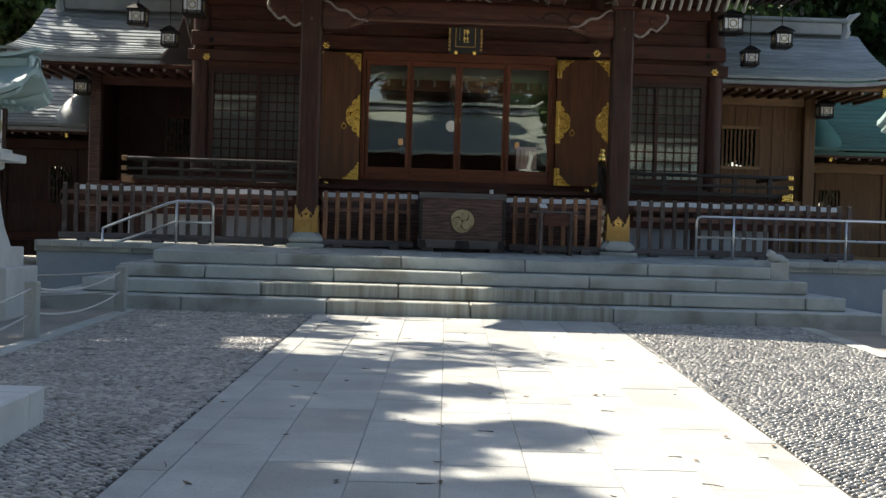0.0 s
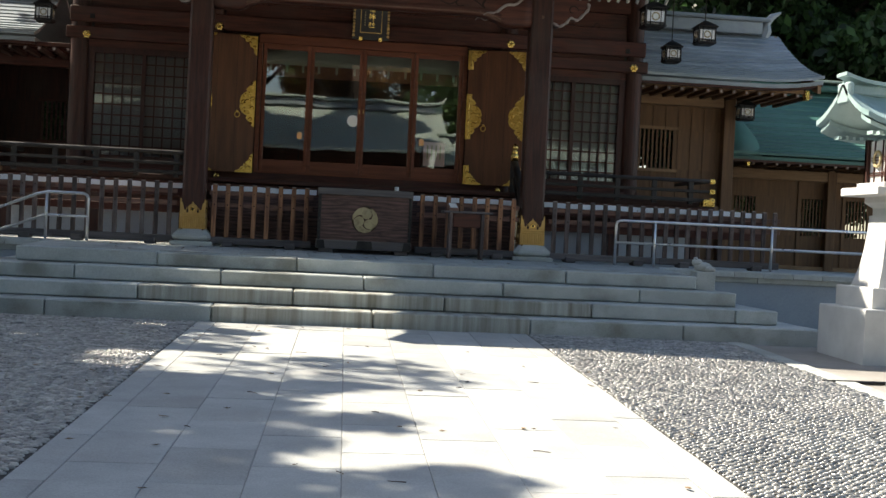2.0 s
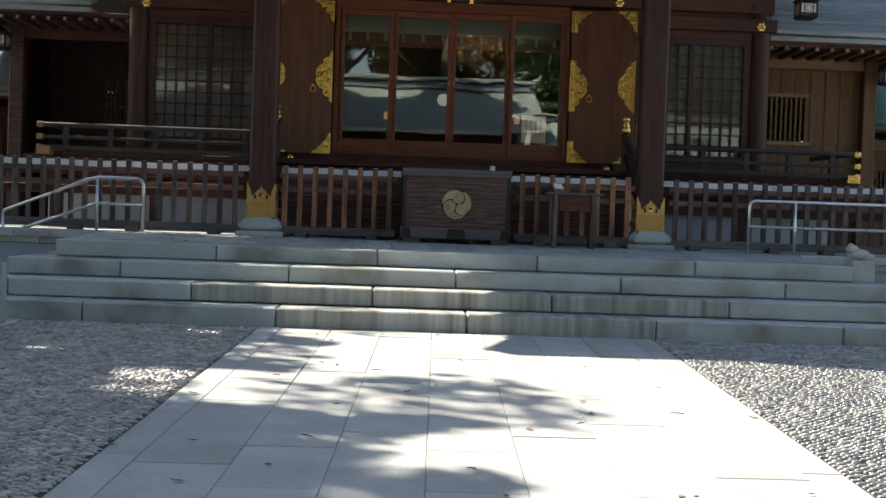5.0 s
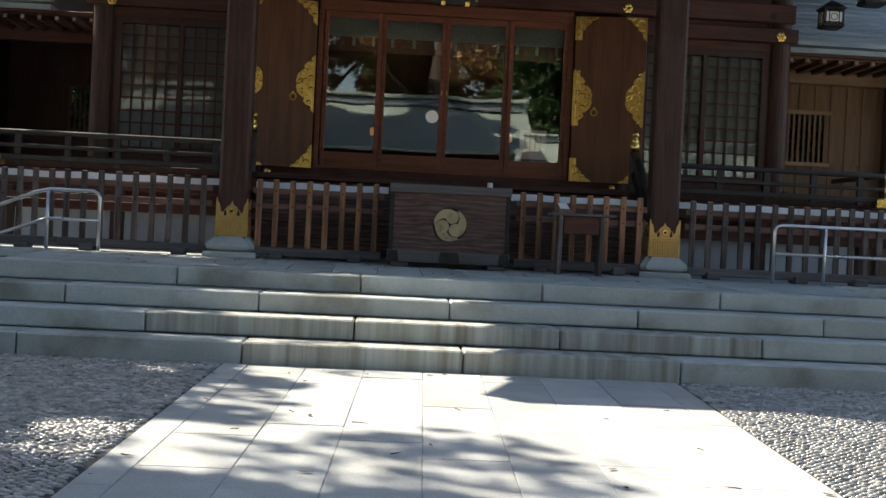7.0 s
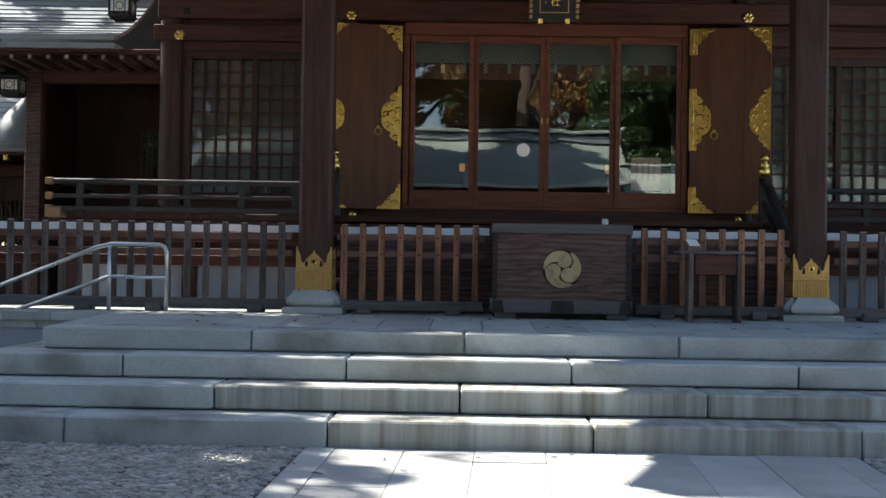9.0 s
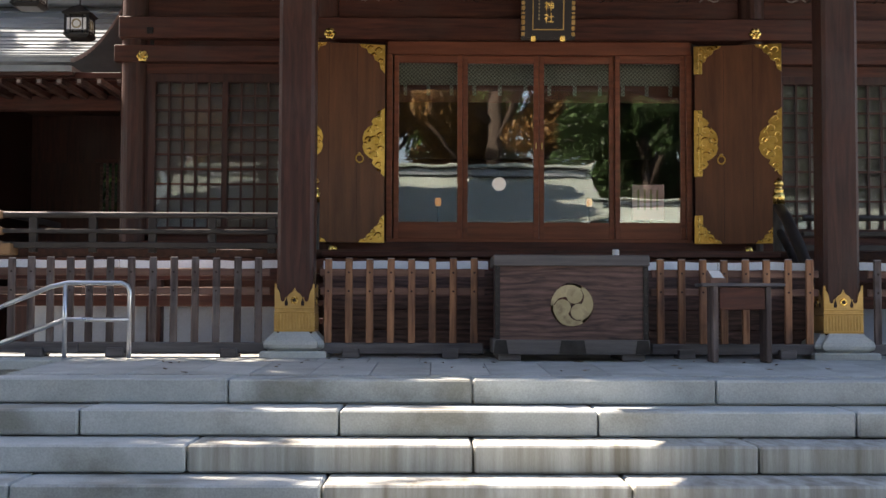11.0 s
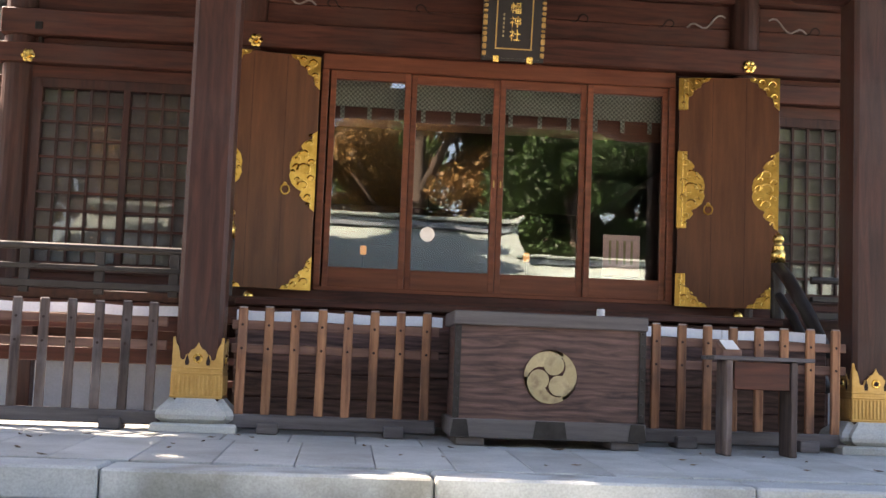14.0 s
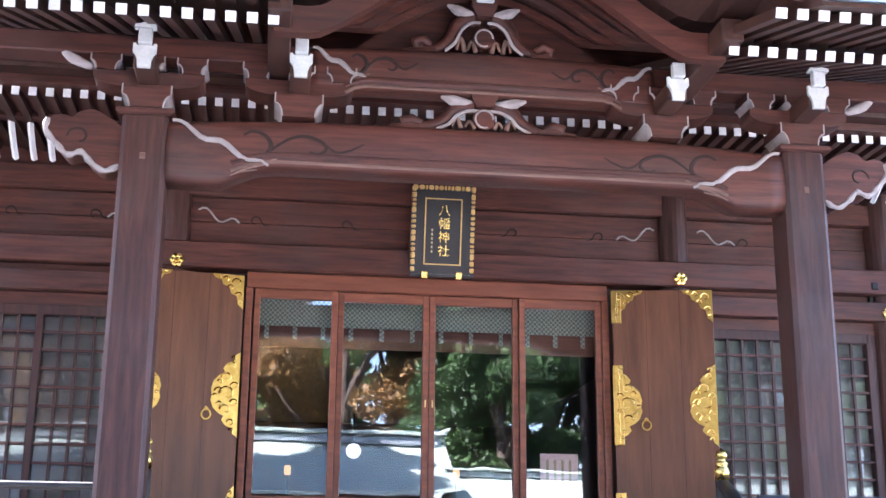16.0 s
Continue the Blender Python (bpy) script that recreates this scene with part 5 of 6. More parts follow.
for x in (X0 + 0.03, X1 - 0.23):
    part("foot", bx(x, x + 0.2, Y0 + 0.02, Y1, fz, fz + 0.056, 0.006), sleeper_wood, ob_)
for x0, x1 in ((X0 - 0.014, X0 + 0.12), (-0.14, 0.10), (X1 - 0.12, X1 + 0.014)):
    part("iron_plate", plate([(x0, fz + 0.06), (x1, fz + 0.06), (x1 - 0.02, fz + 0.18), (x0 + 0.02, fz + 0.18)], Y0 - 0.017, Y0 - 0.011), iron, ob_)
CX, CZ, CR = -0.025, 1.275, 0.185
for k in range(3):
    # a comma: a round head and a tail that runs thinning along the rim
    a0 = math.radians(75 + 120 * k)
    hx, hz = CX + 0.46 * CR * math.cos(a0), CZ + 0.46 * CR * math.sin(a0)
    outer, inn = [], []
    for q in range(23):
        dl = -14 + 176 * q / 22
        a = a0 + math.radians(dl)
        rho = float(np.interp(dl, (-14, 10, 35, 60, 80, 100, 120, 140, 162), (0.80, 0.40, 0.36, 0.52, 0.70, 0.83, 0.915, 0.95, 0.985)))
        outer.append((CX + CR * math.cos(a), CZ + CR * math.sin(a)))
        inn.append((CX + rho * CR * math.cos(a), CZ + rho * CR * math.sin(a)))
    part("crest_tail", plate(outer + list(reversed(inn)), Y0 - 0.002, Y0 + 0.014), gold_paint, ob_, "faded gold comma tail")
    disc = [(hx + 0.385 * CR * math.cos(q / 24 * 2 * math.pi), hz + 0.385 * CR * math.sin(q / 24 * 2 * math.pi)) for q in range(24)]
    part("crest_head", plate(disc, Y0 - 0.006, Y0 + 0.013), gold_paint, ob_, "faded gold comma head")
part("crest_ground", rod((CX, Y0 + 0.009, CZ), (CX, Y0 + 0.02, CZ), CR * 1.02, CR * 1.02, 32), dark_h, ob_)
can = thing("drink_can", (0.47, 0.2, 1.712), "small white can standing on the offertory box", "can")
part("can_body", lathe([(0.026, 0), (0.032, 0.006), (0.032, 0.075), (0.028, 0.082)], (0.46, 0.24, 1.712), 14), can_metal, can)
part("can_rim", lathe([(0.028, 0.082), (0.028, 0.09), (0.02, 0.092)], (0.46, 0.24, 1.712), 14), iron, can)

# ---- small table with leaflet box ----
tb = thing("side_table", (1.42, -0.45, 0.785), "narrow dark wooden stand in front of the fence", "table")
tz = floor_z(-0.45)
part("table_top", bx(1.08, 1.80, -0.62, -0.30, 1.44, 1.468, 0.004), sleeper_wood, tb)
for x in (1.20, 1.66):
    part("side_plank", bx(x - 0.022, x + 0.022, -0.605, -0.36, tz, 1.44, 0.006), fence_grey, tb)
part("apron", bx(1.235, 1.63, -0.595, -0.575, 1.24, 1.43, 0.004), dark_h, tb)
part("apron", bx(1.235, 1.63, -0.38, -0.36, 1.30, 1.43, 0.004), dark_h, tb)
lf = thing("leaflet_box", (1.24, -0.48, 1.468), "small brown leaflet box with white paper on the stand", "box")
bm = bx(-0.075, 0.075, -0.05, 0.05, 0, 0.10, 0.004)
for v in bm.verts:
    if v.co.z > 0.05 and v.co.y < 0:
        v.co.z -= 0.055
bm.transform(Matrix.Translation((1.235, -0.46, 1.468)) @ Matrix.Rotation(0.25, 4, 'Z'))
part("tray", bm, fence_rail, lf)
bm = bx(-0.055, 0.055, -0.002, 0.002, -0.055, 0.055)
bm.transform(Matrix.Translation((1.235, -0.47, 1.548)) @ Matrix.Rotation(0.25, 4, 'Z') @ Matrix.Rotation(-0.95, 4, 'X'))
part("paper", bm, paper, lf, "white leaflet")


# ---- steel handrails ----
def rail_run(points, t):
    part("tube", tube(points, 0.021, 8), steel, t, smooth=True)


hl = thing("handrail", (-4.7, -0.3, 0.79), "bent stainless steel handrail sloping down beside the stair", "handrail", "steel handrails")
hy = -0.28
rail_run([(-3.93, hy, 0.79), (-3.93, hy, 1.38), (-3.95, hy, 1.43), (-4.0, hy, 1.455), (-4.48, hy, 1.455), (-4.62, hy - 0.02, 1.42), (-5.62, hy - 0.1, 1.00)], hl)
rail_run([(-4.50, hy, 0.79), (-4.50, hy, 1.452)], hl)
rail_run([(-3.93, hy, 1.13), (-4.50, hy, 1.13), (-5.62, hy - 0.1, 0.70)], hl)
rail_run([(-5.62, hy - 0.1, 0.36), (-5.62, hy - 0.1, 1.005)], hl)
hr = thing("handrail", (5, -0.33, 0.79), "long stainless steel handrail with two bars on posts", "handrail", "steel handrails")
hy = -0.33
rail_run([(3.69, hy, 0.79), (3.69, hy, 1.39), (3.71, hy, 1.435), (3.76, hy, 1.455), (13.5, hy, 1.455)], hr)
rail_run([(3.69, hy, 1.13), (13.5, hy, 1.13)], hr)
for x in (4.28, 6.08, 8.0, 9.9, 11.8):
    rail_run([(x, hy, 0.79), (x, hy, 1.452)], hr)

# ---- side wings ----
def wing_roof(name, xa, xb, yf, yb, zf, zr, sag, mat, label, lift_a=0.0, lift_b=0.0, steps=14):
    """A sagging roof slope of overlapping copper courses, with an eave board."""
    t = thing(name, ((xa + xb) / 2, (yf + yb) / 2, zf), label, "roof", kind="structure")

    def top(u, v):
        z = zf + (zr - zf) * (v * (1 - sag) + sag * v * v)
        z += (lift_a * clamp(1 - u * 3) ** 2 + lift_b * clamp(u * 3 - 2) ** 2) * (1 - v)
        return z
    for k in range(steps):
        v0, v1 = k / steps, (k + 1) / steps
        part("roof_course", sheet(lambda u, v: (xa + (xb - xa) * u, yf + (yb - yf) * (v0 + (v1 - v0) * v * 1.15), top(u, v0 + (v1 - v0) * v * 1.15) + 0.022 * (1 - v)), 14, 1, 0.05), mat, t)
    part("eave_edge", sheet(lambda u, v: (xa + (xb - xa) * u, yf + 0.05 + 0.5 * v, top(u, 0.0) - 0.06), 14, 1, 0.07), mat, t)
    part("eave_underlayer", sheet(lambda u, v: (xa + (xb - xa) * u, yf + 0.09 + 0.4 * v, top(u, 0.0) - 0.125), 14, 1, 0.045), dark_h, t)
    return t, top


for s in (-1, 1):
    R = (lambda a, b: (a, b)) if s > 0 else (lambda a, b: (-b, -a))
    xa, xb = R(4.92, 7.95)
    # the left wing's shade is put into its colour: darker woods than the right
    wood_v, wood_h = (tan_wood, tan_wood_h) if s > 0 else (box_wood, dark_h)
    w = thing("side_wing", (s * 6.2, 4.6, 0.8), "bare brown timber side wing with a lattice opening", "wing", kind="structure")
    wall_y = 4.70 if s > 0 else 6.4
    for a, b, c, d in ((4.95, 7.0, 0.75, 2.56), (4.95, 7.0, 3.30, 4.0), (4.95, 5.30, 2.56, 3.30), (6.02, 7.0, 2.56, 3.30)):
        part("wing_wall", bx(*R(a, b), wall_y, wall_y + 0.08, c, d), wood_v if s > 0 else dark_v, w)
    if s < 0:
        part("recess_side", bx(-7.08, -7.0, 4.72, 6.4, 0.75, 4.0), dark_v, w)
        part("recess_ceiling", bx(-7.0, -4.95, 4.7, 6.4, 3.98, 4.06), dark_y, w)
    for k in range(8 if s > 0 else 0):
        x = s * (5.08 + 0.25 * k)
        part("wall_joint_strip", bx(x - 0.012, x + 0.012, 4.685, 4.70, 0.79, 3.75), wood_v, w)
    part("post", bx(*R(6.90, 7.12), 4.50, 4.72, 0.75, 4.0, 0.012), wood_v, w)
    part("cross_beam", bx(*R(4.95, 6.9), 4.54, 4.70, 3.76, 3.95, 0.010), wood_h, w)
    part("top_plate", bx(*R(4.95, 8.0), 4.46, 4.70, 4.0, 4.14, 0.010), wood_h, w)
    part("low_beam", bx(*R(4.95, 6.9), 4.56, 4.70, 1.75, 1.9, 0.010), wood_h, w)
    for k in range(9):
        x = s * (5.33 + 0.0825 * k)
        part("lattice_bar", bx(x - 0.018, x + 0.018, wall_y - 0.04, wall_y - 0.01, 2.56, 3.30), wood_v, w)
    part("lattice_frame", bx(*R(5.24, 6.08), wall_y - 0.045, wall_y, 3.30, 3.36), wood_h, w)
    part("lattice_frame", bx(*R(5.24, 6.08), wall_y - 0.045, wall_y, 2.50, 2.56), wood_h, w)
    for k in range(14):
        x = s * (5.0 + 0.24 * k)
        part("rafter", bx(x - 0.035, x + 0.035, 3.42, 5.2, 3.90, 3.97), wood_v, w)
        part("rafter_end", bx(x - 0.022, x + 0.022, 3.405, 3.418, 3.912, 3.956, 0.006), carve_pale, w, "pale rafter end")
    part("eave_purlin", bx(*R(4.95, 8.05), 3.46, 3.62, 3.975, 4.05, 0.006), wood_h, w)
    part("gilt_end", bx(*R(8.02, 8.09), 3.40, 3.56, 3.86, 4.04, 0.006), gold_bright, w, "gilt purlin cap")
    la, lb = (0.0, 0.12) if s > 0 else (0.12, 0.0)
    xr = R(4.9, 8.30) if s > 0 else (-8.35, -5.54)
    t, top = wing_roof("wing_roof", xr[0], xr[1], 3.25, 5.6, 4.16, 5.35, 0.45, slate_roof, "curved greyed copper roof over the side wing", la, lb)
    part("back_slope", sheet(lambda u, v: (xr[0] + (xr[1] - xr[0]) * u, 8.2 - 2.6 * v, 4.2 + 1.15 * v), 4, 3, 0.08), slate_roof, t)
    part("ridge_course", bx(*R(4.9, 7.9), 5.42, 5.78, 5.35, 5.60, 0.02), slate_roof, t)
    part("ridge_cap", bx(*R(4.9, 8.05), 5.36, 5.84, 5.60, 5.68, 0.02), slate_roof, t)
    gx = s * 7.98
    part("ridge_end", tube([(gx, 5.6, 5.25), (gx + s * 0.06, 5.6, 5.45), (gx + s * 0.05, 5.6, 5.6), (gx + s * 0.16, 5.6, 5.74), (gx + s * 0.34, 5.6, 5.84)], [0.10, 0.11, 0.09, 0.07, 0.02], 8), slate_roof, t)
    part("gable_board", sheet(lambda u, v: (s * (8.26 - 0.06 * v), 3.3 + 2.3 * u, 4.14 + 1.22 * (u * 0.55 + 0.45 * u * u)), 10, 1, 0.16), tan_wood_h, t)
    # lower outer wing further back
    v = thing("outer_wing", (s * 10.5, 7.3, 0.5), "bare timber corridor wing with barred panels", "wing", kind="structure")
    # left corridor wing likewise darkened by its woods, in place of tree shade
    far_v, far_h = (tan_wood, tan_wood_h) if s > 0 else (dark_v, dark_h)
    GAPS = (8.2, 9.7, 10.7, 12.0, 13.3)
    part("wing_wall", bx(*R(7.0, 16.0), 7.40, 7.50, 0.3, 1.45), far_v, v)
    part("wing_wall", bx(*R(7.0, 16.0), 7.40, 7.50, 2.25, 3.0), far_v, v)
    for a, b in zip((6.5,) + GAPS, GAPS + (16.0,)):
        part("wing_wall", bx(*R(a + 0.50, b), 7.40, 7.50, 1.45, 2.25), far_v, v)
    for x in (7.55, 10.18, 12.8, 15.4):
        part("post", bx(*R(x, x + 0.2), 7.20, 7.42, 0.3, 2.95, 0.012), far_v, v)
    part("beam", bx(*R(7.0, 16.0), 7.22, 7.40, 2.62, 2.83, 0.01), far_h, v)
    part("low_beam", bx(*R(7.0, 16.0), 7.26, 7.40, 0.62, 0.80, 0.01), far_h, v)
    for xq in GAPS:
        for k in range(7):
            x = s * (xq + 0.03 + 0.073 * k)
            part("lattice_bar", bx(x - 0.014, x + 0.014, 7.36, 7.386, 1.45, 2.25), far_v, v)
        part("panel_frame", bx(*R(xq - 0.10, xq - 0.02), 7.37, 7.40, 0.80, 2.62), far_v, v)
    for k in range(32):
        x = s * (8.1 + 0.25 * k)
        part("rafter", bx(x - 0.035, x + 0.035, 6.12, 7.6, 2.84, 2.91), far_v, v)
        part("rafter_end", bx(x - 0.022, x + 0.022, 6.105, 6.118, 2.852, 2.896, 0.006), carve_pale, v, "pale rafter end")
    part("eave_purlin", bx(*R(8.0, 16.0), 6.16, 6.30, 2.915, 2.99, 0.006), far_h, v)
    part("gilt_end", bx(*R(7.96, 8.03), 6.10, 6.26, 2.80, 2.98, 0.006), gold_bright, v, "gilt purlin cap")
    # left roof takes the paler grey so that its colour carries the sunlight
    far_roof = copper_roof if s > 0 else slate_roof
    xr2 = R(7.55, 16.3)
    la, lb = (0.42, 0.0) if s > 0 else (0.0, 0.42)
    t2, top2 = wing_roof("outer_wing_roof", xr2[0], xr2[1], 5.95, 8.6, 3.06, 4.70, 0.35, far_roof, "green verdigris copper corridor roof with rounded end" if s > 0 else "copper corridor roof with rounded end, sunlit look put into its grey", 0.0, 0.0, 16)
    part("roof_back", sheet(lambda u, q: (xr2[0] + (xr2[1] - xr2[0]) * u, 11.2 - 2.6 * q, 3.1 + 1.6 * q), 3, 3, 0.08), far_roof, t2)
    xe = s * 7.55
    part("rounded_hip", lathe([(0.62, 0.0), (0.60, 0.14), (0.50, 0.36), (0.32, 0.60), (0.08, 0.85), (0.01, 0.95)], (xe + s * 0.25, 6.55, 2.98), 18), far_roof, t2, smooth=True)
    part("ridge_cap", bx(*R(7.9, 16.3), 8.35, 8.85, 4.70, 4.84, 0.03), far_roof, t2)
    part("ridge_line", bx(*R(7.9, 16.3), 8.30, 8.90, 4.90, 4.95, 0.01), pale_roof, t2)


# ---- hanging lanterns ----
def hanging_lantern(x, y, z, w=0.17, drop=0.8):
    t = thing("hanging_lantern", (x, y, z), "square black hanging lantern with pale crest panels", "lantern", "hanging lanterns")
    h = w * 0.8
    part("top_cap", square_lathe([(w * 1.15, h), (w * 1.25, h + 0.02), (w * 0.5, h + 0.10), (0.02, h + 0.13)], (x, y, z)), iron, t)
    part("bottom_tray", square_lathe([(w * 0.85, -h - 0.05), (w * 1.1, -h - 0.02), (w * 1.1, -h)], (x, y, z)), iron, t)
    for k in range(4):
        m = Matrix.Translation((x, y, z)) @ Matrix.Rotation(k * math.pi / 2, 4, 'Z')
        bm = bx(-w * 0.86, w * 0.86, -w * 0.98, -w * 0.95, -h * 0.8, h * 0.8)
        bm.transform(m)
        pn = part("crest_panel", bm, paper, t, "pale panel with a round crest")
        bm = tube([(w * 0.36 * math.cos(a / 8 * math.pi), -w * 1.0, w * 0.36 * math.sin(a / 8 * math.pi)) for a in range(17)], w * 0.07, 5)
        bm.transform(m)
        part("crest", bm, gold_paint, pn)
        for sx in (-1, 1):
            bm = bx(sx * w * 0.95 - 0.014, sx * w * 0.95 + 0.014, -w * 1.03, -w * 0.9, -h, h)
            bm.transform(m)
            part("corner_post", bm, iron, t)
            bm = bx(sx * w * 0.52 - 0.006, sx * w * 0.52 + 0.006, -w * 1.02, -w * 0.98, -h, h)
            bm.transform(m)
            part("glazing_bar", bm, iron, t)
        for zz in (-h * 0.72, h * 0.72):
            bm = bx(-w * 0.95, w * 0.95, -w * 1.02, -w * 0.98, zz - 0.008, zz + 0.008)
            bm.transform(m)
            part("glazing_bar", bm, iron, t)
    part("hanger", rod((x, y, z + h + 0.1), (x, y, z + h + 0.1 + drop), 0.010, 0.010, 6), iron, t)


for s in (-1, 1):
    hanging_lantern(s * 4.70, 1.9, 4.88, 0.17, 0.5)
    hanging_lantern(s * 5.79, 2.5, 4.75, 0.15, 0.85)
    hanging_lantern(s * 5.22, 2.5, 4.39, 0.13, 1.2)
    hanging_lantern(s * 7.19, 4.2, 3.66, 0.13, 0.3)
cb = thing("spot_lamp", (4.62, 3.5, 4.5), "small dark spot lamp fixed to the hall wall", "lamp", "wall spot lamps")
part("housing", bx(4.58, 4.66, 3.13, 3.24, 4.45, 4.53, 0.010), iron, cb)
part("bracket", bx(4.60, 4.64, 3.24, 3.34, 4.34, 4.46, 0.004), iron, cb)
copy_thing(cb, Matrix.Translation((-4.58, 3.5, 4.5)))


# ---- stone lanterns ----
def stone_lantern(x, y, s):
    t = thing("stone_lantern", (x, y, 0), "tall pale granite votive lantern with a copper-roofed fire box", "stone lantern", "votive lanterns")
    part("base_course", square_lathe([(0.60, -0.08), (0.60, 0.53), (0.59, 0.545)], (x, y, 0)), lantern_stone, t)
    part("upper_course", square_lathe([(0.465, 0.545), (0.465, 0.76), (0.455, 0.775)], (x, y, 0)), lantern_stone, t)
    prof = [(0.345, 0.775), (0.335, 0.82), (0.285, 1.00), (0.255, 1.20), (0.235, 1.40), (0.225, 1.58)]
    part("flared_stem", square_lathe(prof, (x, y, 0)), lantern_stone, t)
    part("neck", square_lathe([(0.20, 1.58), (0.20, 1.66), (0.27, 1.72), (0.27, 1.79)], (x, y, 0)), lantern_stone, t)
    part("shelf", square_lathe([(0.46, 1.79), (0.47, 1.80), (0.47, 1.875), (0.46, 1.885)], (x, y, 0)), lantern_stone, t)
    part("sill", square_lathe([(0.34, 1.885), (0.34, 1.94), (0.32, 1.945)], (x, y, 0)), lantern_stone, t)
    fb = part("fire_box", square_lathe([(0.25, 1.945), (0.25, 2.42)], (x, y, 0)), paper, t, "pale panelled fire box")
    for k in range(4):
        m = Matrix.Translation((x, y, 0)) @ Matrix.Rotation(k * math.pi / 2, 4, 'Z')
        for xx in (-0.25, 0.25):
            bm = bx(xx - 0.04, xx + 0.04, -0.29, -0.24, 1.945, 2.44, 0.006)
            bm.transform(m)
            part("corner_post", bm, dark_v, fb)
        for xx in (-0.1, 0.1):
            bm = bx(xx - 0.01, xx + 0.01, -0.262, -0.25, 1.945, 2.42)
            bm.transform(m)
            part("bar", bm, dark_v, fb)
        for zz in (2.03, 2.06, 2.20, 2.23):
            bm = bx(-0.25, 0.25, -0.266, -0.25, zz - 0.006, zz + 0.006)
            bm.transform(m)
            part("bar", bm, dark_h, fb)
        bm = tube([(0.085 * math.cos(a / 8 * math.pi), -0.272, 2.21 + 0.085 * math.sin(a / 8 * math.pi)) for a in range(17)], 0.018, 6)
        bm.transform(m)
        part("round_crest", bm, gold_paint, fb)

    def slope(u, v, sg):
        q = 1 - v
        return (x + (-0.72 + 1.44 * u), y + sg * 0.68 * q, 2.93 - 0.47 * (q * 0.5 + 0.5 * q ** 0.6) + 0.13 * abs(2 * u - 1) ** 3 + 0.08 * q ** 3)
    for sg in (-1, 1):
        part("roof_slope", sheet(lambda u, v: slope(u, v, sg), 16, 8, 0.06), lantern_roof, t)
        part("eave_layer", sheet(lambda u, v: tuple(Vector(slope(0.03 + 0.94 * u, 0.35 * v + 0.05, sg)) - Vector((0, 0, 0.075))), 14, 4, 0.05), lantern_roof, t)
        for k in range(14):
            xx = x - 0.56 + 1.12 * k / 13
            part("rafter_end", bx(xx - 0.02, xx + 0.02, min(y + sg * 0.36, y + sg * 0.50), max(y + sg * 0.36, y + sg * 0.50), 2.44, 2.48), lantern_roof, t)
    part("ridge", bx(x - 0.64, x + 0.64, y - 0.08, y + 0.09, 2.90, 3.02, 0.02), lantern_roof, t)
    part("ridge_cap", sheet(lambda u, v: (x - 0.74 + 1.48 * u, y - 0.13 + 0.26 * v, 3.05 + 0.10 * abs(2 * u - 1) ** 3), 14, 1, 0.04), lantern_roof, t)
    for sx in (-1, 1):
        part("ridge_end", bx(min(x + sx * 0.65, x + sx * 0.72), max(x + sx * 0.65, x + sx * 0.72), y - 0.15, y + 0.15, 2.80, 3.04, 0.02), lantern_roof, t)
    for k, ch in enumerate("献燈"):
        writing(ch, 0.19, Matrix.Translation((x, y - 0.262 + 0.0 - 0.035 * k, 1.43 - 0.29 * k)) @ Matrix.Rotation(math.radians(82), 4, 'X'), granite, t, "carved_letter")
    return t


stone_lantern(5.74, -4.95, 1)
stone_lantern(-6.04, -4.95, -1)

# low stone plinth at the path's side
pl = thing("stone_plinth", (-3.6, -12.2, -0.16), "low pale granite plinth of two blocks", "plinth")
part("block", bx(-4.05, -3.16, -12.185, -11.88, -0.22, 0.07, 0.012), lantern_stone, pl)
part("block", bx(-4.05, -3.16, -12.80, -12.195, -0.22, 0.07, 0.012), lantern_stone, pl)
part("block", bx(-4.90, -4.06, -12.80, -11.88, -0.22, 0.07, 0.012), lantern_stone, pl)


# ---- rope posts ----
def rope_post(x, y):
    t = thing("rope_post", (x, y, 0), "short square granite post with rope holes", "post", "rope posts")
    part("post_body", bx(x - 0.065, x + 0.065, y - 0.065, y + 0.065, gz(y) - 0.05, gz(y) + 0.57, 0.010), granite, t)


def rope(p0, p1, sag, group):
    t = thing("rope", ((p0[0] + p1[0]) / 2, (p0[1] + p1[1]) / 2, p0[2] - sag), "pale rope sagging between granite posts", "rope", group)
    pts = [tuple(Vector(p0).lerp(Vector(p1), k / 12) - Vector((0, 0, sag * 4 * (k / 12) * (1 - k / 12)))) for k in range(13)]
    part("strand", tube(pts, 0.012, 6), rope_fibre, t, smooth=True)


def rope_pair(a, b):
    for h in (0.50, 0.25):
        p0, p1 = Vector((a[0], a[1], gz(a[1]) + h)), Vector((b[0], b[1], gz(b[1]) + h))
        d = (p1 - p0).normalized() * 0.06
        rope(p0 + d, p1 - d, 0.10, "ropes")


posts = [(-4.42, -4.30), (-4.60, -7.36), (-4.75, -10.4)]
for p in posts + [(-7.8, -4.0), (3.86, -8.88), (7.4, -8.88)]:
    rope_post(*p)
for a, b in zip(posts, posts[1:]):
    rope_pair(a, b)
rope_pair(posts[0], (-7.8, -4.0))
rope_pair((3.86, -8.88), (7.4, -8.88))
sk = thing("thin_bar", (4.2, -7.0, gz(-7.0)), "thin dark bar lying on the ground", "bar")
part("bar_body", rod((4.0, -7.15, gz(-7.15) + 0.0), (4.75, -7.15, gz(-7.15) + 0.0), 0.018, 0.018, 8), iron, sk)

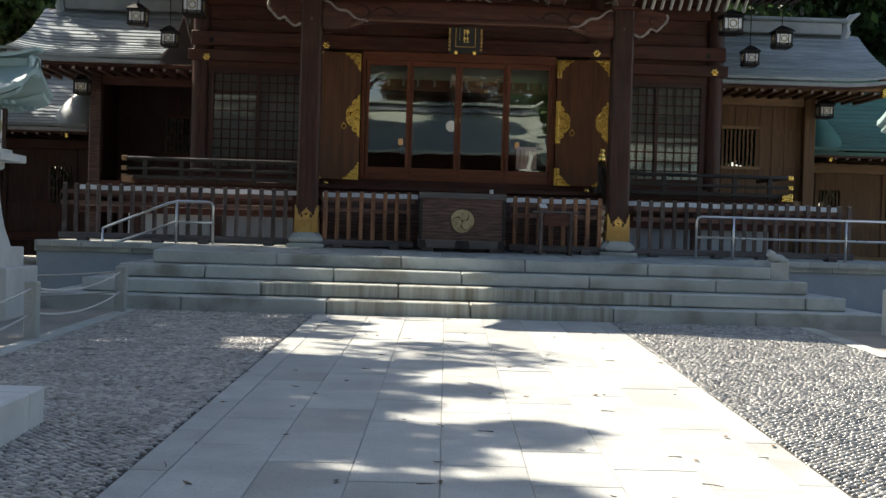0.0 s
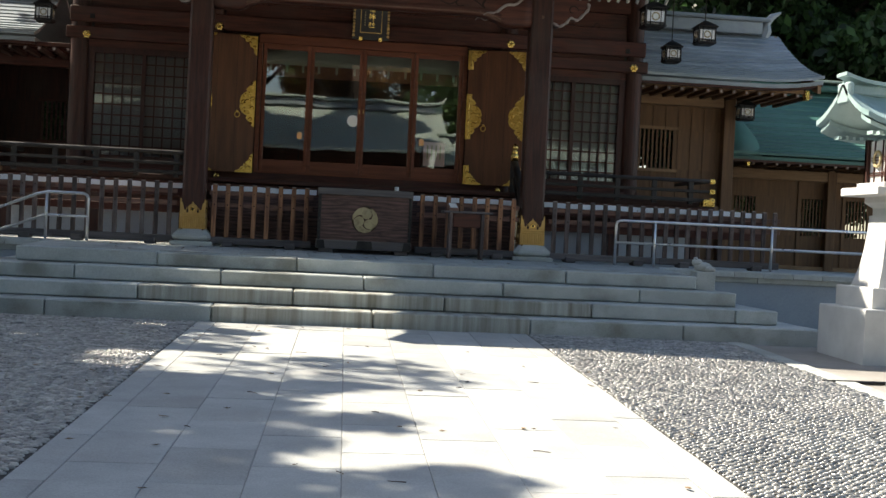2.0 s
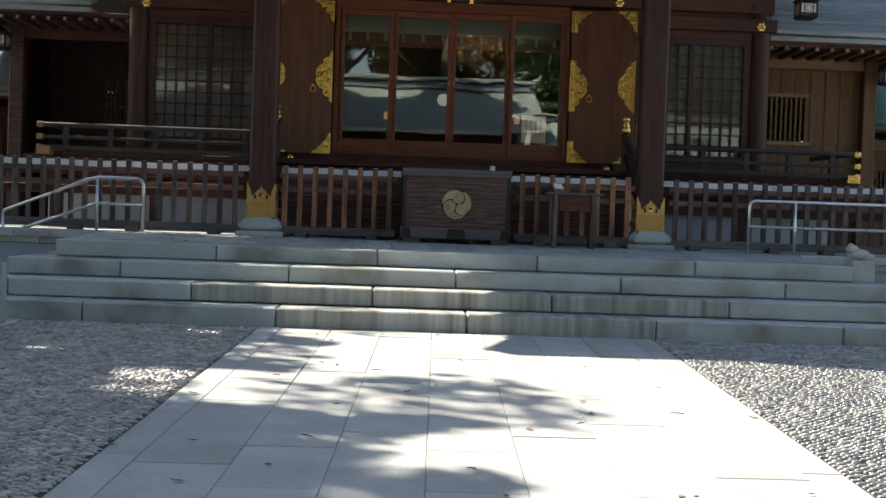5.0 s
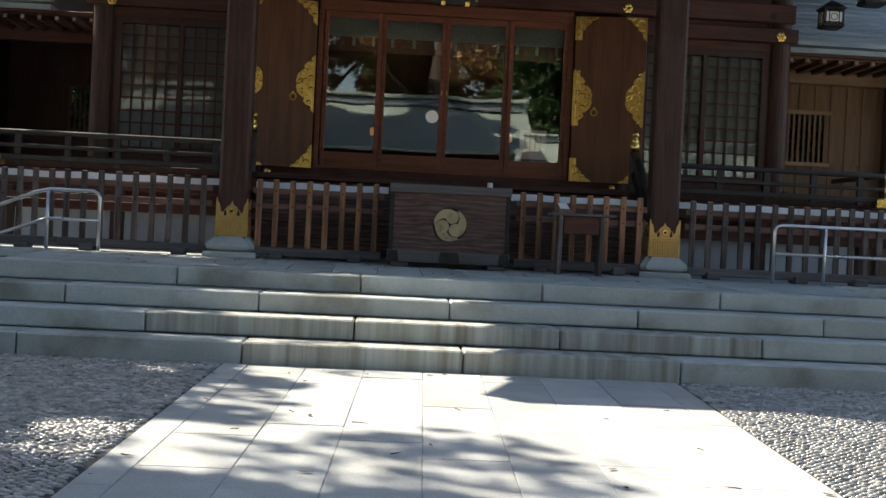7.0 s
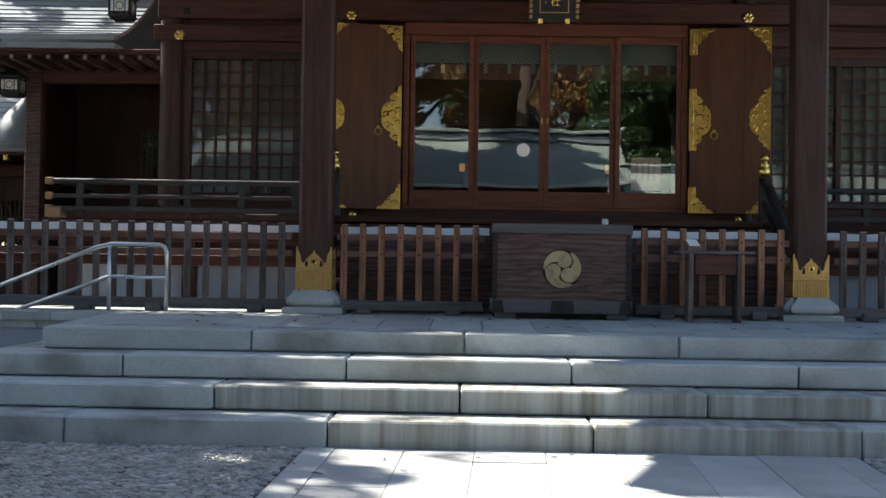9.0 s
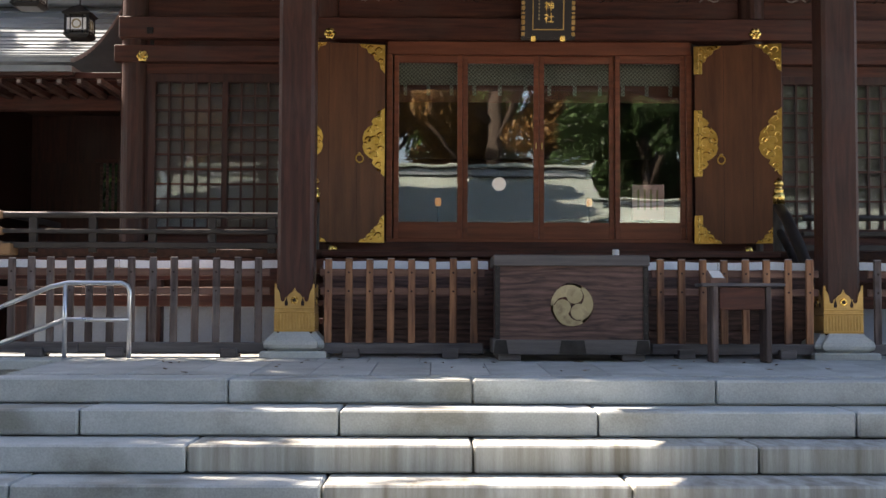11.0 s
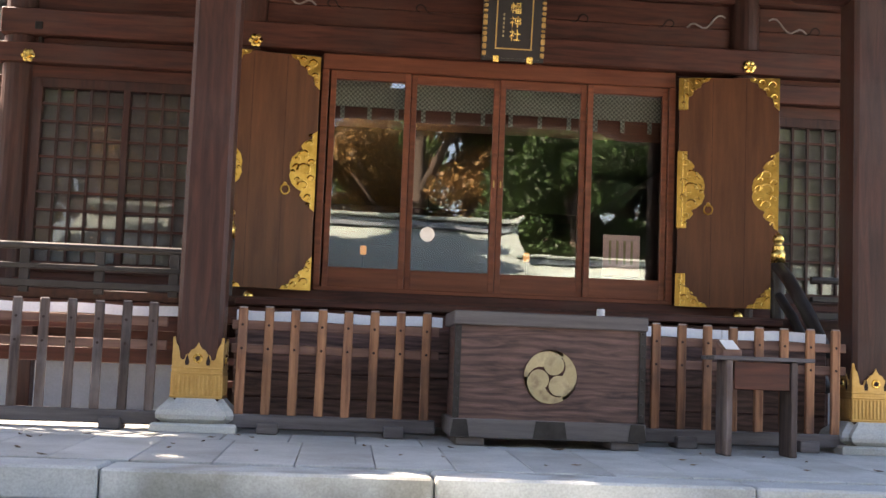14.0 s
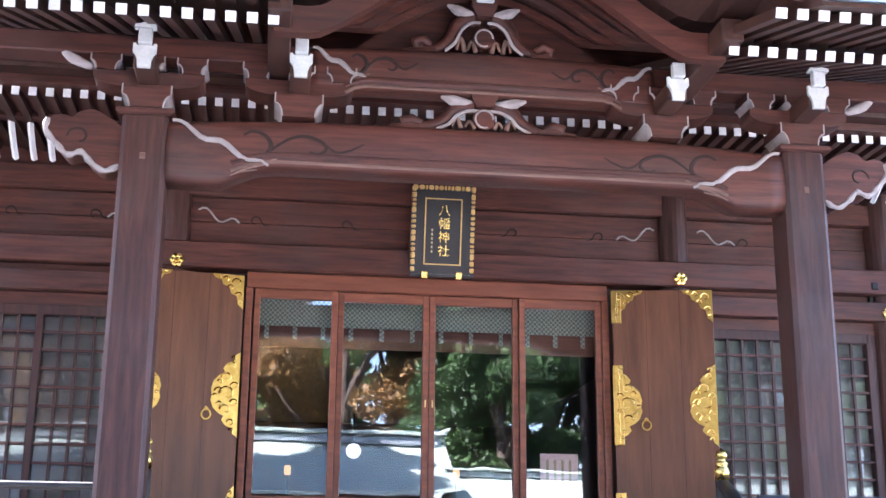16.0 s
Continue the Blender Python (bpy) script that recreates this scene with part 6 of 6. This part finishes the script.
# small stone frog on its block
fg = thing("frog_statue", (4.45, -2.15, 0.55), "small grey stone frog statue on a block", "statue")
bm = bmesh.new()
for (c, r) in (((4.42, -2.2, 0.86), (0.13, 0.09, 0.065)), ((4.34, -2.2, 0.915), (0.075, 0.07, 0.055)), ((4.50, -2.13, 0.83), (0.08, 0.05, 0.045)), ((4.50, -2.27, 0.83), (0.08, 0.05, 0.045)),
               ((4.32, -2.17, 0.965), (0.022, 0.022, 0.022)), ((4.32, -2.23, 0.965), (0.022, 0.022, 0.022))):
    g = bmesh.ops.create_uvsphere(bm, u_segments=12, v_segments=8, radius=1.0)
    for v in g["verts"]:
        v.co = Vector((c[0] + v.co.x * r[0], c[1] + v.co.y * r[1], c[2] + v.co.z * r[2]))
part("frog_body", bm, granite, fg, smooth=True)
part("block", bx(4.30, 4.56, -2.33, -2.06, 0.50, 0.80, 0.01), granite, fg)

# ---- opposite gate building behind the walker ----
gt = thing("gate_building", (-2, -33, -0.6), "gate hall across the court with a pale copper roof", "building")
part("gate_wall", bx(-11.0, 4.4, -36.0, -33.0, -0.8, 4.8), dark_v, gt)
for x in (-9.0, -5.6, -2.2, 1.2, 4.0):
    part("gate_post", rod((x, -30.6, -0.8), (x, -30.6, 4.6), 0.2, 0.2, 12), dark_v, gt)
part("front_slope", sheet(lambda u, v: (-12.0 + 17.3 * u, -28.2 - 5.3 * v, 4.55 + 2.2 * (0.55 * v + 0.45 * v * v) + 0.25 * abs(2 * u - 1) ** 6 * (1 - v)), 24, 10, 0.14), pale_roof, gt)
part("back_slope", sheet(lambda u, v: (-12.0 + 17.3 * u, -39.0 + 5.5 * v, 4.55 + 2.2 * v), 6, 4, 0.14), pale_roof, gt)
part("ridge", bx(-11.5, 5.0, -33.8, -33.2, 6.7, 7.0, 0.04), slate_roof, gt)
part("ridge_cap", bx(-11.8, 5.3, -33.95, -33.05, 7.05, 7.2, 0.03), pale_roof, gt)
part("ridge_end", tube([(4.9, -33.5, 6.3), (5.1, -33.5, 6.8), (5.1, -33.5, 7.1), (5.5, -33.5, 7.4)], [0.22, 0.25, 0.2, 0.04], 8), pale_roof, gt)
cw = thing("corridor_building", (12, -32, -0.6), "low corridor with a pale copper roof beside the gate", "building")
part("corridor_wall", bx(5.4, 24, -33.0, -31.0, -0.8, 4.2), dark_v, cw)
part("front_slope", sheet(lambda u, v: (5.0 + 19 * u, -28.6 - 2.4 * v, 4.2 + 1.15 * v), 4, 4, 0.12), pale_roof, cw)
part("back_slope", sheet(lambda u, v: (5.0 + 19 * u, -33.4 + 2.4 * v, 4.2 + 1.15 * v), 4, 4, 0.12), pale_roof, cw)
part("ridge", bx(5.0, 24, -31.3, -30.7, 5.3, 5.5, 0.04), slate_roof, cw)
part("ridge_cap", bx(4.9, 24, -31.45, -30.55, 5.52, 5.62, 0.03), pale_roof, cw)
# stone guardian beast on its pedestal
gd = thing("guardian_statue", (5.6, -21.5, 0), "weathered stone guardian beast on a pedestal", "statue", "guardian statues")
bm = bmesh.new()
for (c, r) in (((0, 0, 2.0), (0.30, 0.42, 0.40)), ((0, 0.25, 2.55), (0.27, 0.28, 0.30)), ((0, 0.48, 2.50), (0.15, 0.16, 0.14)), ((0.15, 0.3, 1.75), (0.1, 0.12, 0.35)), ((-0.15, 0.3, 1.75), (0.1, 0.12, 0.35)),
               ((0, -0.42, 2.3), (0.16, 0.14, 0.4)), ((0.2, 0.2, 2.72), (0.1, 0.1, 0.12)), ((-0.2, 0.2, 2.72), (0.1, 0.1, 0.12))):
    g = bmesh.ops.create_uvsphere(bm, u_segments=12, v_segments=8, radius=1.0)
    for v in g["verts"]:
        v.co = Vector((5.6 + c[0] + v.co.x * r[0], -21.5 + c[1] + v.co.y * r[1], c[2] + v.co.z * r[2]))
square_lathe([(0.65, -0.5), (0.65, 0.5), (0.5, 0.5), (0.45, 1.3), (0.55, 1.35), (0.55, 1.45)], (5.6, -21.5, 0), bm)
part("beast", bm, lantern_stone, gd)


# ---- trees ----
def leaf_mass(clumps, per, size, seed, name, mat, parent):
    """Many small folded leaves scattered through the clumps of a crown."""
    rg = np.random.default_rng(seed)
    verts, faces = [], []
    for (cx, cy, cz, r) in clumps:
        n = int(per * r * r)
        d = rg.normal(size=(n, 3))
        d /= np.linalg.norm(d, axis=1)[:, None]
        rad = r * rg.uniform(0.25, 1.0, n) ** 0.5
        c = np.array((cx, cy, cz)) + d * rad[:, None] * (1, 1, 0.72)
        u = rg.normal(size=(n, 3))
        u /= np.linalg.norm(u, axis=1)[:, None]
        w = np.cross(u, rg.normal(size=(n, 3)))
        w /= np.linalg.norm(w, axis=1)[:, None]
        s = size * rg.uniform(0.6, 1.4, n)[:, None]
        quad = np.stack([c - u * s, c + w * s * 0.55, c + u * s, c - w * s * 0.55], 1)
        base = len(verts)
        verts.extend(quad.reshape(-1, 3).tolist())
        faces.extend([(base + 4 * k, base + 4 * k + 1, base + 4 * k + 2, base + 4 * k + 3) for k in range(n)])
    me = bpy.data.meshes.new(name)
    me.from_pydata(verts, [], faces)
    me.materials.append(mat)
    return under(new(name, me), parent)


def tree(x, y, height, crown, seed, mat, label, z_low=0.42, per=420, size=0.13, clumps=34):
    rg = random.Random(seed)
    t = thing("tree", (x, y, 0), label, "tree", "trees round the court")
    lean = (rg.uniform(-0.4, 0.4), rg.uniform(-0.4, 0.4))
    r0 = 0.028 * height
    bm = tube([(x, y, -0.1), (x + lean[0] * 0.2, y + lean[1] * 0.2, height * 0.2), (x + lean[0] * 0.6, y + lean[1] * 0.5, height * 0.5), (x + lean[0], y + lean[1], height * 0.92)], [r0 * 1.4, r0, r0 * 0.7, r0 * 0.12], 10)
    part("trunk", bm, bark, t, smooth=True)
    cl = []
    limbs = 9
    for k in range(limbs):
        a = 2 * math.pi * k / limbs + rg.uniform(-0.3, 0.3)
        z0 = height * rg.uniform(z_low * 0.85, 0.75)
        ln = crown * rg.uniform(0.6, 1.0)
        end = (x + ln * math.cos(a), y + ln * math.sin(a), z0 + rg.uniform(0.10, 0.25) * height)
        mid = (x + 0.5 * ln * math.cos(a), y + 0.5 * ln * math.sin(a), z0 + 0.08 * height)
        part("limb", tube([(x + lean[0] * 0.5, y + lean[1] * 0.5, z0 - 0.05 * height), mid, end], [r0 * 0.42, r0 * 0.28, r0 * 0.06], 7), bark, t, smooth=True)
        for q in range(clumps // limbs):
            u = rg.uniform(0.45, 1.05)
            cl.append((x + u * ln * math.cos(a) + rg.uniform(-0.8, 0.8), y + u * ln * math.sin(a) + rg.uniform(-0.8, 0.8), z0 + (0.08 + 0.16 * u) * height + rg.uniform(-0.8, 0.8), rg.uniform(0.55, 1.15) * crown * 0.24))
    for q in range(6):
        cl.append((x + rg.uniform(-0.4, 0.4) * crown, y + rg.uniform(-0.4, 0.4) * crown, height * rg.uniform(0.8, 1.0), crown * rg.uniform(0.2, 0.32)))
    leaf_mass(cl, per, size, seed, "crown", mat, t)
    return t


EV = "tall broadleaf evergreen with a dense dark crown"
# unseen trees added to shade the left court, foliage set up-sun of each shadow
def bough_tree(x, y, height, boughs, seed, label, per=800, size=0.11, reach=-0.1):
    """A tree with long boughs: start x, end x, y and girth of the shadow that each bough's foliage casts at height
    reach.
    """
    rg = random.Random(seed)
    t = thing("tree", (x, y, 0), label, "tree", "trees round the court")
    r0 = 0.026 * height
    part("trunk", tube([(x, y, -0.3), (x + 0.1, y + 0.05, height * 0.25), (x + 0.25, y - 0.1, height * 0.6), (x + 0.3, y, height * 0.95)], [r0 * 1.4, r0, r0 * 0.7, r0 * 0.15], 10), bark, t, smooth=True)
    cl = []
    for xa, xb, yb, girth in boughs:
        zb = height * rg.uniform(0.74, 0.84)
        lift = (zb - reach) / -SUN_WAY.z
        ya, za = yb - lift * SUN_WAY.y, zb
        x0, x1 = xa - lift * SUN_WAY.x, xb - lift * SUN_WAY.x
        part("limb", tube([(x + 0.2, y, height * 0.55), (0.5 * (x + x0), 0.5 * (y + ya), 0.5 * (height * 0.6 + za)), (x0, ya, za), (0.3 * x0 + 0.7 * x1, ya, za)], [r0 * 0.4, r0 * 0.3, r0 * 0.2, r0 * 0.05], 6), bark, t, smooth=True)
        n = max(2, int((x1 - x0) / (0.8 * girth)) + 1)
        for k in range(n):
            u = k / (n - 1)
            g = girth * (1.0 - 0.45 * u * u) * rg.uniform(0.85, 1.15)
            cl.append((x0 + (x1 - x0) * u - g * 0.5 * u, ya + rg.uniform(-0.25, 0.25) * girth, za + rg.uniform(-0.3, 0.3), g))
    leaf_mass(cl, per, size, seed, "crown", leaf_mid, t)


# this one is added to keep sun off the platform and upper stair
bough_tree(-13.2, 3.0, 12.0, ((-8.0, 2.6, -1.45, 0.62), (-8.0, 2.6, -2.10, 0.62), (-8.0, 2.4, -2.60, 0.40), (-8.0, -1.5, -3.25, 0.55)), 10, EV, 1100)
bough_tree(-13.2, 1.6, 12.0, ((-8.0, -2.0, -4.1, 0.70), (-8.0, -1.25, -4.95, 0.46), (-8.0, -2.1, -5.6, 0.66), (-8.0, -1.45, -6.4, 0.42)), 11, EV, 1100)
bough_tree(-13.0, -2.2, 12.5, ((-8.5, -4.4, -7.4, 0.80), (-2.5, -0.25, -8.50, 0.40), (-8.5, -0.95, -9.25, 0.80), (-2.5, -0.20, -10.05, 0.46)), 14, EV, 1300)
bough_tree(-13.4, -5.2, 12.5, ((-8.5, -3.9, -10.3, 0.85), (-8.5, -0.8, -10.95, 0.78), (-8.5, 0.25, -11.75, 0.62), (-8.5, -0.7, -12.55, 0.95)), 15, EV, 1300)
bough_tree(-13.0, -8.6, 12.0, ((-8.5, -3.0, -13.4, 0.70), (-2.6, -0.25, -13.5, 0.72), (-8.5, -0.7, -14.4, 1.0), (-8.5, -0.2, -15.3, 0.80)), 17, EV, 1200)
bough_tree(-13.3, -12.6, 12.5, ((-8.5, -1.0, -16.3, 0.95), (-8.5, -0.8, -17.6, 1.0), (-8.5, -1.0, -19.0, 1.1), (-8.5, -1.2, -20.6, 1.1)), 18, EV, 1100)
# tall unseen crowns, added to cut the sky light over the left court
for k, y in enumerate((-2.0, -8.0, -14.0)):
    tree(-17.5, y, 16.0, 4.6, 90 + k, leaf_mid, EV, 0.4, per=420, clumps=72)
for x, y in ((-6.0, 10.2), (6.0, 10.2), (-9.5, 12.6), (9.5, 12.6), (12.6, 12.8), (-12.6, 12.8)):
    tree(x, y, 4.4, 1.7, int(40 + x), leaf_dark, "low dense evergreen shrub behind the side wing", 0.12, per=2200, size=0.06, clumps=90)
tree(-14.2, 3.0, 14.0, 4.2, 12, leaf_dark, EV, 0.5, per=200, clumps=45)
tree(-20.5, 9.0, 15.5, 5.0, 13, leaf_dark, EV, 0.4, per=170)
# small unseen crown added to shade the left of the platform
tree(-11.2, 3.6, 11.5, 1.8, 20, leaf_mid, EV, 0.58, per=170, clumps=27)
# boughs placed so that their shadows dapple the left wing roofs
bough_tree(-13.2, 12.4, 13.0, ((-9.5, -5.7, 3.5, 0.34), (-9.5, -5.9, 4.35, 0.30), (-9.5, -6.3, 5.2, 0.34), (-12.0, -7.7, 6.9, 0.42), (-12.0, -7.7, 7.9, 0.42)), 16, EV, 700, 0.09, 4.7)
tree(-13.8, 17.5, 14.5, 4.2, 21, leaf_mid, EV, 0.25, per=420, clumps=63)
tree(-12.2, 15.6, 10.0, 3.4, 22, leaf_mid, EV, 0.18, per=600, clumps=81)
# trees beyond the wings
for k, (x, y, h, c) in enumerate(((-11, 18, 13, 4.5), (-17, 16, 15, 5), (-8, 20, 15, 4.5), (-22, 12, 15, 5), (11, 17, 13, 4.5), (16, 15, 14, 4.6), (20, 19, 15, 5), (9.5, 22, 15, 4.6), (24, 13, 14, 5), (14, 23, 16, 5), (18, 27, 20, 5.5), (13, 29, 20, 5.5), (24, 25, 19, 5.5), (9, 30, 19, 5.5))):
    tree(x, y, h, c, 30 + k, leaf_dark if k % 3 else leaf_mid, EV, 0.22, per=300, size=0.16)
for k, (x, y) in enumerate(((13.5, 16.5), (17.5, 18.5), (21.5, 16.0), (15.5, 21.5))):
    tree(x, y, 10.5, 4.4, 80 + k, leaf_dark, "low spreading evergreen behind the corridor wing", 0.16, per=330, size=0.15, clumps=63)
# trees beside and behind the gate
tree(-13.5, -26.0, 15, 4.6, 51, leaf_mid, EV, 0.45, clumps=80)
tree(-7.4, -26.2, 14.5, 4.2, 52, leaf_autumn, "tall tree with brownish autumn leaves", 0.50, clumps=160, per=800)
tree(-4.6, -25.4, 14.0, 3.4, 54, leaf_autumn, "tall tree with brownish autumn leaves", 0.52, clumps=120, per=800)
tree(-11.2, -24.0, 15.5, 4.2, 53, leaf_mid, EV, 0.58, clumps=100, per=500)
for k, (x, y, h, c) in enumerate(((-14, -44, 19, 6), (-6, -45, 19, 6), (1.5, -44, 20, 6), (9, -42, 18, 6), (16, -44, 19, 6), (23, -43, 18, 6), (-22, -43, 18, 6), (8.5, -37.5, 12, 4.2), (14, -38, 11, 4), (-10, -52, 22, 7), (5, -52, 23, 7), (18, -52, 22, 7), (21, -41, 21, 6), (28, -43, 22, 6.5), (12.5, -47, 23, 6.5), (34, -41, 21, 6.5), (-29, -43, 20, 6.5))):
    a = k in (0, 1, 2, 6, 9)
    tree(x, y, h, c, 60 + k, leaf_autumn if a else leaf_dark if k in (3, 7, 8) else leaf_mid, "tall tree with brownish autumn leaves" if a else EV, 0.22, per=520, size=0.125, clumps=54)

# ---- pebble fields ----
def pebble_field(name, x0, x1, y0, y1, seed):
    rg = np.random.default_rng(seed)
    dx, dy = 0.062, 0.034
    nx, ny = int((x1 - x0) / dx), int((y1 - y0) / dy)
    ii, jj = np.meshgrid(np.arange(nx), np.arange(ny), indexing="ij")
    cx = (x0 + (ii + 0.5 + 0.5 * (jj % 2)) * dx + rg.uniform(-0.010, 0.010, ii.shape)).ravel()
    cy = (y0 + (jj + 0.5) * dy + rg.uniform(-0.006, 0.006, ii.shape)).ravel()
    keep = (cx > x0 + 0.02) & (cx < x1 - 0.02) & (rg.uniform(size=cx.shape) < 0.985)
    cx, cy = cx[keep], cy[keep]
    n = len(cx)
    a = rg.uniform(-0.35, 0.35, n)
    lx, ly, h = rg.uniform(0.024, 0.032, n), rg.uniform(0.0115, 0.0165, n), rg.uniform(0.003, 0.011, n)
    cx = cx + 0.031 * (cy + 3.85)
    fall = -0.02 * (-3.85 - cy)
    rings = []
    for scale, zz in ((1.0, -1.2), (0.93, 0.40), (0.56, 1.0)):
        pts = []
        for k in range(6):
            t = 2 * math.pi * k / 6
            ux, uy = lx * scale * math.cos(t), ly * scale * math.sin(t)
            pts.append(np.stack([cx + ux * np.cos(a) - uy * np.sin(a), cy + ux * np.sin(a) + uy * np.cos(a), h * zz + fall], -1))
        rings.append(np.stack(pts, 1))
    v = np.stack(rings, 1).reshape(n, 18, 3)
    faces = []
    for r in range(2):
        for k in range(6):
            faces.append((6 * r + k, 6 * r + (k + 1) % 6, 6 * r + 6 + (k + 1) % 6, 6 * r + 6 + k))
    quads = (np.array(faces)[None] + (18 * np.arange(n))[:, None, None]).reshape(-1, 4)
    tops = (np.arange(12, 18)[None] + (18 * np.arange(n))[:, None])
    me = bpy.data.meshes.new(name)
    me.from_pydata(v.reshape(-1, 3).tolist(), [], quads.tolist() + tops.tolist())
    me.materials.append(pebble_stone)
    for p in me.polygons:
        p.use_smooth = True
    return tagged(new(name, me), "grey beach pebbles set on edge in mortar", "pebbles", kind="stuff")


pebble_field("pebble_field", FIELD_L, PAVE_L - 0.005, -21.5, -3.86, 3)
pebble_field("pebble_field", PAVE_R + 0.005, FIELD_R, -21.5, -3.86, 4)

# ---- paving slabs of the approach ----
approach = thing("approach_paving", (-0.2, -11, 0), "pale grey granite slab paving of the approach", "pavement", kind="structure")
rs = random.Random(9)
for xa, xb in ((PAVE_L, PAVE_L + 0.21), (PAVE_R - 0.215, PAVE_R)):
    y = -27.6
    while y < -3.9:
        ln = 1.2
        part("border_slab", laid(bx(xa + 0.003, xb - 0.003, y + 0.003, min(y + ln, -3.87) - 0.003, -0.06, rs.uniform(-0.001, 0.003), 0.003)), paving_stone, approach)
        y += ln
n_col = 7
cw_ = 0.485
for c in range(n_col):
    y = -27.75 + 0.45 * (c % 2)
    while y < -3.9:
        ln = 0.9
        a, b = max(y, -27.6), min(y + ln, -3.87)
        if b - a > 0.08:
            x = PAVE_L + 0.21 + cw_ * c
            part("paving_slab", laid(bx(x + 0.0025, x + cw_ - 0.0025, a + 0.0025, b - 0.0025, -0.06, rs.uniform(-0.002, 0.003), 0.003)), paving_stone, approach)
        y += ln

# ---- fallen leaves ----
rs = random.Random(21)
leaf_me = []
for k in range(3):
    bm = bmesh.new()
    w, l = 0.008 + 0.003 * k, 0.022 + 0.009 * k
    pts = [(-l, 0, 0.004), (-l * 0.3, w, 0.010), (l * 0.6, w * 0.7, 0.006), (l, 0, 0.014), (l * 0.5, -w, 0.008), (-l * 0.4, -w * 0.9, 0.005)]
    vs = [bm.verts.new(p) for p in pts]
    mid = bm.verts.new((0, 0, 0.002))
    for i in range(6):
        bm.faces.new((vs[i], vs[(i + 1) % 6], mid))
    me = bpy.data.meshes.new("fallen_leaf")
    bm.to_mesh(me)
    bm.free()
    me.materials.append(leaf_dry)
    leaf_me.append(me)
for k in range(80):
    y = rs.uniform(-16.5, -4.0)
    ob = new("fallen_leaf", rs.choice(leaf_me))
    ob.matrix_basis = Matrix.Translation((rs.uniform(-3.4, 1.8), y, gz(y) + 0.005)) @ Matrix.Rotation(rs.uniform(0, 6.3), 4, 'Z')
    tagged(ob, "small dry brown leaf lying on the paving", "leaf", "fallen leaves")


for k in range(34):
    y = rs.uniform(-1.95, -0.2)
    ob = new("fallen_leaf", rs.choice(leaf_me))
    ob.matrix_basis = Matrix.Translation((rs.uniform(-3.6, 3.2), y, floor_z(y) + 0.001)) @ Matrix.Rotation(rs.uniform(0, 6.3), 4, 'Z')
    tagged(ob, "small dry brown leaf lying on the stone platform", "leaf", "fallen leaves")

# ---- fallen twigs ----
for k in range(36):
    y = rs.uniform(-16.0, -4.3)
    x, a, ln = rs.uniform(-2.4, 1.7) + skew(y), rs.uniform(0, 6.3), rs.uniform(0.05, 0.13)
    pts = [(x + ln * (q - 0.5) * math.cos(a) + 0.12 * ln * math.sin(q * 4 + a), y + ln * (q - 0.5) * math.sin(a) + 0.12 * ln * math.cos(q * 5), gz(y) + 0.006 + 0.004 * math.sin(3.1 * q)) for q in (0, 0.3, 0.65, 1.0)]
    tw = part("twig", tube(pts, [0.0035, 0.003, 0.0025, 0.0012], 5), bark)
    tagged(tw, "thin dry brown twig lying on the paving", "twig", "fallen twigs")
